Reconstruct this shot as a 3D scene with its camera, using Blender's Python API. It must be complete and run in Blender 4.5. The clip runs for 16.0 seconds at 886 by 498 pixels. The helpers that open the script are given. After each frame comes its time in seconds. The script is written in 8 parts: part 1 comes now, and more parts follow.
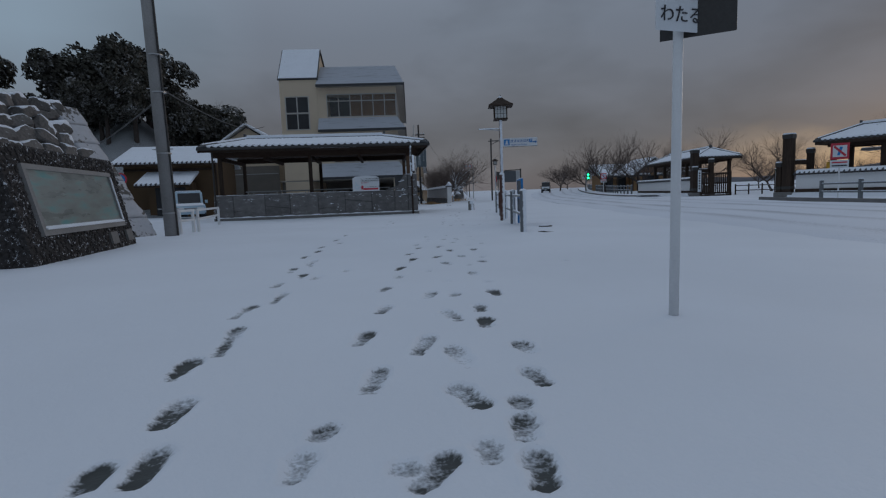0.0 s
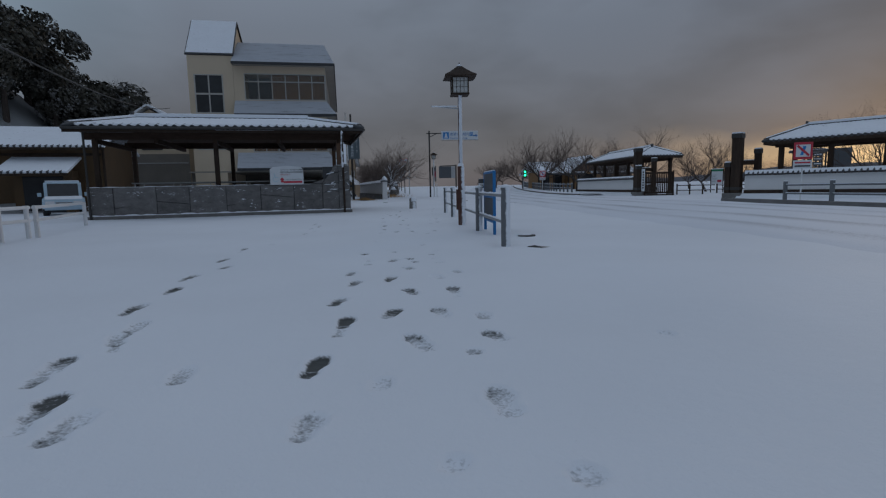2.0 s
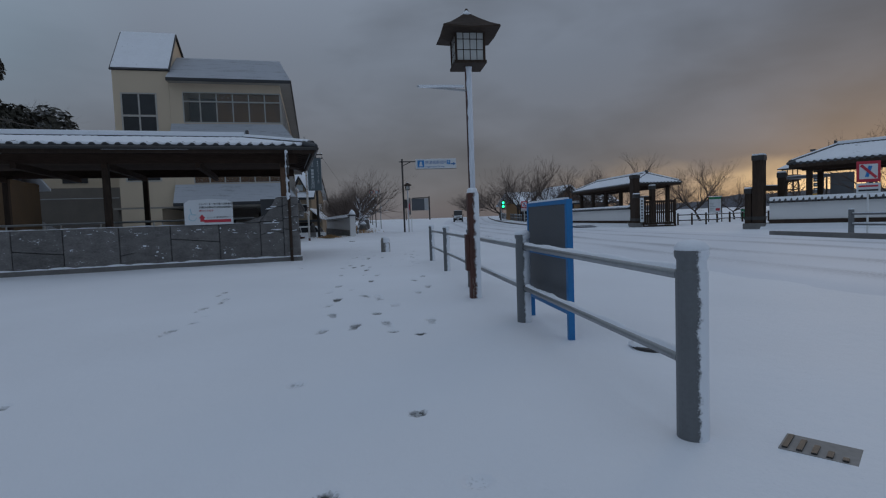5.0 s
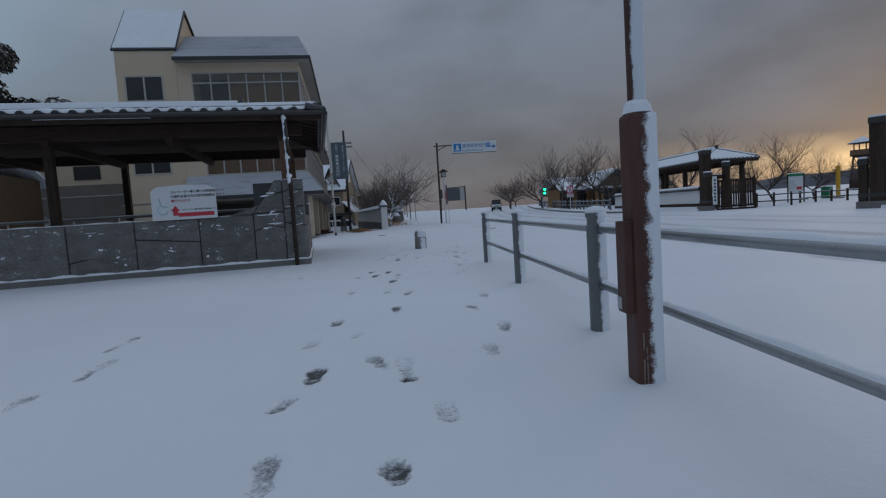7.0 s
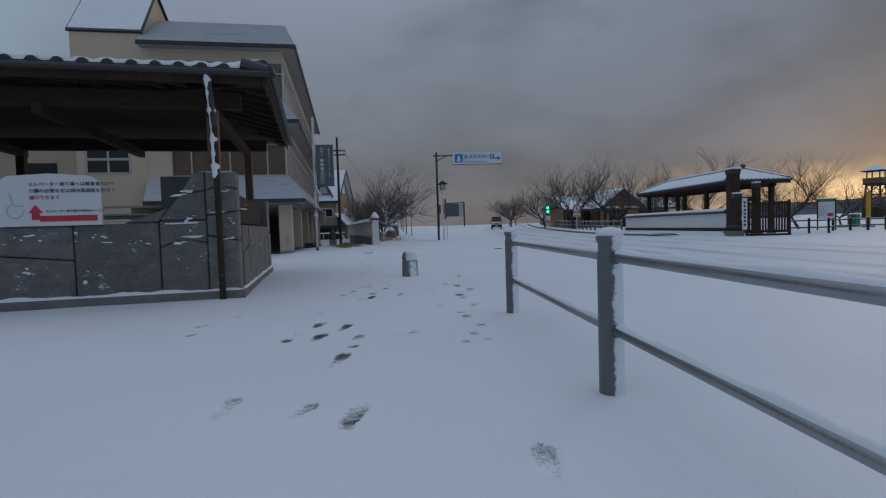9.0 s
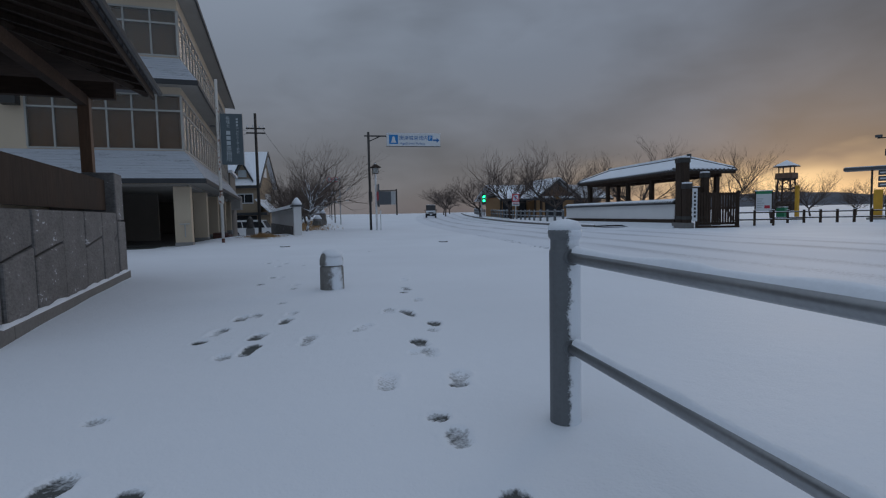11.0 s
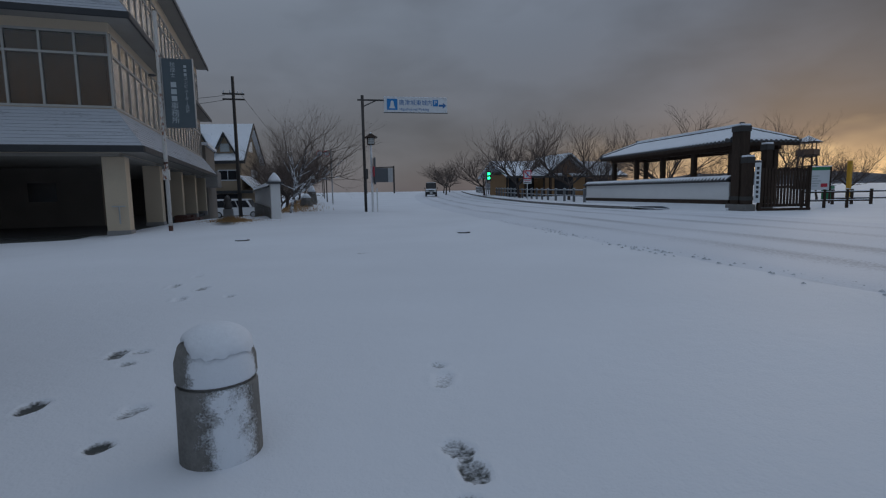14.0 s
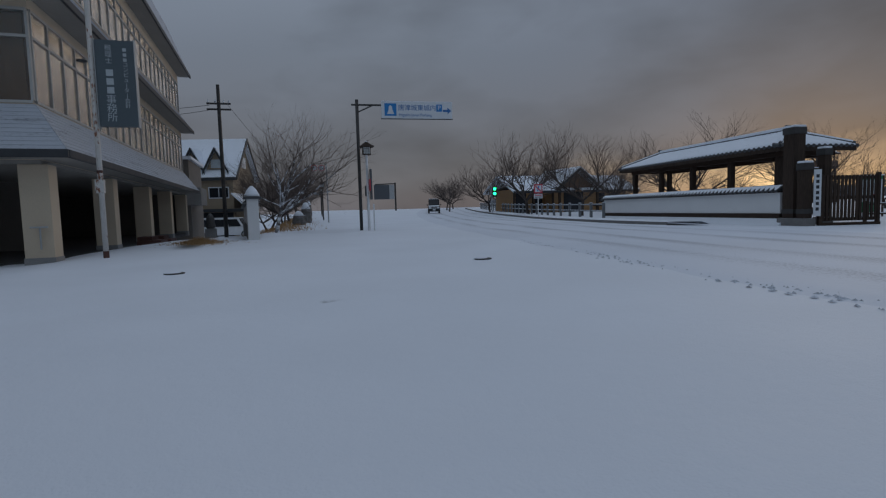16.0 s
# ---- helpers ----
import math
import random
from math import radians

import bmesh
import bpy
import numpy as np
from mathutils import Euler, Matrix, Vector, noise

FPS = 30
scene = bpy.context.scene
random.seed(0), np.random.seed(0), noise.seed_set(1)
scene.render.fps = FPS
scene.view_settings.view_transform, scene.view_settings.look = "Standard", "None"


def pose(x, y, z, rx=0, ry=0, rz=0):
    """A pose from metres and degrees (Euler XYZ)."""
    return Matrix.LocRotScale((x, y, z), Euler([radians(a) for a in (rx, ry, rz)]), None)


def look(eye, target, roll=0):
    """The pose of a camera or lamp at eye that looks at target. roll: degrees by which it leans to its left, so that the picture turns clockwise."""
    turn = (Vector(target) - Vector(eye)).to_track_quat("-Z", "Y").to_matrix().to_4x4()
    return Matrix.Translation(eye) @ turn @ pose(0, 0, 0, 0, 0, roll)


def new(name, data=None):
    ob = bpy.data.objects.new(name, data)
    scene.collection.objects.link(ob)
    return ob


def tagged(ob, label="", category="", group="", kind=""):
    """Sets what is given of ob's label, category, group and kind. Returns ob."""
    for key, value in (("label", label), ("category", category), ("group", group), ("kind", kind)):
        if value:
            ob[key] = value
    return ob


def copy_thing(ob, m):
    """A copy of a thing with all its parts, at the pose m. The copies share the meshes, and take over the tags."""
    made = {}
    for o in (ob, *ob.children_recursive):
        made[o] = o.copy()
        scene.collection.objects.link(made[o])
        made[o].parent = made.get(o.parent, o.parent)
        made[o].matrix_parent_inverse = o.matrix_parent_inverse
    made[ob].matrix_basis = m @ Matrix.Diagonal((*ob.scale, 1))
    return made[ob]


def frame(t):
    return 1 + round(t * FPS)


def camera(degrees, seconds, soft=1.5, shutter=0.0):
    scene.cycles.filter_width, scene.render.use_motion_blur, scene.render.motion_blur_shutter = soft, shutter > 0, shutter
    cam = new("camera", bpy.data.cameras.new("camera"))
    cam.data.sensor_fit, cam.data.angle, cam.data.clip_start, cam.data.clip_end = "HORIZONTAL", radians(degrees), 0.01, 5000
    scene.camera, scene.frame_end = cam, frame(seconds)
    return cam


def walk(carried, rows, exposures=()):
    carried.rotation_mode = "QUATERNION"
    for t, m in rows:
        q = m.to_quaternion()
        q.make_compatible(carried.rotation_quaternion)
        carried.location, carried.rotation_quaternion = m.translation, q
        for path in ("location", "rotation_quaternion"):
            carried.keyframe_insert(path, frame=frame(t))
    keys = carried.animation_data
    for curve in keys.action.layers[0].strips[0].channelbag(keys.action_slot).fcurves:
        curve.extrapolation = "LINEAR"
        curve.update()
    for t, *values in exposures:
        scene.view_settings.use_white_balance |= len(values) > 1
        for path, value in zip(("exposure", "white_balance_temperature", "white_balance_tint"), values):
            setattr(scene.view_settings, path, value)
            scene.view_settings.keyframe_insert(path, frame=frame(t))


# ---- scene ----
cam = camera(81.5, 16.0, soft=1.2)
METRES, EYE, TILT, LEAN, TURN = 23.79, 0.88, 0.8, 0.0, -5.9
PATH = [
    (0, (1.427, -1.388, 0.825), (1.44, 0.601, 0.612), -2.1),
    (0.5, (1.25, -0.71, 0.838), (1.321, 1.273, 0.586), -0.5),
    (1, (1.238, 0.09, 0.858), (1.403, 2.066, 0.597), -1.0),
    (1.5, (1.231, 1.035, 0.864), (1.43, 3.009, 0.609), 1.2),
    (2, (1.264, 1.952, 0.845), (1.537, 3.919, 0.608), -1.2),
    (2.5, (1.248, 2.828, 0.835), (1.522, 4.795, 0.596), -0.1),
    (3, (1.427, 3.685, 0.894), (1.898, 5.616, 0.671), -2.8),
    (3.5, (1.5, 4.533, 0.954), (2.11, 6.433, 0.824), 0.1),
    (4, (1.604, 5.426, 0.954), (2.299, 7.299, 0.878), -1.6),
    (4.2, (1.588, 5.733, 1.005), (2.15, 7.651, 0.914), -1.7),
    (6.3, (1.831, 9.472, 0.937), (2.029, 11.456, 0.772), -2.6),
    (6.5, (1.813, 9.869, 0.899), (1.903, 11.857, 0.698), -2.6),
    (7, (1.992, 10.779, 0.902), (2.237, 12.758, 0.756), -3.7),
    (7.5, (2.071, 11.584, 0.898), (2.306, 13.563, 0.724), -1.4),
    (8, (2.237, 12.452, 0.923), (2.621, 14.413, 0.827), -2.5),
    (10.3, (2.455, 16.189, 0.862), (2.532, 18.185, 0.772), -0.7),
    (10.5, (2.473, 16.497, 0.902), (2.578, 18.492, 0.798), -0.5),
    (11, (2.728, 17.301, 0.904), (3.249, 19.227, 0.768), -1.2),
    (11.5, (2.871, 18.049, 0.893), (3.358, 19.979, 0.698), 0.7),
    (12, (3.054, 18.801, 0.956), (3.668, 20.695, 0.772), -1.4),
    (12.5, (3.112, 19.574, 0.933), (3.524, 21.512, 0.66), 0.1),
    (13, (3.238, 20.342, 0.945), (3.686, 22.272, 0.667), -2.0),
    (13.5, (3.272, 21.109, 0.925), (3.683, 23.046, 0.643), 0.3),
    (14, (3.388, 21.871, 0.968), (3.918, 23.787, 0.747), -1.1),
    (14.5, (3.513, 22.642, 0.942), (3.96, 24.577, 0.704), -0.9),
    (15, (3.66, 23.417, 0.925), (4.233, 25.319, 0.691), -3.1),
    (15.5, (3.865, 24.257, 0.9), (4.385, 26.175, 0.675), -0.9),
    (16, (4.105, 25.006, 0.881), (4.628, 26.93, 0.727), -1.6),
]
walk(cam, [(t, look(eye, target, roll)) for t, eye, target, roll in PATH], exposures=[(0.0, 0.08), (2.0, 0.03), (4.0, 0.1), (6.5, 0.2), (8.0, 0.3), (10.5, 0.3), (12.0, 0.15), (14.5, 0.05), (16.0, 0.05)])

# ---- world, sun, exposure ----
SUN_AZ = 52.0      # degrees from +y towards +x
world = bpy.data.worlds.new("winter_dusk_sky")
scene.world = world
world.use_nodes = True
wt = world.node_tree
wt.nodes.clear()
w_out = wt.nodes.new("ShaderNodeOutputWorld")
w_bg = wt.nodes.new("ShaderNodeBackground")
w_sky = wt.nodes.new("ShaderNodeTexSky")
w_sky.sky_type = 'NISHITA'
w_sky.sun_disc = False
w_sky.sun_elevation = radians(4)
w_sky.sun_rotation = radians(SUN_AZ)
w_tc = wt.nodes.new("ShaderNodeTexCoord")
w_sep = wt.nodes.new("ShaderNodeSeparateXYZ")
wt.links.new(w_tc.outputs["Generated"], w_sep.inputs[0])


def wmath(op, a, b=None, clamp=False):
    n = wt.nodes.new("ShaderNodeMath")
    n.operation = op
    n.use_clamp = clamp
    for i, v in enumerate((a, b)):
        if v is None:
            continue
        if isinstance(v, (int, float)):
            n.inputs[i].default_value = v
        else:
            wt.links.new(v, n.inputs[i])
    return n.outputs[0]


def wramp(fac, stops):
    n = wt.nodes.new("ShaderNodeValToRGB")
    els = n.color_ramp.elements
    while len(els) < len(stops):
        els.new(0.5)
    for e, (p, c) in zip(els, stops):
        e.position, e.color = p, (*c, 1)
    wt.links.new(fac, n.inputs[0])
    return n.outputs[0]


def wmix(fac, a, b):
    n = wt.nodes.new("ShaderNodeMix")
    n.data_type = 'RGBA'
    wt.links.new(fac, n.inputs[0])
    for i, v in ((6, a), (7, b)):
        if isinstance(v, tuple):
            n.inputs[i].default_value = (*v, 1)
        else:
            wt.links.new(v, n.inputs[i])
    return n.outputs[2]


def wnoise(scale_xyz, detail, dist=0.0):
    m = wt.nodes.new("ShaderNodeMapping")
    m.inputs["Scale"].default_value = scale_xyz
    wt.links.new(w_tc.outputs["Generated"], m.inputs[0])
    n = wt.nodes.new("ShaderNodeTexNoise")
    n.inputs["Scale"].default_value = 1.0
    n.inputs["Detail"].default_value = detail
    n.inputs["Roughness"].default_value = 0.55
    n.inputs["Distortion"].default_value = dist
    wt.links.new(m.outputs[0], n.inputs["Vector"])
    return n.outputs["Fac"]


up = w_sep.outputs[2]
towards = wmath('ADD', wmath('MULTIPLY', w_sep.outputs[0], math.sin(radians(SUN_AZ))),
                wmath('MULTIPLY', w_sep.outputs[1], math.cos(radians(SUN_AZ))))
n_big = wnoise((1.8, 1.8, 3.4), 2.2, 0.0)
n_fine = wnoise((5.0, 5.0, 12.0), 3.5, 0.2)
# overcast deck: dim near the horizon, brighter towards the zenith
deck = wramp(wmath('ADD', up, wmath('MULTIPLY', wmath('SUBTRACT', n_big, 0.5), 0.12)),
             [(0.0, (0.122, 0.119, 0.127)), (0.12, (0.112, 0.116, 0.130)), (0.30, (0.124, 0.142, 0.170)),
              (0.52, (0.180, 0.211, 0.258)), (1.0, (0.36, 0.415, 0.495))])
shade = wramp(wmath('ADD', wmath('MULTIPLY', n_big, 0.72), wmath('MULTIPLY', n_fine, 0.28)), [(0.36, (0.68, 0.68, 0.70)), (0.60, (1.20, 1.23, 1.29))])
w_mul = wt.nodes.new("ShaderNodeMix")
w_mul.data_type, w_mul.blend_type = 'RGBA', 'MULTIPLY'
w_mul.inputs[0].default_value = 1.0
wt.links.new(deck, w_mul.inputs[6])
wt.links.new(shade, w_mul.inputs[7])
# thinner, bluer cloud away from the sun
thin = wmath('MULTIPLY', wramp(towards, [(0.02, (1, 1, 1)), (0.34, (0, 0, 0))]), wramp(up, [(0.10, (0, 0, 0)), (0.26, (1, 1, 1)), (0.42, (1, 1, 1)), (0.56, (0, 0, 0))]))
cloud = wmix(thin, w_mul.outputs[2], (0.205, 0.272, 0.345))
# clear strip under the cloud edge, on the sun's side
edge = wmath('ADD', up, wmath('MULTIPLY', wmath('SUBTRACT', n_fine, 0.5), 0.16))
low = wramp(edge, [(0.0, (1, 1, 1)), (0.050, (1, 1, 1)), (0.092, (0, 0, 0)), (1.0, (0, 0, 0))])
side = wramp(towards, [(0.845, (0, 0, 0)), (0.98, (1, 1, 1))])
gaps = wramp(wnoise((3.0, 3.0, 7.0), 2.5, 0.3), [(0.40, (0.25, 0.25, 0.25)), (0.56, (1, 1, 1))])
strip = wmath('MULTIPLY', wmath('MULTIPLY', low, side), gaps)
glow = wramp(towards, [(0.86, (0.18, 0.155, 0.145)), (0.95, (0.275, 0.222, 0.178)), (0.992, (0.84, 0.61, 0.35))])
# the cloud bank is heavier on the sun's side
bank = wramp(towards, [(0.72, (1, 1, 1)), (0.97, (0.88, 0.88, 0.90))])
w_bank = wt.nodes.new("ShaderNodeMix")
w_bank.data_type, w_bank.blend_type = 'RGBA', 'MULTIPLY'
w_bank.inputs[0].default_value = 1.0
wt.links.new(cloud, w_bank.inputs[6])
wt.links.new(bank, w_bank.inputs[7])
sky_col = wmix(strip, w_bank.outputs[2], glow)
w_add = wt.nodes.new("ShaderNodeMix")
w_add.data_type, w_add.blend_type = 'RGBA', 'ADD'
w_add.inputs[0].default_value = 0.004
wt.links.new(sky_col, w_add.inputs[6])
wt.links.new(w_sky.outputs[0], w_add.inputs[7])
wt.links.new(w_add.outputs[2], w_bg.inputs["Color"])
w_bg.inputs["Strength"].default_value = 1.0
wt.links.new(w_bg.outputs[0], w_out.inputs[0])

sun = new("sun", bpy.data.lights.new("sun", 'SUN'))
sun.data.energy, sun.data.angle, sun.data.color = 0.22, radians(18), (1.0, 0.83, 0.66)
sun.matrix_world = look((0, 0, 30), (-math.sin(radians(SUN_AZ)) * 30, -math.cos(radians(SUN_AZ)) * 30, 24))

# ---- materials ----


def material(name, colour, rough=0.7, metal=0.0, var=0.25, scale=3.0, fine=40.0, bump=0.15, dist=0.01,
             second=None, second_at=(0.5, 0.65), spec=0.5, stretch=(1, 1, 1), per_object=0.0, glass=False, emit=0.0):
    """Noise at two scales on colour, roughness and relief; second: a colour that shows in patches."""
    m = bpy.data.materials.new(name)
    m.use_nodes = True
    nt = m.node_tree
    bsdf = nt.nodes["Principled BSDF"]
    tc = nt.nodes.new("ShaderNodeTexCoord")
    mp = nt.nodes.new("ShaderNodeMapping")
    mp.inputs["Scale"].default_value = stretch
    nt.links.new(tc.outputs["Object"], mp.inputs[0])
    big, small = nt.nodes.new("ShaderNodeTexNoise"), nt.nodes.new("ShaderNodeTexNoise")
    big.inputs["Scale"].default_value, big.inputs["Detail"].default_value = scale, 5
    small.inputs["Scale"].default_value, small.inputs["Detail"].default_value = fine, 4
    nt.links.new(mp.outputs[0], big.inputs["Vector"])
    nt.links.new(mp.outputs[0], small.inputs["Vector"])
    ramp = nt.nodes.new("ShaderNodeValToRGB")
    lo = [max(0, c * (1 - var)) for c in colour]
    hi = [min(1, c * (1 + var)) for c in colour]
    ramp.color_ramp.elements[0].position, ramp.color_ramp.elements[0].color = 0.3, (*lo, 1)
    ramp.color_ramp.elements[1].position, ramp.color_ramp.elements[1].color = 0.7, (*hi, 1)
    add = nt.nodes.new("ShaderNodeMath")
    add.operation = 'MULTIPLY_ADD'
    add.inputs[1].default_value = 0.45
    nt.links.new(small.outputs["Fac"], add.inputs[0])
    sc = nt.nodes.new("ShaderNodeMath")
    sc.operation = 'MULTIPLY'
    sc.inputs[1].default_value = 0.55
    nt.links.new(big.outputs["Fac"], sc.inputs[0])
    nt.links.new(sc.outputs[0], add.inputs[2])
    nt.links.new(add.outputs[0], ramp.inputs[0])
    col = ramp.outputs[0]
    if second is not None:
        r2 = nt.nodes.new("ShaderNodeValToRGB")
        r2.color_ramp.elements[0].position, r2.color_ramp.elements[1].position = second_at
        r2.color_ramp.elements[0].color, r2.color_ramp.elements[1].color = (0, 0, 0, 1), (1, 1, 1, 1)
        nt.links.new(add.outputs[0], r2.inputs[0])
        mx = nt.nodes.new("ShaderNodeMix")
        mx.data_type = 'RGBA'
        nt.links.new(r2.outputs[0], mx.inputs[0])
        nt.links.new(col, mx.inputs[6])
        mx.inputs[7].default_value = (*second, 1)
        col = mx.outputs[2]
    if per_object:
        oi = nt.nodes.new("ShaderNodeObjectInfo")
        mr = nt.nodes.new("ShaderNodeMapRange")
        mr.inputs["To Min"].default_value, mr.inputs["To Max"].default_value = 1 - per_object, 1 + per_object
        nt.links.new(oi.outputs["Random"], mr.inputs["Value"])
        hs = nt.nodes.new("ShaderNodeHueSaturation")
        nt.links.new(mr.outputs[0], hs.inputs["Value"])
        nt.links.new(col, hs.inputs["Color"])
        col = hs.outputs[0]
    nt.links.new(col, bsdf.inputs["Base Color"])
    bsdf.inputs["Metallic"].default_value = metal
    bsdf.inputs["Specular IOR Level"].default_value = spec
    rr = nt.nodes.new("ShaderNodeMapRange")
    rr.inputs["To Min"].default_value, rr.inputs["To Max"].default_value = max(0.02, rough - 0.12), min(1, rough + 0.12)
    nt.links.new(big.outputs["Fac"], rr.inputs["Value"])
    nt.links.new(rr.outputs[0], bsdf.inputs["Roughness"])
    if glass:
        bsdf.inputs["Transmission Weight"].default_value = 1.0
    if emit:
        bsdf.inputs["Emission Color"].default_value = (*colour, 1)
        bsdf.inputs["Emission Strength"].default_value = emit
    if bump:
        bp = nt.nodes.new("ShaderNodeBump")
        bp.inputs["Strength"].default_value, bp.inputs["Distance"].default_value = bump, dist
        nt.links.new(add.outputs[0], bp.inputs["Height"])
        nt.links.new(bp.outputs[0], bsdf.inputs["Normal"])
    return m


SNOW = (0.80, 0.84, 0.90)
M = {}
M["snow_cap"] = material("snow_cap", SNOW, 0.75, var=0.05, scale=2, fine=60, bump=0.5, dist=0.01)
M["roof_snow"] = material("roof_snow", SNOW, 0.75, var=0.06, scale=1.3, fine=9, bump=0.5, dist=0.02, second=(0.30, 0.32, 0.35), second_at=(0.60, 0.74))
M["shingle_snow"] = material("shingle_snow", (0.47, 0.50, 0.55), 0.75, var=0.10, scale=1.2, fine=14, bump=0.5, dist=0.015,
                             second=(0.16, 0.165, 0.18), second_at=(0.53, 0.70), stretch=(0.7, 0.7, 7.0))
M["blown_snow"] = material("blown_snow", SNOW, 0.8, var=0.06, scale=8, fine=60, bump=0.8, dist=0.012)
M["plaster_cream"] = material("plaster_cream", (0.58, 0.48, 0.36), 0.85, var=0.08, scale=0.8, fine=50, bump=0.15, second=(0.42, 0.36, 0.28), second_at=(0.60, 0.78))
M["plaster_white"] = material("plaster_white", (0.72, 0.72, 0.72), 0.85, var=0.06, scale=0.7, fine=40, bump=0.12, second=(0.5, 0.5, 0.49), second_at=(0.6, 0.8))
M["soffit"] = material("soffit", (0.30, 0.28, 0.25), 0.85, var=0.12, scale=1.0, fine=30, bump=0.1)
M["dark_wood"] = material("dark_wood", (0.048, 0.033, 0.025), 0.75, spec=0.18, var=0.45, scale=2.5, fine=30, bump=0.35, stretch=(1, 1, 0.15))
M["beam_wood"] = material("beam_wood", (0.056, 0.037, 0.028), 0.85, spec=0.10, var=0.4, scale=2.5, fine=30, bump=0.3, stretch=(0.2, 1, 1))
M["brown_wood"] = material("brown_wood", (0.13, 0.07, 0.04), 0.6, var=0.4, scale=3, fine=35, bump=0.3, stretch=(1, 1, 0.15))
M["ochre_wall"] = material("ochre_wall", (0.095, 0.056, 0.026), 0.85, var=0.35, scale=0.9, fine=30, bump=0.15)
M["house_wall"] = material("house_wall", (0.30, 0.235, 0.165), 0.8, var=0.15, scale=1.2, fine=30, bump=0.15)
M["wall_stone"] = material("wall_stone", (0.150, 0.144, 0.142), 0.75, var=0.45, scale=3.2, fine=22, bump=0.9, dist=0.03, second=(0.62, 0.65, 0.70), second_at=(0.625, 0.66), per_object=0.16, stretch=(1, 1, 2.0))
M["plinth_stone"] = material("plinth_stone", (0.17, 0.165, 0.16), 0.8, var=0.25, scale=2.2, fine=30, bump=0.4)
M["castle_stone"] = material("castle_stone", (0.125, 0.118, 0.112), 0.85, var=0.5, scale=3.5, fine=22, bump=1.0, dist=0.04, per_object=0.3, second=(0.6, 0.63, 0.68), second_at=(0.60, 0.66))
M["window_frame"] = material("window_frame", (0.42, 0.405, 0.38), 0.5, var=0.15, scale=3, fine=30, bump=0.05)
M["cobble_dark"] = material("cobble_dark", (0.048, 0.044, 0.043), 0.75, var=0.6, scale=14, fine=60, bump=1.0, dist=0.03, second=(0.62, 0.65, 0.70), second_at=(0.585, 0.62), spec=0.25)
M["roof_tile"] = material("roof_tile", (0.055, 0.058, 0.064), 0.45, var=0.3, scale=4, fine=30, bump=0.2)
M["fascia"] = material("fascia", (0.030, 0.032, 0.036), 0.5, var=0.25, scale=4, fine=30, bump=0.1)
M["post_grey"] = material("post_grey", (0.135, 0.145, 0.155), 0.5, var=0.15, scale=3, fine=60, bump=0.15, second=(0.22, 0.22, 0.22), second_at=(0.66, 0.78))
M["rail_metal"] = material("rail_metal", (0.33, 0.34, 0.35), 0.38, metal=0.75, var=0.15, scale=4, fine=60, bump=0.1)
M["galvanised"] = material("galvanised", (0.42, 0.43, 0.44), 0.45, metal=0.6, var=0.15, scale=4, fine=60, bump=0.1)
M["white_metal"] = material("white_metal", (0.70, 0.71, 0.72), 0.45, var=0.06, scale=4, fine=60, bump=0.06)
M["rusty_white"] = material("rusty_white", (0.55, 0.53, 0.50), 0.55, var=0.1, scale=3, fine=24, bump=0.2, second=(0.20, 0.075, 0.035), second_at=(0.54, 0.60), stretch=(1, 1, 0.4))
M["dark_metal"] = material("dark_metal", (0.035, 0.033, 0.032), 0.5, var=0.3, scale=4, fine=60, bump=0.1)
M["rust_brown"] = material("rust_brown", (0.085, 0.033, 0.024), 0.6, var=0.35, scale=3, fine=24, bump=0.3, second=(0.40, 0.34, 0.30), second_at=(0.66, 0.70), stretch=(1, 1, 0.25))
M["concrete"] = material("concrete", (0.26, 0.255, 0.25), 0.8, var=0.2, scale=1.5, fine=30, bump=0.2)
M["blue_paint"] = material("blue_paint", (0.010, 0.165, 0.42), 0.45, var=0.15, scale=4, fine=60, bump=0.08)
M["board_grey"] = material("board_grey", (0.080, 0.088, 0.10), 0.5, var=0.15, scale=1.5, fine=40, bump=0.06)
M["sign_blue"] = material("sign_blue", (0.012, 0.20, 0.52), 0.4, var=0.05, scale=4, fine=60, bump=0)
M["sign_white"] = material("sign_white", (0.66, 0.69, 0.72), 0.45, var=0.05, scale=2, fine=40, bump=0)
M["sign_slate"] = material("sign_slate", (0.075, 0.098, 0.112), 0.5, var=0.12, scale=2, fine=40, bump=0.05)
M["letter_pale"] = material("letter_pale", (0.42, 0.46, 0.48), 0.6, var=0.15, scale=6, fine=40, bump=0)
M["letter_dark"] = material("letter_dark", (0.03, 0.03, 0.035), 0.6, var=0.1, scale=6, fine=40, bump=0)
M["letter_blue"] = material("letter_blue", (0.02, 0.14, 0.38), 0.5, var=0.1, scale=6, fine=40, bump=0)
M["letter_red"] = material("letter_red", (0.52, 0.035, 0.06), 0.5, var=0.1, scale=6, fine=40, bump=0)
M["icon_pale"] = material("icon_pale", (0.42, 0.60, 0.68), 0.5, var=0.1, scale=6, fine=40, bump=0)
M["board_green"] = material("board_green", (0.02, 0.22, 0.10), 0.5, var=0.1, scale=6, fine=40, bump=0)
M["yellow_paint"] = material("yellow_paint", (0.62, 0.34, 0.03), 0.5, var=0.15, scale=3, fine=40, bump=0.05)
M["bark"] = material("bark", (0.060, 0.046, 0.040), 0.85, var=0.4, scale=5, fine=40, bump=0.6, dist=0.02, second=(0.55, 0.57, 0.6), second_at=(0.64, 0.70))
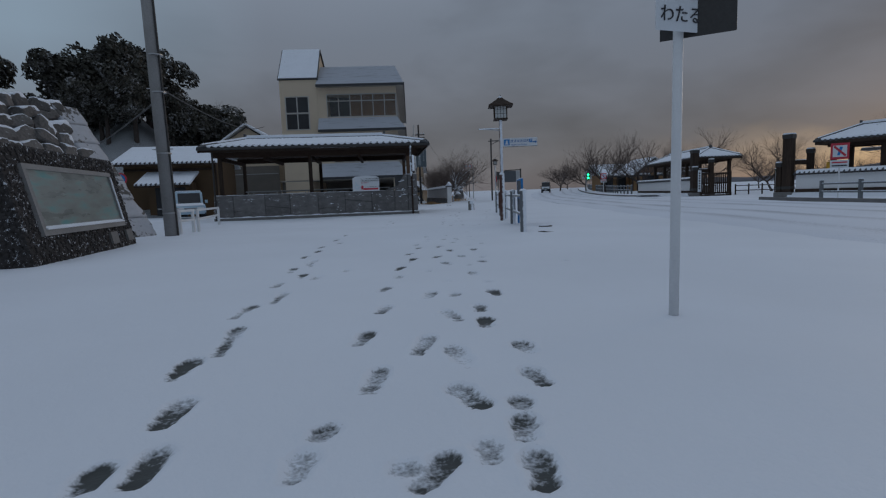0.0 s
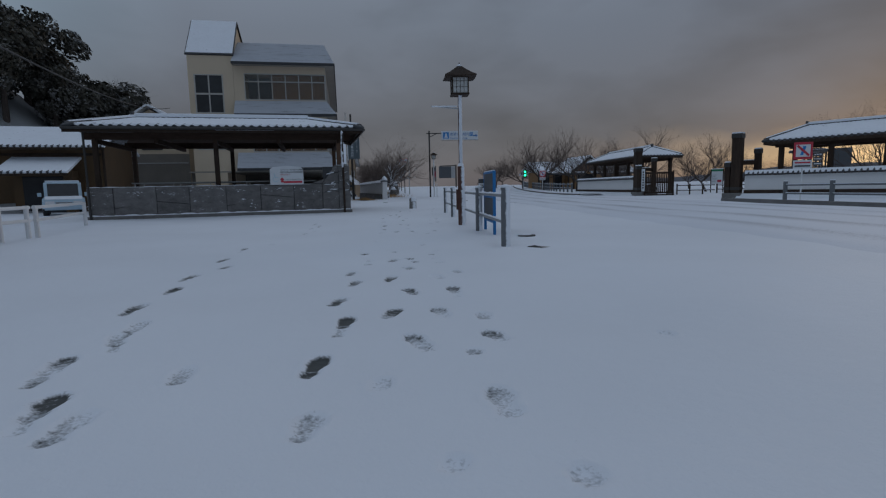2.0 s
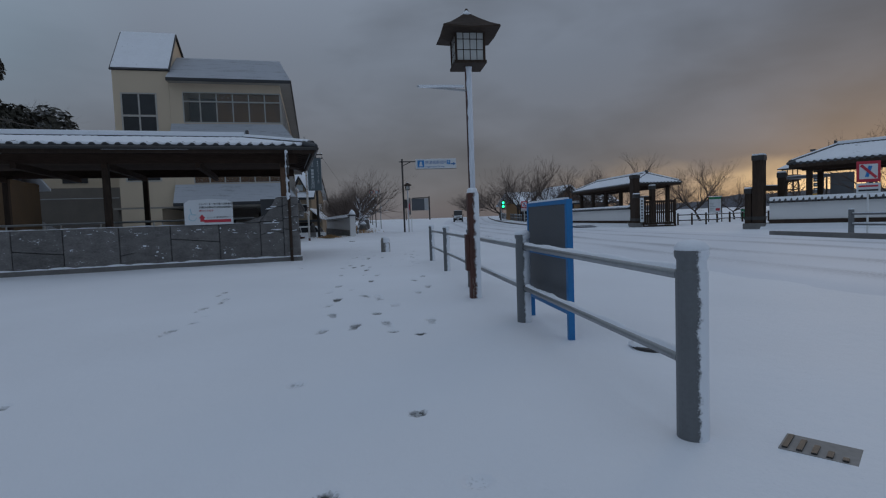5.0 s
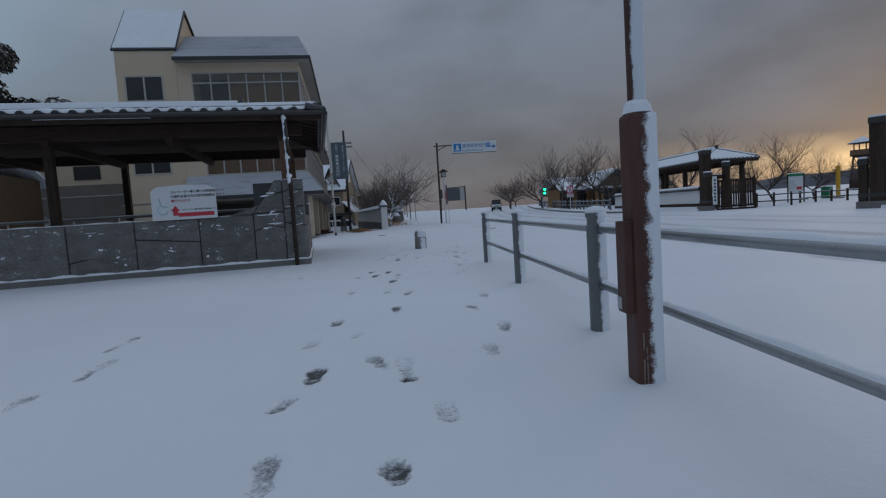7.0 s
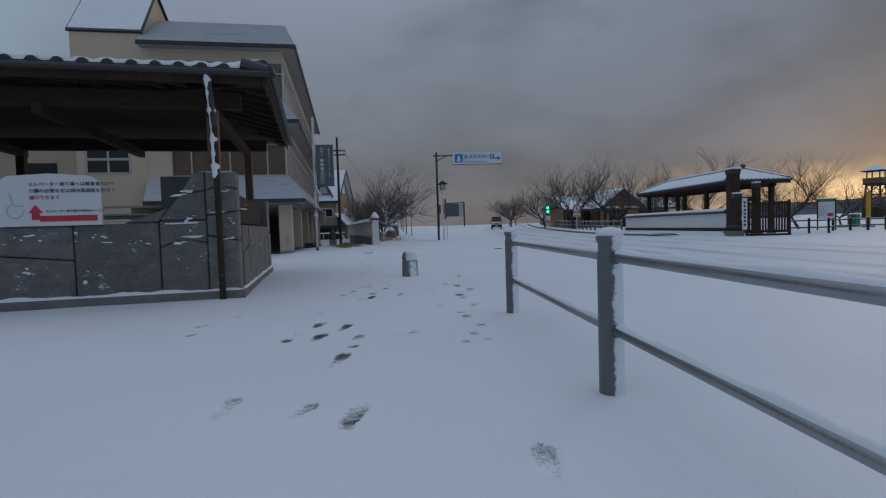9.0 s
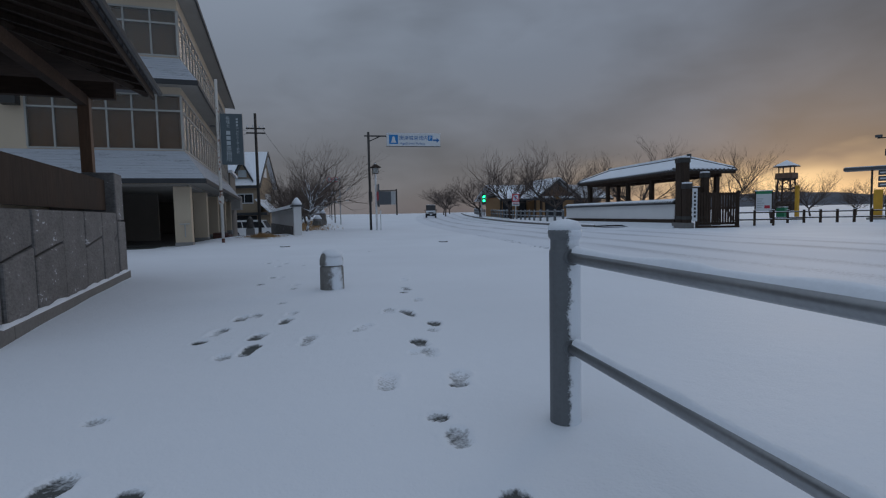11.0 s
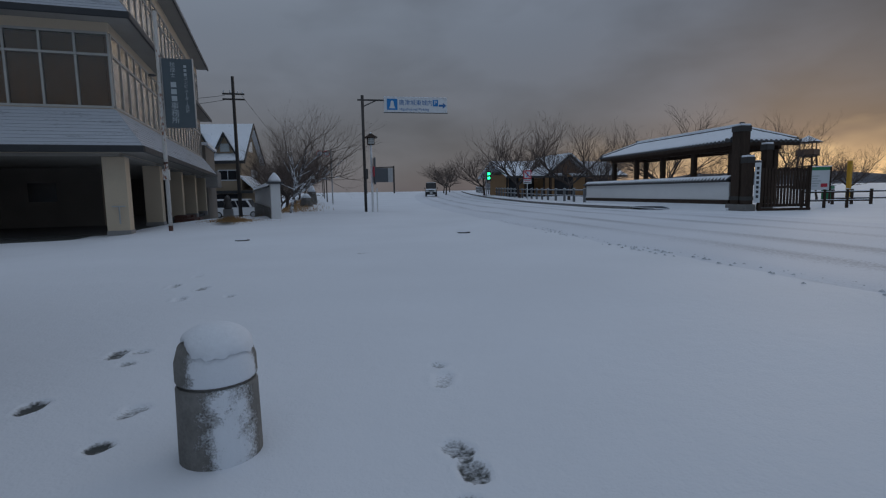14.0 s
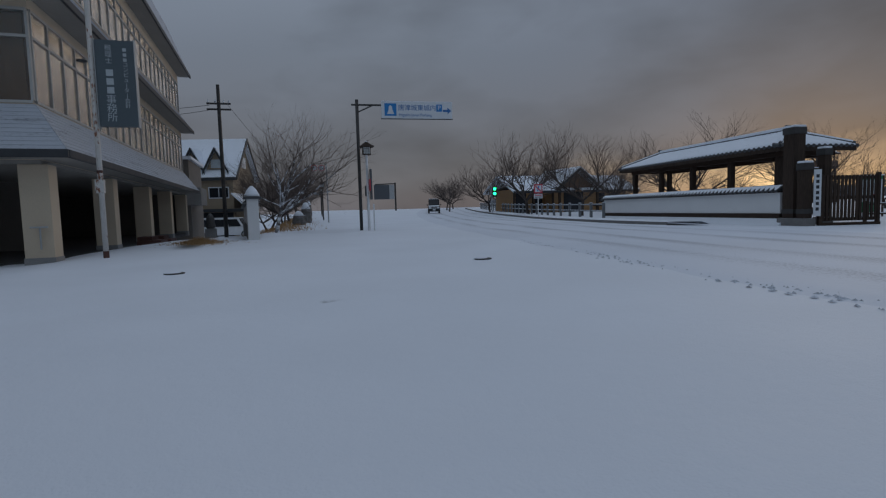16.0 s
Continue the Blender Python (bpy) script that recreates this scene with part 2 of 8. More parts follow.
M["bark_snowed"] = material("bark_snowed", (0.060, 0.046, 0.040), 0.8, var=0.4, scale=3, fine=40, bump=0.6, dist=0.02, second=SNOW, second_at=(0.48, 0.56))
M["twig"] = material("twig", (0.105, 0.078, 0.066), 0.85, var=0.35, scale=4, fine=40, bump=0)
M["bollard_stone"] = material("bollard_stone", (0.20, 0.195, 0.185), 0.85, var=0.3, scale=8, fine=60, bump=0.6, dist=0.01)
M["curtain_brown"] = material("curtain_brown", (0.185, 0.10, 0.05), 0.9, var=0.3, scale=3, fine=8, bump=0.2, stretch=(6, 6, 0.2))
M["glass"] = material("glass", (0.86, 0.86, 0.86), 0.10, var=0.0, bump=0, glass=True, spec=0.22)
M["dark_pane"] = material("dark_pane", (0.020, 0.022, 0.026), 0.16, var=0.3, scale=0.6, fine=3, bump=0)
M["lamp_glass"] = material("lamp_glass", (0.50, 0.51, 0.50), 0.4, var=0.1, scale=6, fine=50, bump=0.05)
M["car_white"] = material("car_white", (0.70, 0.71, 0.72), 0.25, var=0.03, scale=2, fine=40, bump=0)
M["car_black"] = material("car_black", (0.012, 0.013, 0.016), 0.18, var=0.1, scale=2, fine=40, bump=0)
M["car_blue"] = material("car_blue", (0.42, 0.56, 0.66), 0.3, var=0.05, scale=2, fine=40, bump=0)
M["rubber"] = material("rubber", (0.02, 0.02, 0.02), 0.8, var=0.2, scale=6, fine=60, bump=0.2)
M["head_lamp"] = material("head_lamp", (0.75, 0.76, 0.78), 0.15, var=0.05, bump=0)
M["dry_grass"] = material("dry_grass", (0.33, 0.20, 0.09), 0.9, var=0.4, scale=6, fine=60, bump=0.6, dist=0.02)
M["green_lamp"] = material("green_lamp", (0.02, 1.0, 0.35), 0.4, var=0.0, bump=0, emit=3.0)
M["dark_leaf"] = material("dark_leaf", (0.078, 0.075, 0.062), 0.9, var=0.6, scale=0.7, fine=6, bump=0, second=(0.36, 0.37, 0.39), second_at=(0.52, 0.68), spec=0.1)
M["far_hill"] = material("far_hill", (0.10, 0.105, 0.125), 0.95, var=0.3, scale=0.03, fine=0.3, bump=0)
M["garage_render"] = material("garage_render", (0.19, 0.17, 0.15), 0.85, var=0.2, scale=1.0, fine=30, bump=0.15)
M["peeled"] = material("peeled", (0.30, 0.26, 0.23), 0.7, var=0.5, scale=12, fine=70, bump=0.3, second=(0.085, 0.033, 0.024), second_at=(0.46, 0.56))
M["snowed_stone"] = material("snowed_stone", (0.47, 0.49, 0.53), 0.8, var=0.12, scale=1.6, fine=9, bump=0.9, dist=0.03, second=(0.10, 0.095, 0.09), second_at=(0.50, 0.55))
M["slush"] = material("slush", (0.50, 0.53, 0.58), 0.6, var=0.6, scale=7, fine=50, bump=0.6, dist=0.01)
M["asphalt"] = material("asphalt", (0.05, 0.05, 0.052), 0.7, var=0.3, scale=4, fine=120, bump=0.4)
M["picture_panel"] = material("picture_panel", (0.25, 0.27, 0.25), 0.3, var=0.45, scale=1.7, fine=5, bump=0, second=(0.10, 0.30, 0.30), second_at=(0.50, 0.66), stretch=(0.5, 1, 2.2))
M["orange_wall"] = material("orange_wall", (0.34, 0.20, 0.095), 0.8, var=0.2, scale=1.2, fine=30, bump=0.1)



def plastered(name, base, wind_deg, radius, edge, rough=0.6, scatter=0.55):
    """A post's own surface with wind-driven snow stuck to the side that faced the wind; radius: the post's half width."""
    m = M[base].copy()
    m.name = name
    nt = m.node_tree
    bsdf = nt.nodes["Principled BSDF"]
    old = bsdf.inputs["Base Color"].links[0].from_socket
    tc = nt.nodes.new("ShaderNodeTexCoord")
    sp_ = nt.nodes.new("ShaderNodeVectorMath")
    sp_.operation = 'DOT_PRODUCT'
    sp_.inputs[1].default_value = (math.cos(radians(wind_deg)) / radius, math.sin(radians(wind_deg)) / radius, 0)
    nt.links.new(tc.outputs["Object"], sp_.inputs[0])
    n1, n2 = nt.nodes.new("ShaderNodeTexNoise"), nt.nodes.new("ShaderNodeTexNoise")
    n1.inputs["Scale"].default_value, n1.inputs["Detail"].default_value = 14.0, 6
    n2.inputs["Scale"].default_value, n2.inputs["Detail"].default_value = 130.0, 3
    for n in (n1, n2):
        nt.links.new(tc.outputs["Object"], n.inputs["Vector"])
    a = nt.nodes.new("ShaderNodeMath")
    a.operation = 'MULTIPLY_ADD'
    a.inputs[1].default_value = scatter * 1.6
    nt.links.new(n1.outputs["Fac"], a.inputs[0])
    nt.links.new(sp_.outputs["Value"], a.inputs[2])
    b = nt.nodes.new("ShaderNodeMath")
    b.operation = 'MULTIPLY_ADD'
    b.inputs[1].default_value = scatter * 0.9
    nt.links.new(n2.outputs["Fac"], b.inputs[0])
    nt.links.new(a.outputs[0], b.inputs[2])
    r = nt.nodes.new("ShaderNodeMapRange")
    r.inputs["From Min"].default_value = edge + scatter * 1.25 - 0.05
    r.inputs["From Max"].default_value = edge + scatter * 1.25 + 0.12
    nt.links.new(b.outputs[0], r.inputs["Value"])
    mx = nt.nodes.new("ShaderNodeMix")
    mx.data_type = 'RGBA'
    nt.links.new(r.outputs[0], mx.inputs[0])
    nt.links.new(old, mx.inputs[6])
    mx.inputs[7].default_value = (*SNOW, 1)
    nt.links.new(mx.outputs[2], bsdf.inputs["Base Color"])
    bp = nt.nodes.new("ShaderNodeBump")
    bp.inputs["Strength"].default_value, bp.inputs["Distance"].default_value = 1.0, 0.008
    nt.links.new(r.outputs[0], bp.inputs["Height"])
    prev = bsdf.inputs["Normal"].links
    if prev:
        nt.links.new(prev[0].from_socket, bp.inputs["Normal"])
    nt.links.new(bp.outputs[0], bsdf.inputs["Normal"])
    return m


M["post_plastered"] = plastered("post_plastered", "post_grey", -48, 0.058, 0.66)
M["sleeve_plastered"] = plastered("sleeve_plastered", "rust_brown", -42, 0.085, 0.52)
M["shaft_plastered"] = plastered("shaft_plastered", "rust_brown", -60, 0.042, 0.20)
M["bollard_plastered"] = plastered("bollard_plastered", "bollard_stone", -75, 0.150, 0.80, scatter=0.35)
M["bollard_head_plastered"] = plastered("bollard_head_plastered", "bollard_stone", -78, 0.146, 0.52, scatter=0.35)
M["wood_plastered"] = plastered("wood_plastered", "dark_wood", -60, 0.25, 0.45)

# ---- mesh helpers ----


def part(name, bm, mat, parent, label="", smooth=False):
    me = bpy.data.meshes.new(name)
    if smooth:
        for f in bm.faces:
            f.smooth = True
    bm.to_mesh(me)
    bm.free()
    me.materials.append(mat)
    ob = new(name, me)
    ob.parent = parent
    if label:
        ob["label"] = label
    return ob


def piece(name, me, parent, m):
    """One of many alike pieces, on shared mesh data."""
    ob = new(name, me)
    ob.parent = parent
    ob.matrix_basis = m
    return ob


def mesh_of(name, bm, mat, smooth=False):
    me = bpy.data.meshes.new(name)
    if smooth:
        for f in bm.faces:
            f.smooth = True
    bm.to_mesh(me)
    bm.free()
    me.materials.append(mat)
    return me


def thing(name, x, y, z, yaw, label, category, group="", kind=""):
    ob = new(name)
    ob.empty_display_size = 0.3
    ob.matrix_basis = pose(x, y, z, 0, 0, yaw)
    return tagged(ob, label, category, group, kind)


def box(x0, x1, y0, y1, z0, z1, bm=None, bev=0.0):
    b = bmesh.new()
    vs = [b.verts.new(p) for p in ((x0, y0, z0), (x1, y0, z0), (x1, y1, z0), (x0, y1, z0), (x0, y0, z1), (x1, y0, z1), (x1, y1, z1), (x0, y1, z1))]
    for f in ((3, 2, 1, 0), (4, 5, 6, 7), (0, 1, 5, 4), (1, 2, 6, 5), (2, 3, 7, 6), (3, 0, 4, 7)):
        b.faces.new([vs[i] for i in f])
    if bev:
        bmesh.ops.bevel(b, geom=b.edges[:], offset=bev, segments=2, affect='EDGES', profile=0.6)
    return join(bm, b)


def join(bm, b):
    if bm is None:
        return b
    me = bpy.data.meshes.new("tmp")
    b.to_mesh(me)
    b.free()
    bm.from_mesh(me)
    bpy.data.meshes.remove(me)
    return bm


def tube(p0, p1, r0, r1=None, n=10, bm=None, caps=True):
    bm = bm or bmesh.new()
    p0, p1 = Vector(p0), Vector(p1)
    r1 = r0 if r1 is None else r1
    d = (p1 - p0).normalized()
    a = d.orthogonal().normalized()
    b = d.cross(a)
    rings = []
    for p, r in ((p0, r0), (p1, r1)):
        rings.append([bm.verts.new(p + (a * math.cos(2 * math.pi * i / n) + b * math.sin(2 * math.pi * i / n)) * r) for i in range(n)])
    for i in range(n):
        bm.faces.new((rings[0][i], rings[0][(i + 1) % n], rings[1][(i + 1) % n], rings[1][i]))
    if caps:
        bm.faces.new(rings[0][::-1])
        bm.faces.new(rings[1])
    return bm


def lathe(profile, n=20, bm=None, x=0, y=0):
    """profile: (radius, z) from bottom to top, closed at both ends."""
    bm = bm or bmesh.new()
    rings = [[bm.verts.new((x + r * math.cos(2 * math.pi * i / n), y + r * math.sin(2 * math.pi * i / n), z)) for i in range(n)] for r, z in profile]
    for lo, hi in zip(rings, rings[1:]):
        for i in range(n):
            bm.faces.new((lo[i], lo[(i + 1) % n], hi[(i + 1) % n], hi[i]))
    bm.faces.new(rings[0][::-1])
    bm.faces.new(rings[-1])
    return bm


def slab(pts, thick, bm=None):
    """A flat polygon (counter-clockwise from above), with its thickness downwards along its normal."""
    bm = bm or bmesh.new()
    pts = [Vector(p) for p in pts]
    nrm = (pts[1] - pts[0]).cross(pts[2] - pts[0]).normalized()
    top = [bm.verts.new(p) for p in pts]
    bot = [bm.verts.new(p - nrm * thick) for p in pts]
    k = len(pts)
    bm.faces.new(top)
    bm.faces.new(bot[::-1])
    for i in range(k):
        bm.faces.new((top[i], bot[i], bot[(i + 1) % k], top[(i + 1) % k]))
    return bm


def extrude_xz(poly, y0, y1, bm=None):
    """A polygon in x, z (counter-clockwise seen from -y), extruded from y0 to y1."""
    bm = bm or bmesh.new()
    a = [bm.verts.new((x, y0, z)) for x, z in poly]
    b = [bm.verts.new((x, y1, z)) for x, z in poly]
    k = len(poly)
    bm.faces.new(a)
    bm.faces.new(b[::-1])
    for i in range(k):
        bm.faces.new((a[i], b[i], b[(i + 1) % k], a[(i + 1) % k]))
    return bm


def extrude_yz(poly, x0, x1, bm=None):
    bm = bm or bmesh.new()
    a = [bm.verts.new((x0, y, z)) for y, z in poly]
    b = [bm.verts.new((x1, y, z)) for y, z in poly]
    k = len(poly)
    bm.faces.new(a[::-1])
    bm.faces.new(b)
    for i in range(k):
        bm.faces.new((a[i], a[(i + 1) % k], b[(i + 1) % k], b[i]))
    return bm


def lettering(text, size, mat, parent, m, align='LEFT', label=""):
    cu = bpy.data.curves.new("lettering", 'FONT')
    cu.body, cu.size, cu.align_x, cu.align_y, cu.extrude = text, size, align, 'CENTER', 0.002
    ob = new("lettering_tmp", cu)
    dg = bpy.context.evaluated_depsgraph_get()
    me = bpy.data.meshes.new_from_object(ob.evaluated_get(dg))
    bpy.data.objects.remove(ob)
    bpy.data.curves.remove(cu)
    me.materials.clear()
    me.materials.append(mat)
    out = new("lettering", me)
    out.parent = parent
    out.matrix_basis = m
    if label:
        out["label"] = label
    return out


def smooth01(v):
    v = min(1.0, max(0.0, v))
    return v * v * (3 - 2 * v)


def ground_z(x, y):
    """The lie of the land: nearly level, a touch lower at both sides, rising towards the bridge."""
    z = -0.10 * smooth01((x - 16) / 5) - 0.12 * smooth01((-x - 0.2) / 2.0) * smooth01((y - 30) / 5)
    z += 1.3 * smooth01((y - 44) / 110) * smooth01((x - 1.5) / 2.5)
    z -= 1.0 * smooth01((y - 43) / 32) * smooth01((3.0 - x) / 2.0) * smooth01((x + 40) / 20)
    return z


def road_near(y):
    return 6.8 + 0.03 * y + 0.0011 * y * y if y > 0 else 6.8 + 0.03 * y


def road_far(y):
    return road_near(y) + 8.3

# ---- ground, road, kerbs ----


def attribute_material(name, base, shown, relief=0.5, grain=70.0, streak=False):
    """Snow that gives way to what lies beneath where the mesh's 'bare' value says it was trodden or driven away."""
    m = bpy.data.materials.new(name)
    m.use_nodes = True
    nt = m.node_tree
    bsdf = nt.nodes["Principled BSDF"]
    at = nt.nodes.new("ShaderNodeAttribute")
    at.attribute_name = "bare"
    tc = nt.nodes.new("ShaderNodeTexCoord")
    n1, n2, n3 = (nt.nodes.new("ShaderNodeTexNoise") for _ in range(3))
    for n, s, d in ((n1, 0.35, 4), (n2, grain, 5), (n3, 9.0, 4)):
        n.inputs["Scale"].default_value, n.inputs["Detail"].default_value = s, d
        nt.links.new(tc.outputs["Object"], n.inputs["Vector"])
    ramp = nt.nodes.new("ShaderNodeValToRGB")
    ramp.color_ramp.elements[0].position, ramp.color_ramp.elements[1].position = 0.3, 0.7
    ramp.color_ramp.elements[0].color = (*[c * 0.93 for c in base], 1)
    ramp.color_ramp.elements[1].color = (*base, 1)
    nt.links.new(n1.outputs["Fac"], ramp.inputs[0])
    # the bare patch has a ragged edge
    ad = nt.nodes.new("ShaderNodeMath")
    ad.operation = 'MULTIPLY_ADD'
    ad.inputs[1].default_value = 0.85
    nt.links.new(n2.outputs["Fac"], ad.inputs[0])
    sb = nt.nodes.new("ShaderNodeMath")
    sb.operation = 'ADD'
    sb.inputs[1].default_value = -0.51
    nt.links.new(at.outputs["Fac"], sb.inputs[0])
    nt.links.new(sb.outputs[0], ad.inputs[2])
    r2 = nt.nodes.new("ShaderNodeValToRGB")
    r2.color_ramp.elements[0].position, r2.color_ramp.elements[1].position = 0.09, 0.60
    nt.links.new(ad.outputs[0], r2.inputs[0])
    mx = nt.nodes.new("ShaderNodeMix")
    mx.data_type = 'RGBA'
    nt.links.new(r2.outputs[0], mx.inputs[0])
    nt.links.new(ramp.outputs[0], mx.inputs[6])
    mx.inputs[7].default_value = (*shown, 1)
    nt.links.new(mx.outputs[2], bsdf.inputs["Base Color"])
    bsdf.inputs["Roughness"].default_value = 0.65
    bsdf.inputs["Specular IOR Level"].default_value = 0.25
    bp = nt.nodes.new("ShaderNodeBump")
    bp.inputs["Strength"].default_value, bp.inputs["Distance"].default_value = relief, 0.006
    mh = nt.nodes.new("ShaderNodeMath")
    mh.operation = 'MULTIPLY_ADD'
    mh.inputs[1].default_value = 2.0
    nt.links.new(n3.outputs["Fac"], mh.inputs[0])
    nt.links.new(n2.outputs["Fac"], mh.inputs[2])
    nt.links.new(mh.outputs[0], bp.inputs["Height"])
    nt.links.new(bp.outputs[0], bsdf.inputs["Normal"])
    return m


M["ground_snow"] = attribute_material("ground_snow", (0.82, 0.86, 0.92), (0.075, 0.08, 0.078))
M["road_snow"] = attribute_material("road_snow", (0.76, 0.80, 0.87), (0.22, 0.235, 0.26), 0.4, 30.0)


def grid_mesh(name, xs, ys, z, bare, mat):
    nx, ny = len(xs), len(ys)
    gx, gy = np.meshgrid(xs, ys)
    co = np.stack([gx, gy, z], -1).reshape(-1, 3)
    i = np.arange(nx * ny).reshape(ny, nx)
    quads = np.stack([i[:-1, :-1], i[:-1, 1:], i[1:, 1:], i[1:, :-1]], -1).reshape(-1)
    me = bpy.data.meshes.new(name)
    me.vertices.add(nx * ny)
    me.vertices.foreach_set("co", co.ravel())
    nq = len(quads) // 4
    me.loops.add(nq * 4)
    me.loops.foreach_set("vertex_index", quads)
    me.polygons.add(nq)
    me.polygons.foreach_set("loop_start", np.arange(0, nq * 4, 4))
    me.polygons.foreach_set("loop_total", np.full(nq, 4))
    me.polygons.foreach_set("use_smooth", np.ones(nq, dtype=bool))
    me.update()
    at = me.attributes.new("bare", 'FLOAT', 'POINT')
    at.data.foreach_set("value", bare.ravel().astype(np.float32))
    me.materials.append(mat)
    return me


def steps(*stretches):
    out = []
    for a, b, d in stretches:
        out.extend(np.arange(a, b, d))
    return np.array(out + [stretches[-1][1]])


def smooth_np(v):
    v = np.clip(v, 0, 1)
    return v * v * (3 - 2 * v)


def ground_np(x, y):
    z = -0.10 * smooth_np((x - 16) / 5) - 0.12 * smooth_np((-x - 0.2) / 2.0) * smooth_np((y - 30) / 5)
    z = z + 1.3 * smooth_np((y - 44) / 110) * smooth_np((x - 1.5) / 2.5)
    return z - 1.0 * smooth_np((y - 43) / 32) * smooth_np((3.0 - x) / 2.0) * smooth_np((x + 40) / 20)


gxs = steps((-900, -100, 80), (-100, -20, 8), (-20, -4, 0.8), (-4, -0.9, 0.2), (-0.9, 4.3, 0.02), (4.3, 8, 0.25), (8, 30, 1.0), (30, 110, 8), (110, 900, 79))
gys = steps((-300, -30, 30), (-30, -3, 1.5), (-3, -0.6, 0.12), (-0.6, 28.6, 0.02), (28.6, 40, 0.15), (40, 80, 0.8), (80, 200, 6), (200, 1200, 100))
GX, GY = np.meshgrid(gxs, gys)
GZ = ground_np(GX, GY)
BARE = np.zeros_like(GZ)
# soft drifts
def drift_np(x, y):
    return 0.018 * np.sin(x * 0.9 + 1.3 * np.sin(y * 0.31)) * np.sin(y * 0.55 + 0.7) * smooth_np((60 - y) / 20)


GZ += drift_np(GX, GY)
GZ += 0.006 * np.sin(GX * 3.1 + GY * 1.7) * np.sin(GY * 2.3 - GX * 1.1) * smooth_np((40 - GY) / 10)
rng = random.Random(5)


def stamp(px, py, ang, length=0.30, depth=0.03, bare=0.5, drag=0.0):
    """A shoe print: sole and heel, a raised rim, and a drag mark behind it."""
    R = 0.34 + drag
    ix = np.where(np.abs(gxs - px) < R)[0]
    iy = np.where(np.abs(gys - py) < R)[0]
    if len(ix) < 4 or len(iy) < 4:
        return
    sx, sy = slice(ix[0], ix[-1] + 1), slice(iy[0], iy[-1] + 1)
    dx, dy = GX[sy, sx] - px, GY[sy, sx] - py
    u = dx * math.sin(ang) + dy * math.cos(ang)
    v = dx * math.cos(ang) - dy * math.sin(ang)
    h = length / 2
    wob = 0.005 * np.sin(40 * u + 7 * px) + 0.005 * np.sin(55 * v + 9 * py)
    half = 0.056 - 0.014 * np.exp(-((u + 0.035) / 0.045) ** 2) - 0.006 * (u < -0.06)
    ends = np.abs(u) - h
    d = np.maximum(np.abs(v) - half - wob, ends + 0.085 * (1 - np.sqrt(np.clip(1 - np.clip(np.abs(v) / 0.056, 0, 1) ** 2, 0, 1))))
    inside = smooth_np(-d / 0.024 + 0.45)
    rim = np.exp(-((d - 0.018) / 0.016) ** 2)
    if drag:
        dd = np.maximum(np.abs(v) - 0.035 - wob, np.abs(u + h + drag / 2) - drag / 2)
        tail = smooth_np(-dd / 0.03 + 0.4) * 0.75
        inside = np.maximum(inside, tail)
    gap = 1 - 0.35 * np.exp(-((u + 0.055) / 0.014) ** 2)
    tread_ = 0.80 + 0.20 * np.sin(u * 95 + 2 * px) * np.cos(v * 70)
    worn = 0.80 + 0.34 * np.sin(u * 11 + px * 17 + py * 5) + 0.12 * np.sin(v * 45 + py * 9)
    GZ[sy, sx] += -depth * inside * gap + 0.0055 * rim
    BARE[sy, sx] = np.maximum(BARE[sy, sx], bare * inside * gap * tread_ * worn)


def tread(prints):
    for px_, py_, an_, ln_, shown_ in prints:
        bb_ = 0.12 + 0.84 * shown_
        foot = min(max(ln_, 0.11), 0.31)
        drag_ = max(0.0, ln_ - 0.36)
        back = drag_ / 2
        stamp(px_ + back * math.sin(an_), py_ + back * math.cos(an_), an_, foot, 0.006 + 0.013 * min(1.0, bb_ * 1.6), bb_, drag_)


# prints: place, heading, length with any drag mark, how much paving shows
# by the start
tread((
    (0.34, 0.1, -0.1, 0.18, 0.7), (0.48, 0.16, -0.15, 0.26, 0.6), (0.36, 0.56, -0.07, 0.35, 0.55), (0.14, 1.1, -0.1, 0.41, 0.6), (0.17, 1.59, -0.19, 0.7, 0.55), (-0.03, 2.36, 0.02, 0.5, 0.45),
    (0.07, 2.86, -0.08, 0.59, 0.4), (-0.16, 3.55, -0.02, 0.37, 0.3), (1, 0.33, 0.18, 0.15, 0.4), (0.97, 0.12, -0.01, 0.2, 0.4), (1.12, 0.84, 0.08, 0.39, 0.5), (0.97, 1.51, 0.13, 0.36, 0.6),
    (1.01, 2.25, 0.13, 0.35, 0.45), (1.32, 1.34, 0.2, 0.41, 0.55), (1.33, 2.75, 0.23, 0.34, 0.45), (1.39, 0.05, 0.49, 0.24, 0.8), (1.52, 0.61, -0.39, 0.34, 0.65), (1.51, 1.11, -0.26, 0.42, 0.22),
))
tread((
    (1.49, 2, -0.24, 0.43, 0.45), (1.56, 0.15, -0.01, 0.17, 0.2), (1.7, 0.31, 0.15, 0.22, 0.6), (1.7, 0.04, 0.08, 0.24, 0.85), (1.72, 0.52, 0.06, 0.16, 0.35), (1.83, 0.8, -0.19, 0.25, 0.6),
    (1.85, 1.22, -0.14, 0.24, 0.35), (1.7, 2.2, 0.05, 0.29, 0.4), (1.7, 1.77, 0.06, 0.36, 0.65), (1.86, 2.75, -0.11, 0.3, 0.5), (1.3, 0.07, -0.81, 0.09, 0.35), (1.01, 3.76, 0.14, 0.24, 0.4),
    (0.93, 3.06, 0.21, 0.26, 0.35), (1.28, 4.14, 0.37, 0.16, 0.25), (1.49, 3.42, 0.82, 0.11, 0.25), (1.76, 3.86, -0.03, 0.31, 0.3), (1.54, 2.72, 0.28, 0.18, 0.3), (1.86, 3.29, -0.15, 0.13, 0.35),
))
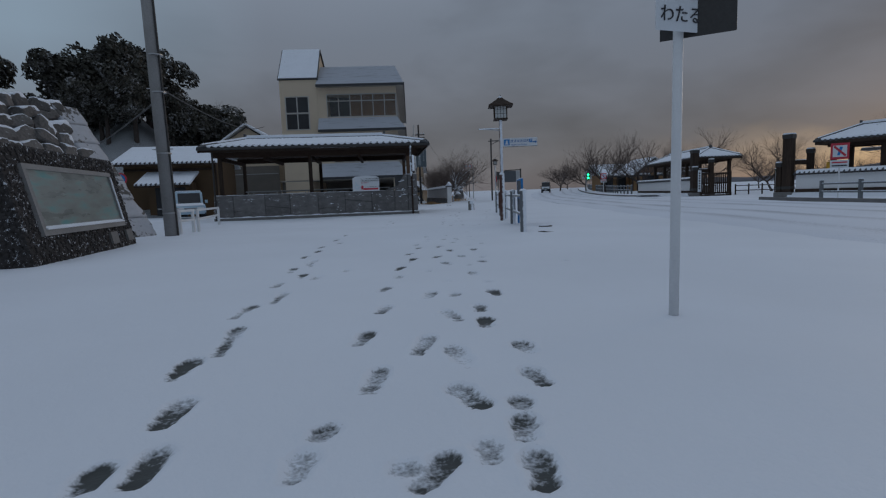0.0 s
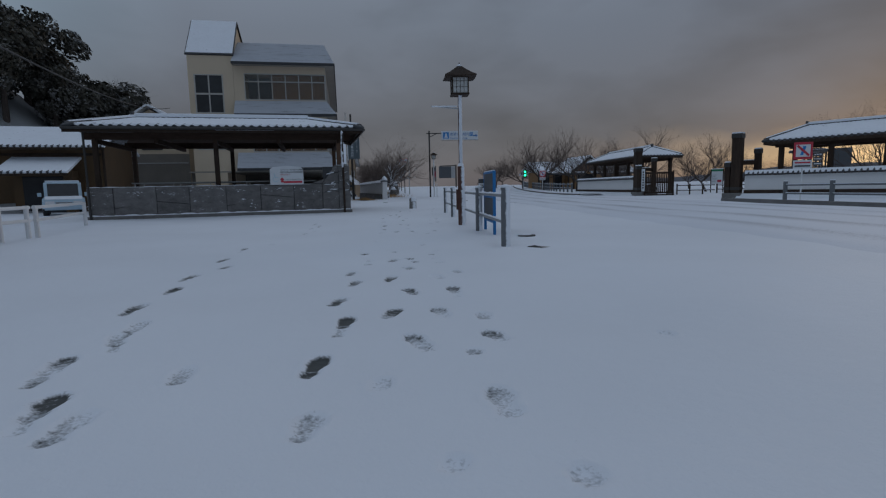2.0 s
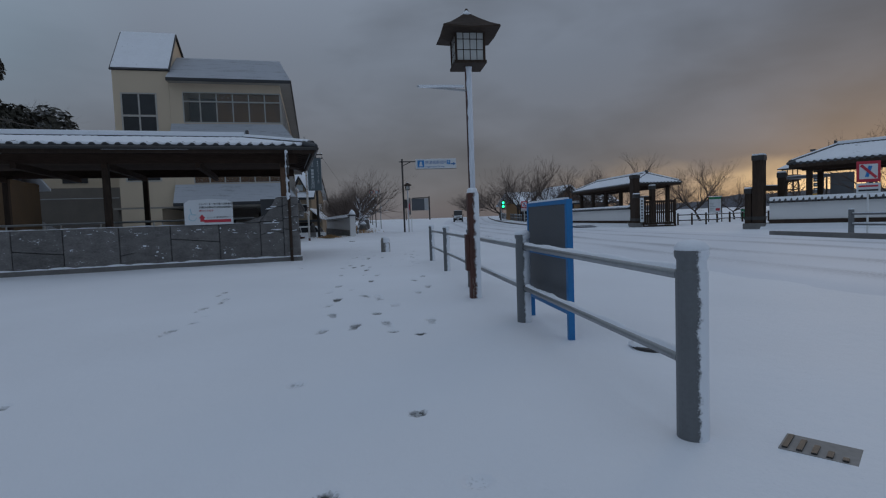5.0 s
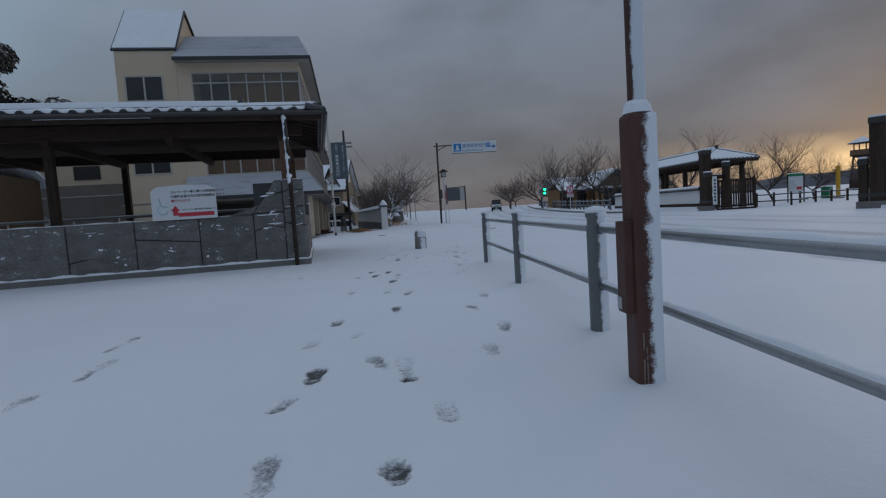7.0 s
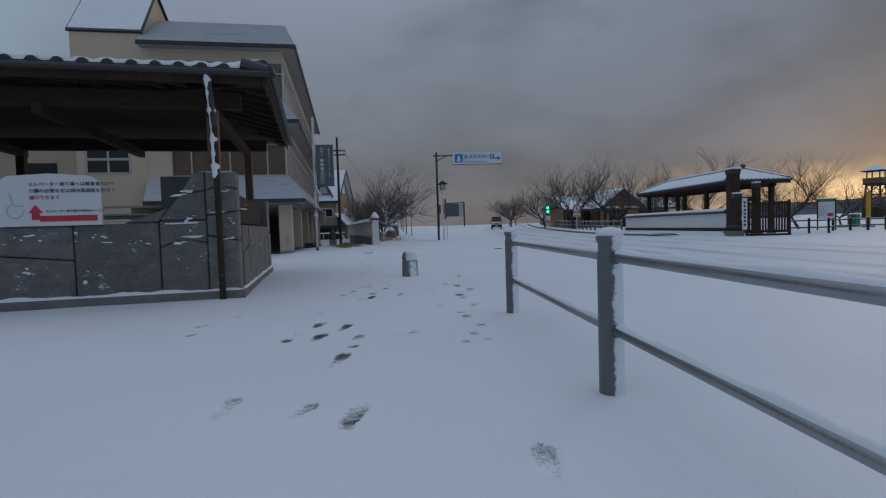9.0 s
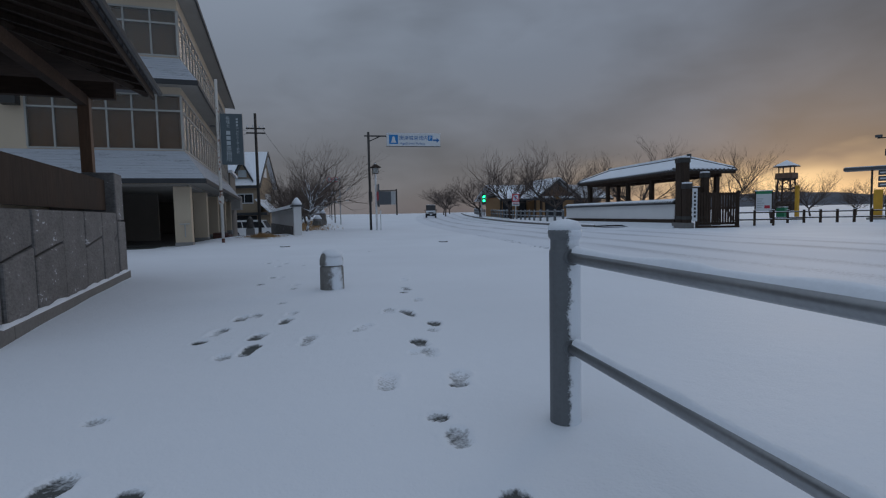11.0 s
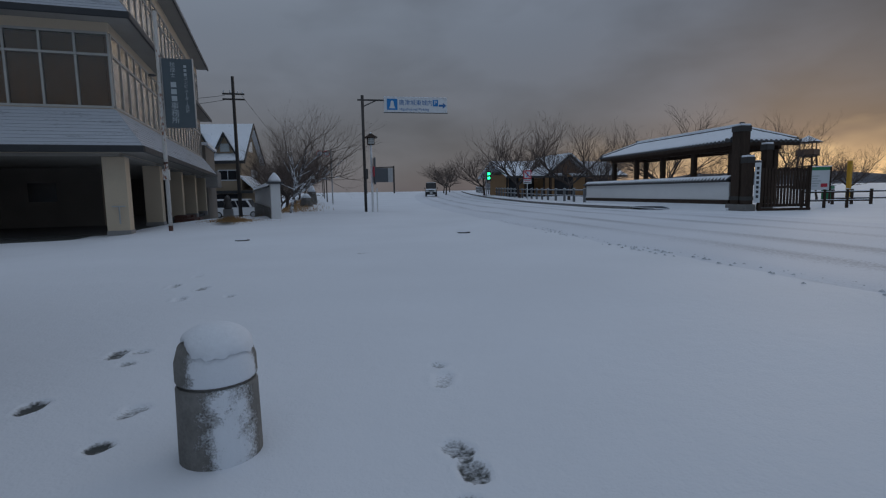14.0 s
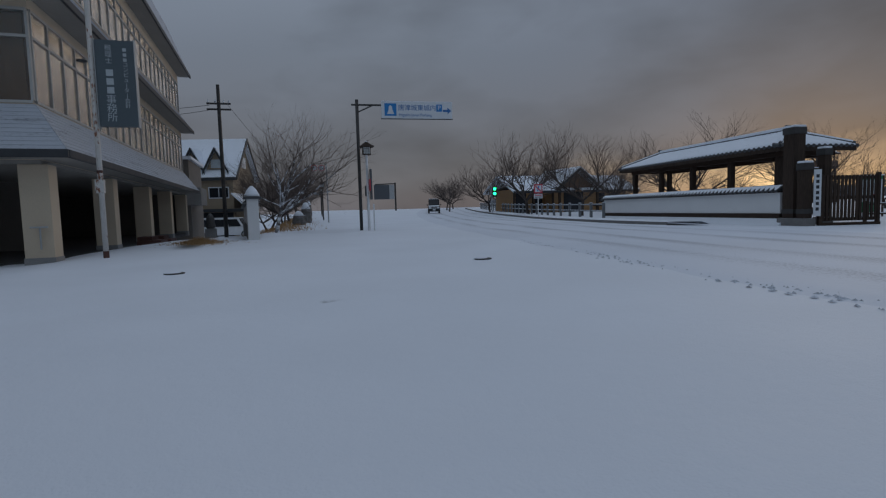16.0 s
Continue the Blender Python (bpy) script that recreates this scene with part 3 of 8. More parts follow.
# a few steps on
tread((
    (-0.32, 4.63, -0.14, 0.54, 0.55), (-0.06, 4.09, -0.14, 0.47, 0.5), (0.14, 3.91, 0.03, 0.33, 0.25),
))
# where the trails draw together
tread((
    (1.04, 7.27, 0.12, 0.36, 0.6), (1.43, 6.86, 0.24, 0.41, 0.55), (1.65, 7.48, -0.3, 0.26, 0.35), (1.88, 6.84, -0.14, 0.37, 0.12), (2.11, 7.06, -0.16, 0.25, 0.12),
))
# before the fence
tread((
    (-0.51, 5.99, -0.02, 0.47, 0.55), (-0.26, 5.42, -0.09, 0.42, 0.4), (-0.23, 5.1, -0.36, 0.47, 0.2), (-0.5, 6.71, 0.07, 0.39, 0.5), (0.36, 4.42, -0.11, 0.27, 0.2), (1.1, 6.68, 0.17, 0.39, 0.35),
    (0.99, 5.91, 0.24, 0.32, 0.5), (1.07, 5.16, 0.1, 0.55, 0.6), (0.97, 4.42, 0.19, 0.38, 0.6), (1.38, 5.45, 0.35, 0.37, 0.45), (1.57, 6.17, -0.19, 0.39, 0.35), (1.92, 6.06, 0.06, 0.52, 0.35),
    (1.72, 5.38, -0.11, 0.41, 0.28), (1.5, 4.72, -0.23, 0.4, 0.5), (1.98, 5.21, 0.07, 0.21, 0.25), (1.94, 4.74, -0.22, 0.25, 0.35), (1.77, 4.48, -0.21, 0.06, 0.2),
))
# the dragging trail along the shelter side
tread((
    (-0.57, 7.37, 0.14, 0.49, 0.45), (-0.58, 8.64, 0.16, 0.4, 0.45), (-0.4, 8.04, 0.23, 0.29, 0.3), (-0.62, 9.75, -0.05, 0.65, 0.3), (-0.1, 13.83, 0.15, 0.44, 0.45), (0.03, 14.48, 0.02, 0.54, 0.4),
    (-0.15, 15.22, 0.08, 0.56, 0.35),
))
# half filled with fresh snow
tread((
    (1.56, 8.92, 1.08, 0.09, 0.4), (1.17, 8.8, 0.27, 0.19, 0.4), (1.23, 8.1, 0.29, 0.19, 0.3), (1.21, 7.86, 1.35, 0.06, 0.5), (1.52, 8.1, 0.3, 0.36, 0.65), (1.72, 8.21, -0.39, 0.18, 0.55),
    (1.76, 7.91, -0.26, 0.16, 0.4), (2.03, 7.75, 0.57, 0.14, 0.5), (2, 8.13, -0.62, 0.09, 0.15), (2.13, 8.89, -1.55, 0.1, 0.2), (1.34, 10.3, 0.69, 0.12, 0.4), (2.01, 9.65, 0.88, 0.11, 0.35),
    (2.02, 8.54, 1.04, 0.03, 0.35), (-0.32, 10.38, -0.05, 0.14, 0.3),
))
# beside the lamp
tread((
    (-0.06, 12.44, 0.14, 0.41, 0.45), (0.07, 12.88, 0.35, 0.13, 0.35), (0.08, 13.24, 0.41, 0.13, 0.4), (1.44, 11.83, 0.25, 0.24, 0.2), (1.74, 11.92, 0.24, 0.36, 0.3), (2.06, 11.82, -0.08, 0.59, 0.16),
    (2.08, 11.6, -0.25, 0.12, 0.85), (2.48, 11.92, 0.16, 0.36, 0.12), (2.3, 11.43, 0.87, 0.06, 0.5), (1.99, 12.51, -0.13, 0.19, 0.4), (1.46, 13.35, 0.32, 0.23, 0.45), (1.53, 12.59, -0.08, 0.42, 0.2),
    (2.24, 13.01, -0.05, 0.26, 0.15),
))
# beside the fence
tread((
    (1.57, 13.76, 0.05, 0.39, 0.5), (1.58, 15.26, 0.1, 0.27, 0.5), (1.45, 14.56, 0.25, 0.26, 0.3), (1.76, 14.71, 0.28, 0.24, 0.15), (1.93, 13.89, -0.29, 0.41, 0.25), (2.09, 13.71, -0.02, 0.52, 0.25),
    (2.1, 13.5, -0.57, 0.1, 0.5), (2.81, 15.39, -0.11, 0.36, 0.35), (2.89, 14.56, 0.18, 0.42, 0.3), (2.65, 13.94, 0.08, 0.36, 0.15), (2.11, 15.62, 0.04, 0.44, 0.35), (2.02, 16.79, 0.5, 0.23, 0.4),
    (2.28, 16.66, 0.23, 0.41, 0.35), (2.13, 17.83, 0.19, 0.47, 0.45), (1.61, 16.92, 0.11, 0.4, 0.2), (3.03, 15.99, 0.18, 0.41, 0.2),
))
# past the shelter's corner
tread((
    (0.7, 19.55, 0.34, 0.42, 0.35), (0.73, 18.98, 0.28, 0.15, 0.3), (0.9, 19.97, 0.58, 0.08, 0.2), (1.84, 19.28, 0.17, 0.38, 0.5), (2.1, 19.07, 0.21, 0.39, 0.65), (1.9, 18.65, 0.26, 0.38, 0.65),
    (1.7, 18.8, 0.61, 0.09, 0.5), (1.65, 18.56, 0.09, 0.16, 0.45), (2.24, 18.55, 0.22, 0.25, 0.45), (2.21, 18.22, 0.25, 0.12, 0.6), (1.78, 19.94, 0.46, 0.05, 0.5), (3.14, 20.05, 0.18, 0.32, 0.15),
    (3.53, 19.98, 0.26, 0.32, 0.3), (3.28, 19.49, -0.52, 0.07, 0.4), (3.31, 19.27, 0.07, 0.2, 0.25), (3.36, 18.8, -0.34, 0.11, 0.55), (3.24, 18.45, -0.03, 0.16, 0.3), (3.1, 18.15, -0.13, 0.1, 0.6),
))
tread((
    (3.29, 18.19, 0.23, 0.11, 0.15), (2.71, 18.61, 0.5, 0.16, 0.15), (2.57, 18.58, -0.1, 0.17, 0.15),
))
# short of the bollard
tread((
    (2.16, 22.21, 0.16, 0.33, 0.65), (2.27, 22.3, 0.09, 0.26, 0.3), (2.04, 21.66, 0.32, 0.35, 0.6), (1.96, 21.36, 0.41, 0.13, 0.6), (2.36, 21.41, 0.31, 0.24, 0.6), (2.33, 21.03, 0.27, 0.32, 0.75),
    (2.18, 20.91, 0.01, 0.17, 0.5), (2.55, 21.95, 0.18, 0.32, 0.5), (2.59, 22.31, 0.31, 0.24, 0.35), (2.47, 22.93, 0.47, 0.13, 0.55), (2.73, 21.15, 0.24, 0.38, 0.18), (3.16, 21.42, 0.52, 0.31, 0.25),
    (3.48, 22.1, 0.22, 0.32, 0.15), (3.64, 21.95, -0.1, 0.42, 0.5), (3.75, 21.4, 0.05, 0.24, 0.5), (3.68, 21.16, -0.03, 0.16, 0.35), (3.49, 20.8, -0.07, 0.25, 0.6), (3.5, 20.54, 0, 0.23, 0.35),
))
tread((
    (3.86, 23.3, -0.07, 0.16, 0.4), (3.89, 22.67, 0.18, 0.28, 0.3), (3.41, 20.57, 0.06, 0.13, 0.15),
))
# beyond the bollard
tread((
    (2.14, 24.61, 0.12, 0.18, 0.6), (2.58, 24.1, 0.22, 0.09, 0.5), (2.25, 25.42, 0.08, 0.23, 0.35), (2.38, 25.44, 0.79, 0.06, 0.4), (2.03, 27.98, 0.11, 0.31, 0.4), (2.25, 27.18, 0.03, 0.27, 0.35),
    (2.37, 27.69, 0.23, 0.25, 0.4), (2.69, 27.17, 0.17, 0.14, 0.3), (2.14, 28.75, 0.12, 0.22, 0.3), (2.36, 25.2, 0.03, 0.07, 0.3), (2.6, 24.44, 0.5, 0.17, 0.3), (4.12, 24.65, -0.29, 0.07, 0.4),
    (4.08, 24.42, 0.33, 0.25, 0.12), (3.93, 23.67, -0.23, 0.17, 0.4), (3.94, 23.51, -0.16, 0.17, 0.4),
))
# a few loose marks where the snow has slipped or a twig lies
for sx_, sy_, bb in ((3.0, 24.9, 0.35), (4.42, 27.59, 0.5), (4.29, 30.08, 0.4), (2.9, 4.6, 0.15)):
    stamp(sx_, sy_, rng.random() * 3, 0.12, 0.012, bb)
# the drive beside the office, where tyres have cleared it, and the swept strip under the office
drive = np.exp(-((GX - (1.0 - 0.11 * (GY - 40))) / 0.45) ** 2) * smooth_np((GY - 39) / 3) * smooth_np((57 - GY) / 3)
BARE = np.maximum(BARE, 0.42 * drive)
under = smooth_np((-2.3 - GX) / 0.5) * smooth_np((GY - 37.6 - 0.4 * (GX + 2)) / 0.6) * smooth_np((58 - GY) / 1.0) * smooth_np((GX + 12) / 1.0)
BARE = np.maximum(BARE, 1.0 * under)
shelter = smooth_np((0.0 - GX) / 0.4) * smooth_np((GX + 8.0) / 0.4) * smooth_np((GY - 22.2) / 0.4) * smooth_np((26.0 - GY) / 0.5)
BARE = np.maximum(BARE, 1.0 * shelter)
BARE = np.clip(BARE * 1.7, 0, 1)
ground = new("ground", grid_mesh("ground", gxs, gys, GZ, BARE, M["ground_snow"]))
tagged(ground, "snow-covered pavement and verge with trodden dark footprints", "snowy ground", kind="structure")

# road: a sheet just above the ground, with packed wheel tracks
rv = steps((-60, -4, 2), (-4, 60, 0.25), (60, 170, 2))
ru = np.linspace(0, 1, 120)
RU, RV = np.meshgrid(ru, rv)
near = np.where(RV > 0, 6.8 + 0.03 * RV + 0.0011 * RV * RV, 6.8 + 0.03 * RV)
RX = near + RU * 8.3
RZ = ground_np(RX, RV) + drift_np(RX, RV) + 0.034 * smooth_np(RU / 0.06) * smooth_np((1 - RU) / 0.02) - 0.004
RBARE = np.zeros_like(RX)
for c, wd, a in ((0.16, 0.055, 0.40), (0.345, 0.060, 0.46), (0.60, 0.055, 0.44), (0.80, 0.060, 0.40)):
    cc = c + 0.012 * np.sin(RV * 0.17 + c * 20) + 0.006 * np.sin(RV * 0.6 + c * 50)
    tr_ = np.exp(-((RU - cc) / wd) ** 2)
    inner = np.exp(-((RU - cc - 0.018) / (wd * 0.34)) ** 2)
    RBARE = np.maximum(RBARE, 0.8 * a * (0.85 * tr_ + 0.25 * inner) * (0.85 + 0.15 * np.sin(RV * 0.8 + c * 31)))
    RZ -= 0.007 * tr_
RBARE = np.maximum(RBARE * 1.1, 0.10 + 0.05 * np.sin(RV * 0.35 + RU * 9))
RZ += 0.012 * np.exp(-((RU - 0.02) / 0.02) ** 2) * (0.6 + 0.4 * np.sin(RV * 1.3))
road_me = grid_mesh("road", ru, rv, RZ, RBARE, M["road_snow"])
co = np.stack([RX, RV, RZ], -1).reshape(-1, 3)
road_me.vertices.foreach_set("co", co.ravel())
road_me.update()
road = tagged(new("road", road_me), "road under packed grey snow with faint wheel tracks", "road", kind="structure")


# lumps of grey slush thrown up along the near edge of the road
rl_ = random.Random(52)
bm = bmesh.new()
for i in range(400):
    y_ = rl_.gauss(30.5, 4.0)
    x_ = road_near(y_) + 0.28 + rl_.gauss(0, 0.16) + 0.12 * math.sin(y_ * 1.7)
    s_ = rl_.uniform(0.008, 0.024)
    z_ = ground_z(x_, y_) + float(drift_np(np.float64(x_), np.float64(y_))) + 0.022
    k_ = [rl_.uniform(0.6, 1.3) for _ in range(5)]
    rim_ = [bm.verts.new((x_ + 1.3 * s_ * k_[j] * math.cos(j * 1.257), y_ + 2.0 * s_ * k_[j] * math.sin(j * 1.257), z_ - 0.016)) for j in range(5)]
    top_ = bm.verts.new((x_ + rl_.gauss(0, 0.3) * s_, y_, z_ + 0.40 * s_ - 0.004))
    for j in range(5):
        bm.faces.new((rim_[j], rim_[(j + 1) % 5], top_))
tagged(new("slush", mesh_of("slush", bm, M["slush"])), "grey slush lumps along the road's edge", "slush", kind="stuff")


def kerb_line(name, xf, y0, y1, dy, label, mat, w=0.16, h=0.15, off=0.0):
    root = thing(name, 0, 0, 0, 0, label, "kerb", kind="structure")
    y = y0
    while y < y1:
        a, b = y, min(y1, y + dy) - 0.012
        xa, xb = xf(a) + off, xf(b) + off
        za, zb = ground_z(xa, a), ground_z(xb, b)
        bm = bmesh.new()
        lo = [bm.verts.new(p) for p in ((xa, a, za - 0.2), (xa + w, a, za - 0.2), (xb + w, b, zb - 0.2), (xb, b, zb - 0.2))]
        hi = [bm.verts.new(p) for p in ((xa + 0.02, a, za + h), (xa + w, a, za + h), (xb + w, b, zb + h), (xb + 0.02, b, zb + h))]
        bm.faces.new(lo[::-1])
        bm.faces.new(hi)
        for i in range(4):
            bm.faces.new((lo[i], lo[(i + 1) % 4], hi[(i + 1) % 4], hi[i]))
        part("kerb_stone", bm, mat, root)
        y += dy
    return root


kerb_line("kerb_far_side", road_far, 43.0, 120.0, 3.0, "dark kerb stones along the far pavement, half buried in snow", M["plinth_stone"], off=0.0)
kerb_line("kerb_gate_side", road_far, 8.0, 22.5, 2.0, "dark kerb stones before the plaster wall, half buried in snow", M["plinth_stone"])

# far pavement: a raised strip of snow behind the kerb
pv = steps((43.0, 120, 1.0))
pu = np.linspace(0, 1, 6)
PU, PV = np.meshgrid(pu, pv)
PX = 6.8 + 0.03 * PV + 0.0011 * PV * PV + 8.3 + 0.12 + PU * 2.2
PZ = ground_np(PX, PV) + 0.175 - 0.14 * (PU > 0.99) - 0.02 * (PU < 0.01)
pave_me = grid_mesh("pavement", pu, pv, PZ, np.zeros_like(PX), M["ground_snow"])
pave_me.vertices.foreach_set("co", np.stack([PX, PV, PZ], -1).reshape(-1, 3).ravel())
pave_me.update()
tagged(new("pavement", pave_me), "far pavement under smooth untouched snow", "pavement", kind="structure")


def grate(x, y, yaw, round_=False):
    z = ground_z(x, y) + 0.012
    if round_:
        g = thing("manhole_cover", x, y, z, yaw, "dark round iron manhole cover melting through the snow", "manhole")
        part("cover", lathe([(0.15, -0.03), (0.15, 0.004), (0.14, 0.007)], 20), M["dark_metal"], g)
        sn = lathe([(0.13, 0.0), (0.125, 0.012), (0.06, 0.02)], 18, x=-0.03, y=0.05)
        part("snow_cap", sn, M["snow_cap"], g, "snow left on the cover", smooth=True)
    else:
        g = thing("drain_grate", x, y, z, yaw, "dark slotted iron drain grate in the snow", "drain grate")
        part("frame", box(-0.13, 0.13, -0.09, 0.09, -0.03, -0.004), M["concrete"], g)
        for i in range(5):
            part("bar", box(-0.12 + i * 0.05, -0.10 + i * 0.05, -0.08, 0.07 - 0.03 * i, -0.003, 0.004), M["dark_metal"], g)
    return g


grate(3.54, 8.75, -55)
grate(3.88, 10.4, 0, True)
grate(7.1, 33.4, 0, True)
grate(2.17, 33.7, 10, True)

# ---- guard fence, lamp, boards along the path ----
FX, FY, FDX, FDY, FSP = 3.143, 9.0, 0.0634, 0.998, 2.572
FYAW = -3.63


def blown(bm_pts, mat, parent, name="blown_snow"):
    return part(name, bm_pts, mat, parent, "wind-blown snow stuck to one side")


def fence_post(i):
    x, y = FX + FDX * FSP * i, FY + FDY * FSP * i
    p = thing("fence_post", x, y, ground_z(x, y), FYAW, "grey round steel guard fence post with a snow-topped cap", "fence post", "guard fence posts")
    part("shaft", lathe([(0.066, -0.1), (0.066, 0.735), (0.063, 0.743)], 24), M["post_plastered"], p, smooth=False)
    part("cap", lathe([(0.0615, 0.743), (0.0605, 0.75), (0.0605, 0.785), (0.069, 0.800), (0.071, 0.82), (0.066, 0.832), (0.02, 0.85)], 24), M["post_plastered"], p)
    part("snow_cap", lathe([(0.068, 0.826), (0.072, 0.838), (0.055, 0.862), (0.015, 0.872)], 20), M["snow_cap"], p, smooth=True)
    return p


for i_ in range(5):
    fence_post(i_)

for i_ in range(4):
    for z_, nm in ((0.715, "upper"), (0.335, "lower")):
        x0_, y0_ = FX + FDX * FSP * i_, FY + FDY * FSP * i_
        r_ = thing("guard_rail", x0_, y0_, z_, FYAW, "galvanised steel tube rail between fence posts, snow along its top", "guard rail", "guard fence rails")
        part("tube", tube((0, 0.05, 0), (0, FSP - 0.05, 0), 0.0243, n=14), M["rail_metal"], r_, smooth=True)
        for e_ in (0.062, FSP - 0.062):
            part("collar", tube((0, e_ - 0.016, 0), (0, e_ + 0.016, 0), 0.034, n=14), M["post_grey"], r_)
        bm = bmesh.new()
        prev = None
        rr = random.Random(i_ * 2 + (nm == "upper"))
        for k in range(40):
            y_ = 0.09 + (FSP - 0.18) * k / 39
            hgt = 0.026 + 0.005 * math.sin(k * 0.7) + rr.gauss(0, 0.002)
            sh = 0.005
            ring = [bm.verts.new((x_, y_, zz)) for x_, zz in ((-0.020 + sh, 0.013), (-0.014 + sh, 0.015 + hgt * 0.7), (0.004 + sh, 0.015 + hgt), (0.020 + sh, 0.015 + hgt * 0.5), (0.025 + sh, 0.002))]
            if prev:
                for j in range(4):
                    bm.faces.new((prev[j], ring[j], ring[j + 1], prev[j + 1]))
            prev = ring
        part("snow_cap", bm, M["snow_cap"], r_, smooth=True)


def lantern_head(p, z, s, mat_roof, snow=True):
    """A four-sided wooden lantern with an overhanging curved roof, its foot at z."""
    part("lantern_base", box(-0.19 * s, 0.19 * s, -0.19 * s, 0.19 * s, z, z + 0.035 * s, bev=0.006), mat_roof, p)
    w0, w1, h = 0.165 * s, 0.168 * s, 0.35 * s
    for sx in (-1, 1):
        for sy in (-1, 1):
            part("corner_post", tube((sx * w0, sy * w0, z + 0.03 * s), (sx * w1, sy * w1, z + 0.03 * s + h), 0.014 * s, n=6), M["dark_wood"], p)
    for k in range(4):
        bm = bmesh.new()
        a = k * math.pi / 2
        R = Matrix.Rotation(a, 4, 'Z')
        q = [R @ Vector(v) for v in ((-w0 * 0.95, -w0 * 0.97, z + 0.035 * s), (w0 * 0.95, -w0 * 0.97, z + 0.035 * s), (w1 * 0.95, -w1 * 0.97, z + 0.03 * s + h), (-w1 * 0.95, -w1 * 0.97, z + 0.03 * s + h))]
        slab(q, 0.006, bm)
        pn = part("pane", bm, M["lamp_glass"], p, "frosted pale lantern pane")
        br = bmesh.new()
        for f in (0.25, 0.5, 0.75):
            tube(q[0].lerp(q[1], f), q[3].lerp(q[2], f), 0.005 * s, n=5, bm=br)
        for f in (0.35, 0.7):
            tube(q[0].lerp(q[3], f), q[1].lerp(q[2], f), 0.005 * s, n=5, bm=br)
        part("lattice", br, M["dark_wood"], pn)
    zt = z + 0.03 * s + h
    prof = [(0.33, -0.03), (0.325, -0.01), (0.235, 0.065), (0.13, 0.15), (0.035, 0.235), (0.012, 0.30)]
    bm = bmesh.new()
    rings = []
    for r, zz in prof:
        rings.append([bm.verts.new((sx * r * s, sy * r * s, zt + zz * s + (0.02 * s if r > 0.3 else 0))) for sx, sy in ((-1, -1), (0, -1), (1, -1), (1, 0), (1, 1), (0, 1), (-1, 1), (-1, 0))])
    for v in (1, 3, 5, 7):
        for k in (0, 1):
            rings[k][v].co.z -= 0.022 * s
    for lo, hi in zip(rings, rings[1:]):
        for i in range(8):
            bm.faces.new((lo[i], lo[(i + 1) % 8], hi[(i + 1) % 8], hi[i]))
    bm.faces.new(rings[0][::-1])
    bm.faces.new(rings[-1])
    part("lantern_roof", bm, mat_roof, p)
    if snow:
        part("snow_cap", lathe([(0.06 * s, zt + 0.215 * s), (0.062 * s, zt + 0.23 * s), (0.02 * s, zt + 0.28 * s)], 10), M["snow_cap"], p, smooth=True)


LX, LY = 3.24, 13.1
lamp = thing("street_lamp", LX, LY, 0, FYAW, "rusted brown lamp post with wooden lantern, snow on one side", "street lamp", "lantern street lamps")
part("sleeve", box(-0.068, 0.068, -0.068, 0.068, -0.1, 1.30, bev=0.022), M["sleeve_plastered"], lamp, "peeling brown painted square sleeve")
part("service_box", box(-0.108, -0.066, -0.052, 0.050, 0.36, 0.80, bev=0.006), M["rust_brown"], lamp)
part("label_plate", box(-0.113, -0.107, -0.005, 0.044, 0.375, 0.435, bev=0.002), M["galvanised"], lamp, "small worn pale label plate")
for x_, w_, z0_, z1_ in ((-0.042, 0.006, -0.05, 0.27), (-0.026, 0.005, -0.05, 0.20)):
    part("peeled_strip", box(x_, x_ + w_, -0.0705, -0.0675, z0_, z1_), M["peeled"], lamp, "strip where the brown paint has peeled off")
part("shaft", lathe([(0.042, 1.30), (0.042, 2.78), (0.05, 2.79)], 16), M["shaft_plastered"], lamp, smooth=True)
part("cap_ring", lathe([(0.068, 1.30), (0.060, 1.34), (0.044, 1.36)], 16), M["snow_cap"], lamp)
part("banner_arm", tube((-0.04, 0, 2.52), (-0.62, 0.02, 2.58), 0.013, n=8), M["galvanised"], lamp)
part("arm_snow", box(-0.60, -0.06, -0.012, 0.012, 2.555, 2.585), M["snow_cap"], lamp)
lantern_head(lamp, 2.79, 1.0, M["dark_wood"])

# folding notice board standing behind the fence, seen from its back
nb = thing("notice_board", 3.46, 11.38, 0, FYAW, "blue steel framed notice board, its plain grey back to the path", "notice board")
nbm = box(-0.02, 0.02, -0.55, 0.45, 0.24, 1.08)
part("panel", nbm, M["board_grey"], nb)
for y_ in (-0.56, 0.46):
    part("upright", box(-0.025, 0.025, y_ - 0.022, y_ + 0.022, -0.05, 1.12, bev=0.004), M["blue_paint"], nb)
for z_ in (0.22, 0.66, 1.10):
    part("crossbar", box(-0.024, 0.024, -0.54, 0.44, z_ - 0.018, z_ + 0.018, bev=0.003), M["blue_paint"], nb)
part("snow_cap", box(-0.022, 0.022, -0.52, 0.42, 1.118, 1.134), M["snow_cap"], nb)

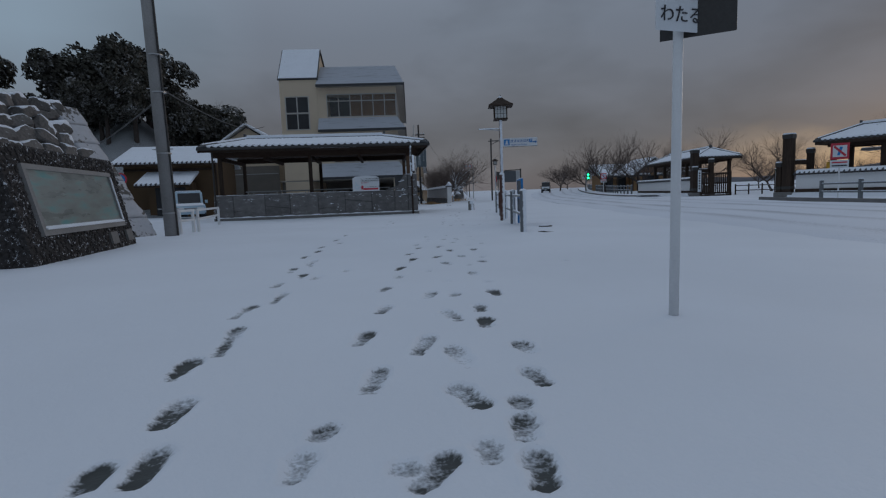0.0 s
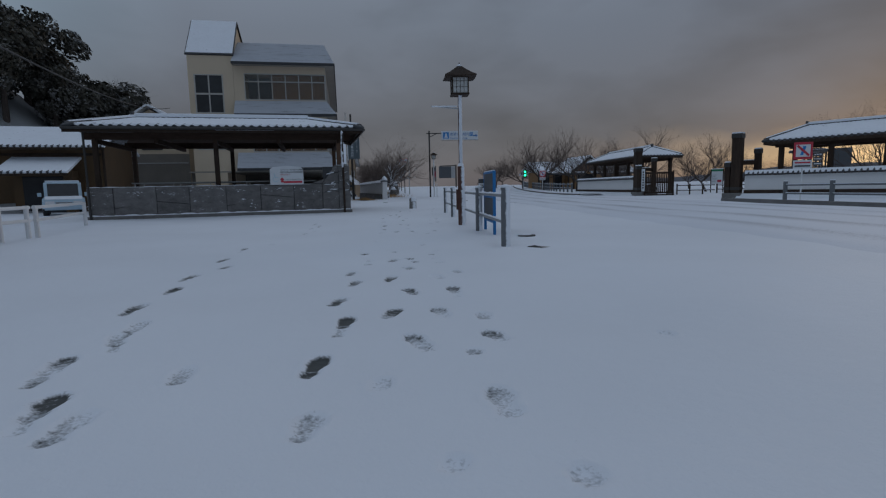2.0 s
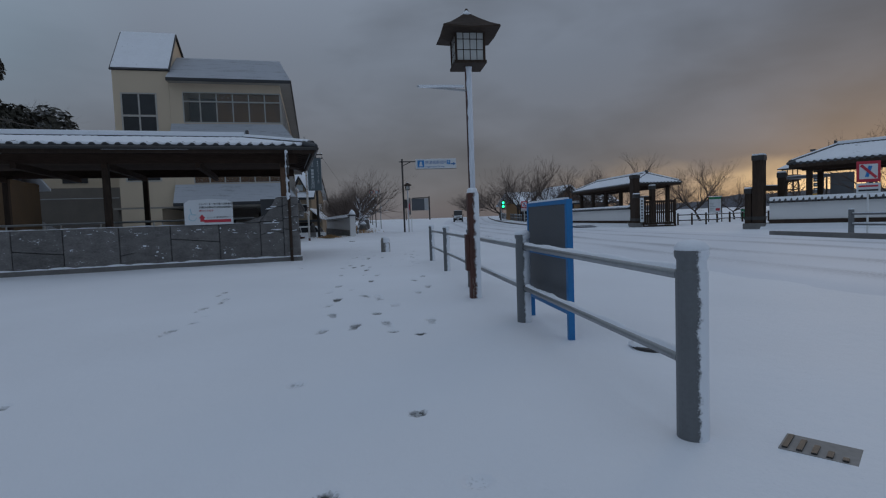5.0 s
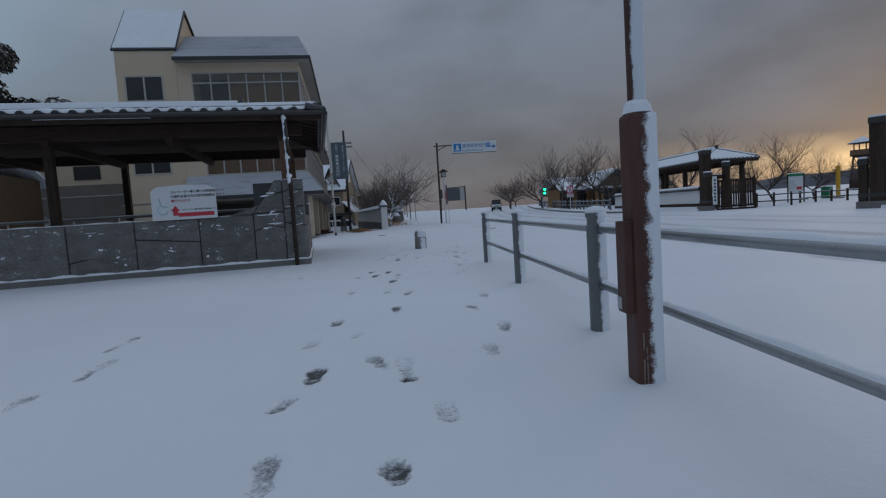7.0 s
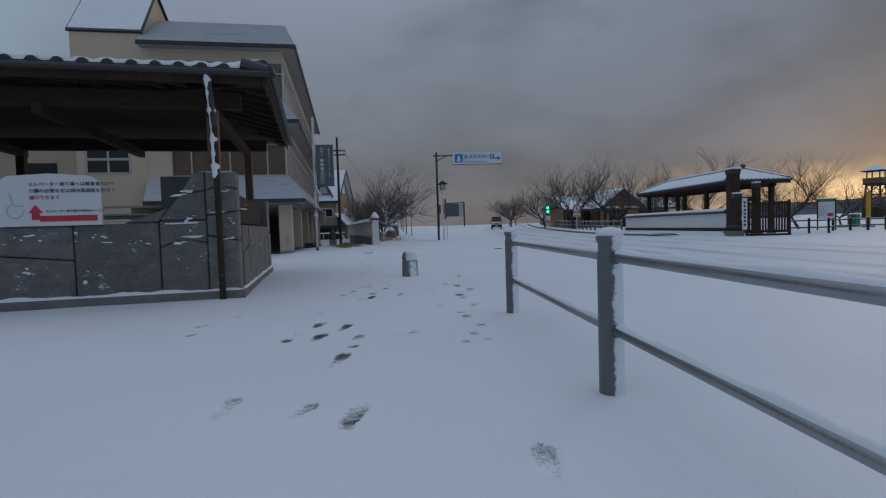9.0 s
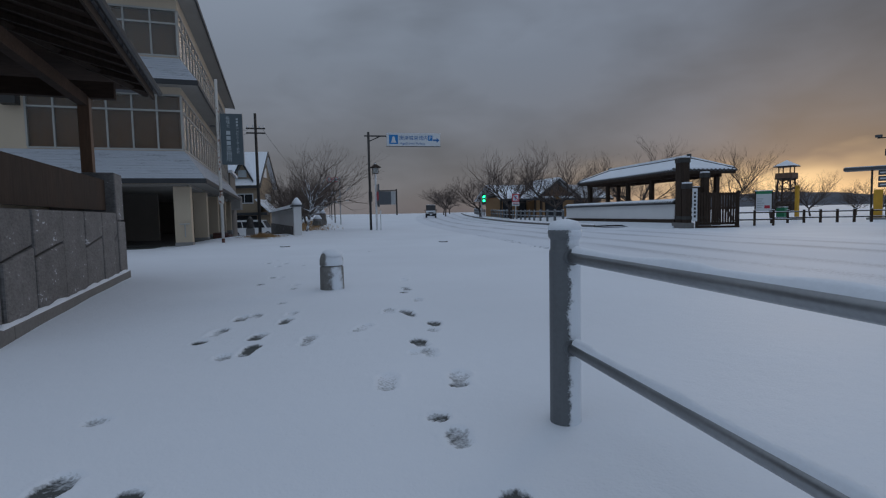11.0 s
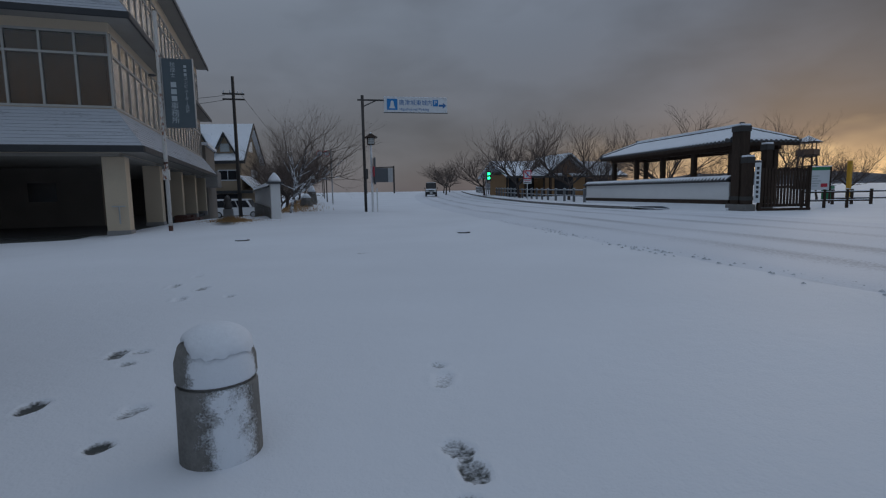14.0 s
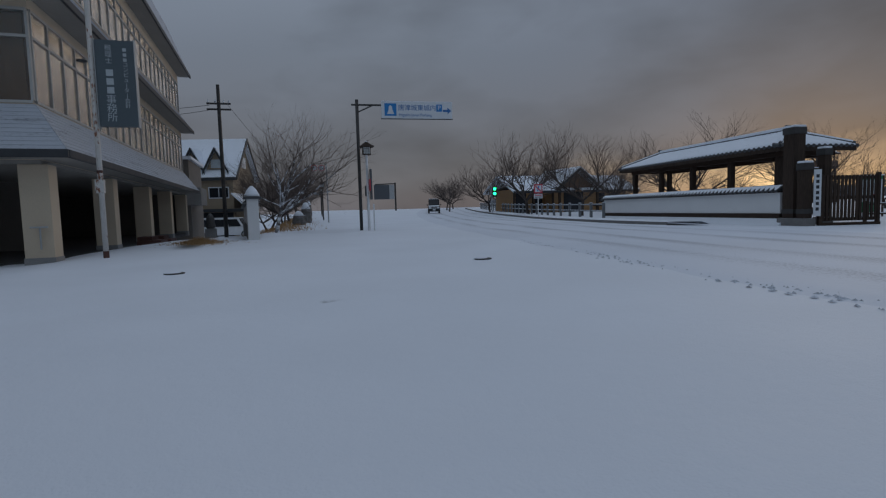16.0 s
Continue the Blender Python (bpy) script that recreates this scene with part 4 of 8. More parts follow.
# stone bollard with a domed top
bol = thing("stone_bollard", 3.055, 23.93, 0, 8, "squat rough stone bollard with a rounded snow-covered top", "bollard")
part("shaft", lathe([(0.150, -0.1), (0.150, 0.02), (0.146, 0.265), (0.140, 0.275)], 28), M["bollard_plastered"], bol, smooth=False)
part("groove", lathe([(0.128, 0.265), (0.128, 0.295)], 28), M["bollard_stone"], bol)
part("head", lathe([(0.142, 0.288), (0.146, 0.297), (0.145, 0.36), (0.128, 0.42), (0.09, 0.462), (0.03, 0.478)], 28), M["bollard_head_plastered"], bol, smooth=True)
rr = random.Random(8)
bm = bmesh.new()
rings = []
NB = 56
for k, t in enumerate((0.0, 0.12, 0.3, 0.5, 0.7, 0.86, 1.0)):
    ring = []
    for i in range(NB):
        a = 2 * math.pi * i / NB
        off = abs((a + 1.22 + math.pi) % (2 * math.pi) - math.pi)
        edge = 0.395 + 0.05 * smooth01((off - 0.75) / 0.7) + rr.gauss(0, 0.004) * (k == 0)
        z = edge + (0.492 - edge) * t
        body = 0.146 if z < 0.36 else 0.146 * math.sqrt(max(0.0, 1 - ((z - 0.36) / 0.135) ** 2))
        r = max(0.004, body + 0.010 * min(1.0, 4 * t) + 0.001)
        ring.append(bm.verts.new((r * math.cos(a), r * math.sin(a), z)))
    rings.append(ring)
for lo, hi in zip(rings, rings[1:]):
    for i in range(NB):
        bm.faces.new((lo[i], lo[(i + 1) % NB], hi[(i + 1) % NB], hi[i]))
bm.faces.new(rings[-1])
part("snow_cap", bm, M["snow_cap"], bol, smooth=True)

# crossing sign near the start
xs_ = thing("crossing_sign", 2.92, 1.85, 0, 0, "white steel sign post carrying square crossing signs high up", "road sign")
part("post", tube((0, 0, -0.1), (0.02, 0.02, 2.35), 0.030, n=16), M["white_metal"], xs_, smooth=True)
pl = part("sign_plate", box(-0.20, 0.16, -0.052, -0.044, 1.74, 2.20, bev=0.003), M["sign_white"], xs_, "pale square plate with red and dark lettering")
pl.matrix_basis = pose(0, 0, 0, 0, 0, 18)
lettering("わたる", 0.105, M["letter_dark"], pl, pose(-0.175, -0.056, 1.83, 90, 0, 0))
part("symbol_bar", box(-0.17, 0.12, -0.056, -0.053, 1.93, 2.03), M["letter_red"], pl, "red word bar")
pb = part("second_plate", box(-0.10, 0.32, 0.040, 0.048, 1.72, 2.2, bev=0.003), M["dark_metal"], xs_, "dark back of a second plate")
pb.matrix_basis = pose(0, 0, 0, 0, 0, -28)

# ---- roofs ----


def hip_roof(p, x0, x1, y0, y1, ze, zr, rx0, rx1, ry, tile=0.27, thick=0.10, snow=0.06, sides="fr", ridge=True):
    """A hipped tile roof: eaves at ze, ridge from rx0 to rx1 at ry, zr; round eave tiles as pieces along the sides named."""
    A, B, C, D = (x0, y0, ze), (x1, y0, ze), (x1, y1, ze), (x0, y1, ze)
    R0, R1 = (rx0, ry, zr), (rx1, ry, zr)
    faces = (("front_slope", (A, B, R1, R0)), ("end_slope", (B, C, R1)), ("back_slope", (C, D, R0, R1)), ("end_slope", (D, A, R0)))
    out = []
    for nm, q in faces:
        out.append(part(nm, slab(q, thick), M["roof_tile"], p, "dark clay tile slope"))
    for nm, q in faces:
        c = sum((Vector(v) for v in q), Vector()) / len(q)
        lift = Vector((0, 0, snow))
        qq = [Vector(v) + (c - Vector(v)).normalized() * (0.07 if Vector(v).z < ze + 0.01 else 0.0) + lift for v in q]
        # the snow shows the tile columns faintly
        bm = bmesh.new()
        a, b = qq[0], qq[1]
        n = max(2, int((b - a).length / tile * 3))
        topl, topr = (qq[3], qq[2]) if len(qq) == 4 else (qq[2], qq[2])
        rows = 7
        rr = random.Random(len(nm) + n)
        grid = []
        for j in range(rows + 1):
            f = j / rows
            l, r = a.lerp(topl, f), b.lerp(topr, f)
            grid.append([bm.verts.new(l.lerp(r, i / n) + Vector((0, 0, 0.016 * math.cos(i / n * (b - a).length / tile * 2 * math.pi) * (1 - 0.5 * f) + rr.gauss(0, 0.006)))) for i in range(n + 1)])
        for j in range(rows):
            for i in range(n):
                bm.faces.new((grid[j][i], grid[j][i + 1], grid[j + 1][i + 1], grid[j + 1][i]))
        low = [bm.verts.new(v.co - Vector((0, 0, snow * 0.9))) for v in grid[0]]
        for i in range(n):
            bm.faces.new((low[i], low[i + 1], grid[0][i + 1], grid[0][i]))
        part("snow_sheet", bm, M["roof_snow"], out[[k[0] for k in faces].index(nm)], "smooth snow over the tile columns", smooth=True)
    if ridge:
        part("ridge_tile", box(rx0 - 0.1, rx1 + 0.1, ry - 0.10, ry + 0.10, zr - 0.05, zr + 0.15, bev=0.03), M["roof_tile"], p)
        part("ridge_snow", box(rx0 - 0.04, rx1 + 0.04, ry - 0.115, ry + 0.115, zr + 0.06, zr + 0.20, bev=0.03), M["snow_cap"], p)
        for s_, ex in ((-1, rx0 - 0.12), (1, rx1 + 0.12)):
            part("ridge_end_tile", box(ex - 0.05, ex + 0.05, ry - 0.13, ry + 0.13, zr - 0.02, zr + 0.26, bev=0.03), M["roof_tile"], p)
    for q0, q1 in ((R1, B), (R1, C), (R0, A), (R0, D)):
        d0, d1 = Vector(q0), Vector(q1)
        part("hip_tile", tube(d0.lerp(d1, 0.02) + Vector((0, 0, 0.05)), d0.lerp(d1, 0.97) + Vector((0, 0, 0.06)), 0.085, 0.07, n=8), M["roof_tile"], p)
        part("hip_snow", tube(d0.lerp(d1, 0.03) + Vector((0, 0, 0.085)), d0.lerp(d1, 0.93) + Vector((0, 0, 0.09)), 0.075, 0.06, n=8), M["snow_cap"], p)
    bm = tube((0, 0, 0), (0, 0.34, 0.0), 0.075, n=10)
    me = mesh_of("eave_tile", bm, M["roof_tile"])
    runs = {"f": (A, B, 0), "r": (B, C, 90), "b": (C, D, 180), "l": (D, A, 270)}
    for k in sides:
        a, b, yaw = runs[k]
        a, b = Vector(a), Vector(b)
        n = int((b - a).length / tile)
        for i in range(n + 1):
            q = a.lerp(b, (i + 0.0) / n)
            piece("eave_tile", me, p, Matrix.Translation(q + Vector((0, 0, -0.02))) @ pose(0, 0, 0, 14, 0, yaw))
    return out


def rafters(p, x0, x1, y0, y1, ze, zr, ry, gap, mat, front=True, back=True):
    n = int((x1 - x0) / gap)
    s = (zr - ze) / (ry - y0)
    for i in range(n + 1):
        x = x0 + (x1 - x0) * i / n
        if front:
            part("rafter", slab([(x - 0.03, y0 + 0.06, ze - 0.10 + 0.06 * s), (x + 0.03, y0 + 0.06, ze - 0.10 + 0.06 * s), (x + 0.03, ry, zr - 0.12), (x - 0.03, ry, zr - 0.12)], 0.08), mat, p)


# ---- roofed rest shelter with a stone parapet ----
SH = thing("rest_shelter", 0.54, 21.66, 0, 6.3, "open timber shelter with hipped snowy tile roof and dark stone parapet", "shelter")
SW = -8.70
par = part("plinth", box(SW - 0.03, 0.04, -0.05, 0.30, -0.1, 0.115, bev=0.012), M["plinth_stone"], SH, "rough grey stone plinth")
box_side = part("plinth", box(-0.27, 0.04, 0.302, 4.85, -0.1, 0.115, bev=0.012), M["plinth_stone"], SH, "rough grey stone plinth")
part("mortar_core", box(SW + 0.02, -0.02, 0.03, 0.24, 0.11, 1.04), M["fascia"], SH, "dark recessed joints")
part("mortar_core", box(-0.98, -0.02, 0.03, 0.24, 1.05, 1.70), M["fascia"], SH, "dark recessed joints")
part("mortar_core", box(-0.24, -0.03, 0.25, 4.72, 0.11, 1.00), M["fascia"], SH, "dark recessed joints")
rs = random.Random(21)


def wall_stone(poly, y0, y1, axis="x"):
    """A stone with its outline in the wall's plane, bevelled all round."""
    g = 0.007
    cx = sum(p[0] for p in poly) / len(poly)
    cz = sum(p[1] for p in poly) / len(poly)
    q = [(x + (g if x < cx else -g), z + (g if z < cz else -g)) for x, z in poly]
    bm = extrude_xz(q, y0 - rs.random() * 0.018, y1) if axis == "x" else extrude_yz(q, y0, y1 + rs.random() * 0.018)
    bmesh.ops.bevel(bm, geom=bm.edges[:], offset=0.022, segments=2, affect='EDGES', profile=0.5)
    bmesh.ops.recalc_face_normals(bm, faces=bm.faces[:])
    return part("stone", bm, M["wall_stone"], SH)


x = -1.02
k = 0
while x > SW + 0.3:
    w = 0.95 + 0.42 * rs.random()
    l = max(SW, x - w)
    top = 1.07 + 0.015 * rs.random()
    if k % 3 == 1:
        m_ = 0.45 + 0.2 * rs.random()
        wall_stone([(l, 0.115), (x, 0.115), (x, m_), (l, m_ + 0.12)], 0.0, 0.2)
        wall_stone([(l, m_ + 0.12), (x, m_), (x, top), (l, top)], 0.0, 0.2)
    elif k % 3 == 2:
        wall_stone([(l, 0.115), (l + w * 0.55, 0.115), (l + w * 0.7, 0.33), (l + w * 0.35, 0.45), (l, 0.36)], 0.0, 0.2)
        wall_stone([(l + w * 0.55, 0.115), (x, 0.115), (x, top), (l, top), (l, 0.36), (l + w * 0.35, 0.45), (l + w * 0.7, 0.33)], 0.0, 0.2)
    else:
        wall_stone([(l, 0.115), (x, 0.115), (x, top), (l, top)], 0.0, 0.2)
    x = l
    k += 1
for poly in ([(-1.02, 0.115), (-0.42, 0.115), (-0.42, 0.78), (-0.70, 0.86), (-1.02, 0.74)], [(-1.02, 0.74), (-0.70, 0.86), (-0.42, 0.78), (-0.42, 1.10), (-1.02, 1.10)],
             [(-0.42, 0.115), (0.0, 0.115), (0.0, 0.80), (-0.42, 0.88)], [(-0.42, 0.88), (0.0, 0.80), (0.0, 1.22), (-0.42, 1.16)],
             [(-0.42, 1.16), (0.0, 1.22), (0.0, 1.52), (-0.25, 1.58), (-0.42, 1.50)], [(-0.42, 1.50), (-0.25, 1.58), (0.0, 1.52), (0.0, 1.76), (-0.42, 1.75)],
             [(-1.02, 1.10), (-0.42, 1.10), (-0.42, 1.50), (-0.74, 1.46)], [(-0.74, 1.46), (-0.42, 1.50), (-0.42, 1.75), (-0.58, 1.75)],
             [(-1.45, 1.08), (-1.02, 1.08), (-0.88, 1.28)]):
    wall_stone(poly, 0.0, 0.24)
y = 0.25
while y < 4.2:
    w = min(4.25, y + 0.62 + 0.25 * rs.random())
    if rs.random() < 0.4:
        wall_stone([(y, 0.115), (w, 0.115), (w, 0.7), (y, 0.6)], -0.2, 0.0, "y")
        wall_stone([(y, 0.6), (w, 0.7), (w, 1.03), (y, 1.03)], -0.2, 0.0, "y")
    else:
        wall_stone([(y, 0.115), (w, 0.115), (w, 1.03), (y, 1.03)], -0.2, 0.0, "y")
    y = w
for z0, z1 in ((0.115, 0.9), (0.9, 1.62)):
    wall_stone([(4.27, z0), (4.78, z0), (4.78, z1), (4.27, z1)], -0.42, 0.0, "y")


def ragged_snow(p, x0, x1, y0, y1, z, h, seed, along="x"):
    """A low uneven ridge of snow on a ledge."""
    r = random.Random(seed)
    bm = bmesh.new()
    L0, L1 = (x0, x1) if along == "x" else (y0, y1)
    n = max(4, int((L1 - L0) / 0.08))
    prev = None
    for i in range(n + 1):
        t = L0 + (L1 - L0) * i / n
        hh = h * (0.35 + 0.65 * abs(math.sin(t * 2.1 + seed) * math.sin(t * 5.3)) + 0.25 * r.random()) * (0.15 if i in (0, n) else 1)
        a, b = (y0, y1) if along == "x" else (x0, x1)
        pts = [(a, z), (a + (b - a) * 0.25, z + hh * 0.9), (a + (b - a) * 0.7, z + hh), (b, z)]
        ring = [bm.verts.new((t, q, zz) if along == "x" else (q, t, zz)) for q, zz in pts]
        if prev:
            for j in range(3):
                bm.faces.new((prev[j], ring[j], ring[j + 1], prev[j + 1]))
        prev = ring
    return part("snow_ledge", bm, M["snow_cap"], p, smooth=True)


ragged_snow(SH, SW, 0.03, -0.05, 0.03, 0.112, 0.05, 1)
ragged_snow(SH, -0.02, 0.04, 0.1, 4.8, 0.112, 0.04, 2, "y")
ragged_snow(SH, SW, -1.05, 0.02, 0.18, 1.075, 0.03, 3)
ragged_snow(SH, -0.56, -0.02, 0.02, 0.2, 1.752, 0.04, 4)
# scraps of snow caught on the rough stone faces, in loose clusters under the joints and the coping
def scrap(px_, pz_, w_, hgt):
    bm = bmesh.new()
    n_ = 11
    ph_ = rs.random() * 6
    pts = []
    for j in range(n_):
        a = j * 2 * math.pi / n_
        k_ = 0.55 + 0.35 * math.sin(2 * a + ph_) + 0.45 * rs.random()
        pts.append((px_ + w_ * math.cos(a) * k_, -0.012, pz_ + hgt * math.sin(a) * k_))
    c_ = bm.verts.new((px_, -0.026, pz_ - 0.2 * hgt))
    vs = [bm.verts.new(q) for q in pts]
    for j in range(n_):
        bm.faces.new((c_, vs[j], vs[(j + 1) % n_]))
    bmesh.ops.recalc_face_normals(bm, faces=bm.faces[:])
    part("snow_scrap", bm, M["snow_cap"], SH, smooth=True)


for i_ in range(34):
    cx_ = SW * rs.random() if i_ > 5 else -0.95 * rs.random()
    cz_ = 0.80 + 0.20 * rs.random() + (0.62 * rs.random() if cx_ > -0.7 else 0)
    if rs.random() < 0.25:
        cz_ = 0.35 + 0.3 * rs.random()
    for _ in range(rs.randrange(2, 7)):
        s_ = 0.006 + 0.022 * rs.random() ** 2
        scrap(cx_ + rs.gauss(0, 0.10), min(cz_ + rs.gauss(0, 0.045), 1.03 if cx_ < -0.75 else 1.7), s_ * rs.uniform(1.0, 3.2), s_ * rs.uniform(0.5, 1.0))
for x0_, z0_, w_ in ((-0.78, 1.44, 0.11), (-0.66, 1.49, 0.07), (-0.20, 1.49, 0.10), (-0.72, 1.06, 0.17), (-0.17, 0.83, 0.09), (-0.80, 0.79, 0.09), (-0.30, 1.20, 0.10), (-0.62, 0.87, 0.14)):
    scrap(x0_, z0_, w_ * 1.1, 0.018)
    scrap(x0_ + w_ * 0.7, z0_ + 0.012, w_ * 0.6, 0.012)

hip_roof(SH, -9.05, 0.50, -0.36, 5.25, 3.08, 3.68, -7.7, -1.45, 2.5, sides="frl")
for px_ in (-0.35, -4.65, -8.45):
    for py_ in (0.42, 4.45):
        part("post", box(px_ - 0.075, px_ + 0.075, py_ - 0.075, py_ + 0.075, 1.0 if py_ > 1 else 0.0, 2.72, bev=0.01), M["brown_wood" if px_ > -1 else "dark_wood"], SH)
        if py_ > 1:
            part("post_base", box(px_ - 0.13, px_ + 0.13, py_ - 0.13, py_ + 0.13, -0.1, 1.0, bev=0.02), M["plinth_stone"], SH)
for yy, nm in ((0.42, "front_beam"), (4.45, "rear_beam"), (2.5, "ridge_beam")):
    zz = 2.70 if yy != 2.5 else 3.34
    part(nm, box(-8.75, 0.05, yy - 0.07, yy + 0.07, zz, zz + 0.24, bev=0.008), M["beam_wood"], SH)
for px_ in (-0.35, -2.5, -4.65, -6.55, -8.45):
    part("tie_beam", box(px_ - 0.06, px_ + 0.06, 0.3, 4.6, 2.58, 2.74, bev=0.008), M["beam_wood"], SH)
rafters(SH, -8.6, 0.05, -0.32, 2.5, 3.08, 3.71, 2.5, 0.46, M["dark_wood"])
part("ceiling_board", slab([(-8.9, -0.30, 3.035), (0.40, -0.30, 3.035), (-1.5, 2.5, 3.59), (-7.6, 2.5, 3.59)], 0.02), M["beam_wood"], SH)
part("ceiling_board", slab([(0.36, -0.28, 3.02), (0.36, 5.1, 3.02), (-1.47, 2.5, 3.56)], 0.02), M["beam_wood"], SH)
part("ceiling_board", slab([(0.36, 5.1, 3.02), (-8.9, 5.1, 3.02), (-7.6, 2.52, 3.56), (-1.5, 2.52, 3.56)], 0.02), M["beam_wood"], SH)
for i_ in range(11):
    yy_ = 0.0 + i_ * 0.48
    rz_ = 3.64 - 0.58 * abs(yy_ - 2.5) / 2.8
    part("rafter", slab([(0.40, yy_ - 0.03, 2.995), (0.40, yy_ + 0.03, 2.995), (-1.45 + 1.85 * abs(yy_ - 2.5) / 2.8, yy_ + 0.03, rz_ - 0.12), (-1.45 + 1.85 * abs(yy_ - 2.5) / 2.8, yy_ - 0.03, rz_ - 0.12)], 0.07), M["dark_wood"], SH)
part("hip_rafter", tube((0.38, -0.26, 2.95), (-1.4, 2.5, 3.50), 0.07, n=6), M["dark_wood"], SH)
part("hip_rafter", tube((0.38, 5.05, 2.95), (-1.4, 2.5, 3.50), 0.07, n=6), M["dark_wood"], SH)
part("gutter", tube((-9.1, -0.42, 3.01), (0.52, -0.42, 3.00), 0.045, n=8), M["dark_metal"], SH)
part("gutter", tube((0.55, -0.36, 3.00), (0.55, 5.2, 2.99), 0.045, n=8), M["dark_metal"], SH)
part("eave_board", box(-9.1, 0.47, -0.345, -0.315, 2.88, 3.03), M["dark_wood"], SH)
part("eave_board", box(0.44, 0.47, -0.31, 5.2, 2.88, 3.03), M["dark_wood"], SH)
dp = part("downpipe", tube((-0.24, -0.42, 3.0), (-0.24, -0.13, 2.35), 0.038, n=10), M["dark_metal"], SH)
part("downpipe", tube((-0.24, -0.13, 2.38), (-0.24, -0.10, -0.05), 0.040, n=10), M["dark_wood"], SH)
rp = random.Random(14)
bm = bmesh.new()
prev = None
for k in range(26):
    z_ = 1.66 + 0.052 * k
    yc = -0.118 - 0.30 * max(0.0, (z_ - 2.38) / 0.62)
    w_ = 0.030 + 0.012 * rp.random() + (0.012 if k % 7 == 3 else 0)
    ring = [bm.verts.new((-0.252 + w_ * math.cos(a) * 1.15, yc - 0.012 + w_ * math.sin(a), z_)) for a in [j * math.pi / 4 for j in range(8)]]
    if prev:
        for j in range(8):
            bm.faces.new((prev[j], prev[(j + 1) % 8], ring[(j + 1) % 8], ring[j]))
    else:
        bm.faces.new(ring[::-1])
    prev = ring
bm.faces.new(prev)
part("pipe_snow", bm, M["blown_snow"], SH, "ragged snow stuck to the upper pipe", smooth=True)
for z_ in (0.32, 1.66):
    part("pipe_bracket", lathe([(0.05, z_), (0.05, z_ + 0.03)], 10, x=-0.24, y=-0.11), M["dark_metal"], SH)
part("downpipe", tube((SW + 0.1, -0.1, 3.0), (SW + 0.1, -0.09, -0.05), 0.036, n=10), M["dark_metal"], SH)
part("snow_patch", box(-4.5, -2.6, -0.40, -0.36, 2.96, 3.0), M["snow_cap"], SH)
part("side_board", box(-0.16, -0.12, 0.6, 4.25, 1.06, 1.50), M["dark_wood"], SH, "dark worn board panel")
for yy, z0 in ((0.95, 0.92), (2.0, 0.92)):
    part("handrail", tube((-7.6, yy, 1.22), (-1.2, yy, 1.22), 0.022, n=8), M["galvanised"], SH)
    for i_ in range(6):
        xx = -7.5 + i_ * 1.25
        part("rail_post", tube((xx, yy, 0), (xx, yy, 1.22), 0.02, n=8), M["galvanised"], SH)
part("handrail", tube((-0.35, 0.45, 1.55), (-0.2, 4.2, 1.22), 0.02, n=8), M["galvanised"], SH)

bd = thing("information_board", -1.12, 21.44, 1.07, 6.3, "white lift notice board with red arrow on the stone parapet", "sign board")
part("panel", extrude_xz([(-1.16, 0.0), (0.0, 0.0), (0.0, 0.56), (-0.12, 0.64), (-0.58, 0.67), (-1.04, 0.64), (-1.16, 0.56)], -0.02, 0.02), M["sign_white"], bd)
for i_, tx in enumerate(("エレベーター乗り場へは障害者の方や", "介護の必要な方は城内周遊路を車両で", "通行できます")):
    lettering(tx, 0.058, M["letter_red" if i_ == 2 else "letter_dark"], bd, pose(-0.81, -0.024, 0.53 - i_ * 0.085, 90, 0, 0))
lettering("エレベーター乗り場まで約400メートル", 0.038, M["letter_dark"], bd, pose(-0.63, -0.024, 0.185, 90, 0, 0))
part("red_bar", box(-0.70, -0.05, -0.024, -0.018, 0.055, 0.13), M["letter_red"], bd)
bm = extrude_xz([(-0.79, 0.08), (-0.70, 0.08), (-0.70, 0.17), (-0.665, 0.17), (-0.745, 0.27), (-0.825, 0.17), (-0.79, 0.17)], -0.025, -0.017)
part("red_arrow", bm, M["letter_red"], bd)
icon = bmesh.new()
for a in range(14):
    a0, a1 = radians(100 + a * 18), radians(100 + (a + 1) * 18)
    tube((-0.97 + 0.09 * math.cos(a0), -0.021, 0.20 + 0.09 * math.sin(a0)), (-0.97 + 0.09 * math.cos(a1), -0.021, 0.20 + 0.09 * math.sin(a1)), 0.010, n=5, bm=icon)
tube((-1.02, -0.021, 0.42), (-0.99, -0.021, 0.27), 0.012, n=5, bm=icon)
tube((-0.99, -0.021, 0.27), (-0.88, -0.021, 0.26), 0.012, n=5, bm=icon)
part("wheelchair_mark", icon, M["icon_pale"], bd, "pale blue wheelchair mark")

# ---- three-storey office building over an open garage ----
OF = thing("office_building", -1.45, 38.5, -0.12, 3.0, "cream three-storey office with brown-curtained windows over an open garage", "building")
OL, OD = -5.85, 20.0
part("wall", box(OL, 0.0, 0.0, OD, 2.35, 3.58), M["plaster_cream"], OF)
part("wall", box(OL, 0.0, 0.0, OD, 5.62, 6.97), M["plaster_cream"], OF)
part("wall", box(OL, 0.0, 0.0, OD, 8.68, 9.25), M["plaster_cream"], OF)
part("wall", box(OL, -4.87, 0.0, 3.0, 3.58, 5.62), M["plaster_cream"], OF)
part("wall", box(OL, -5.2, 0.0, 3.0, 6.97, 8.68), M["plaster_cream"], OF)
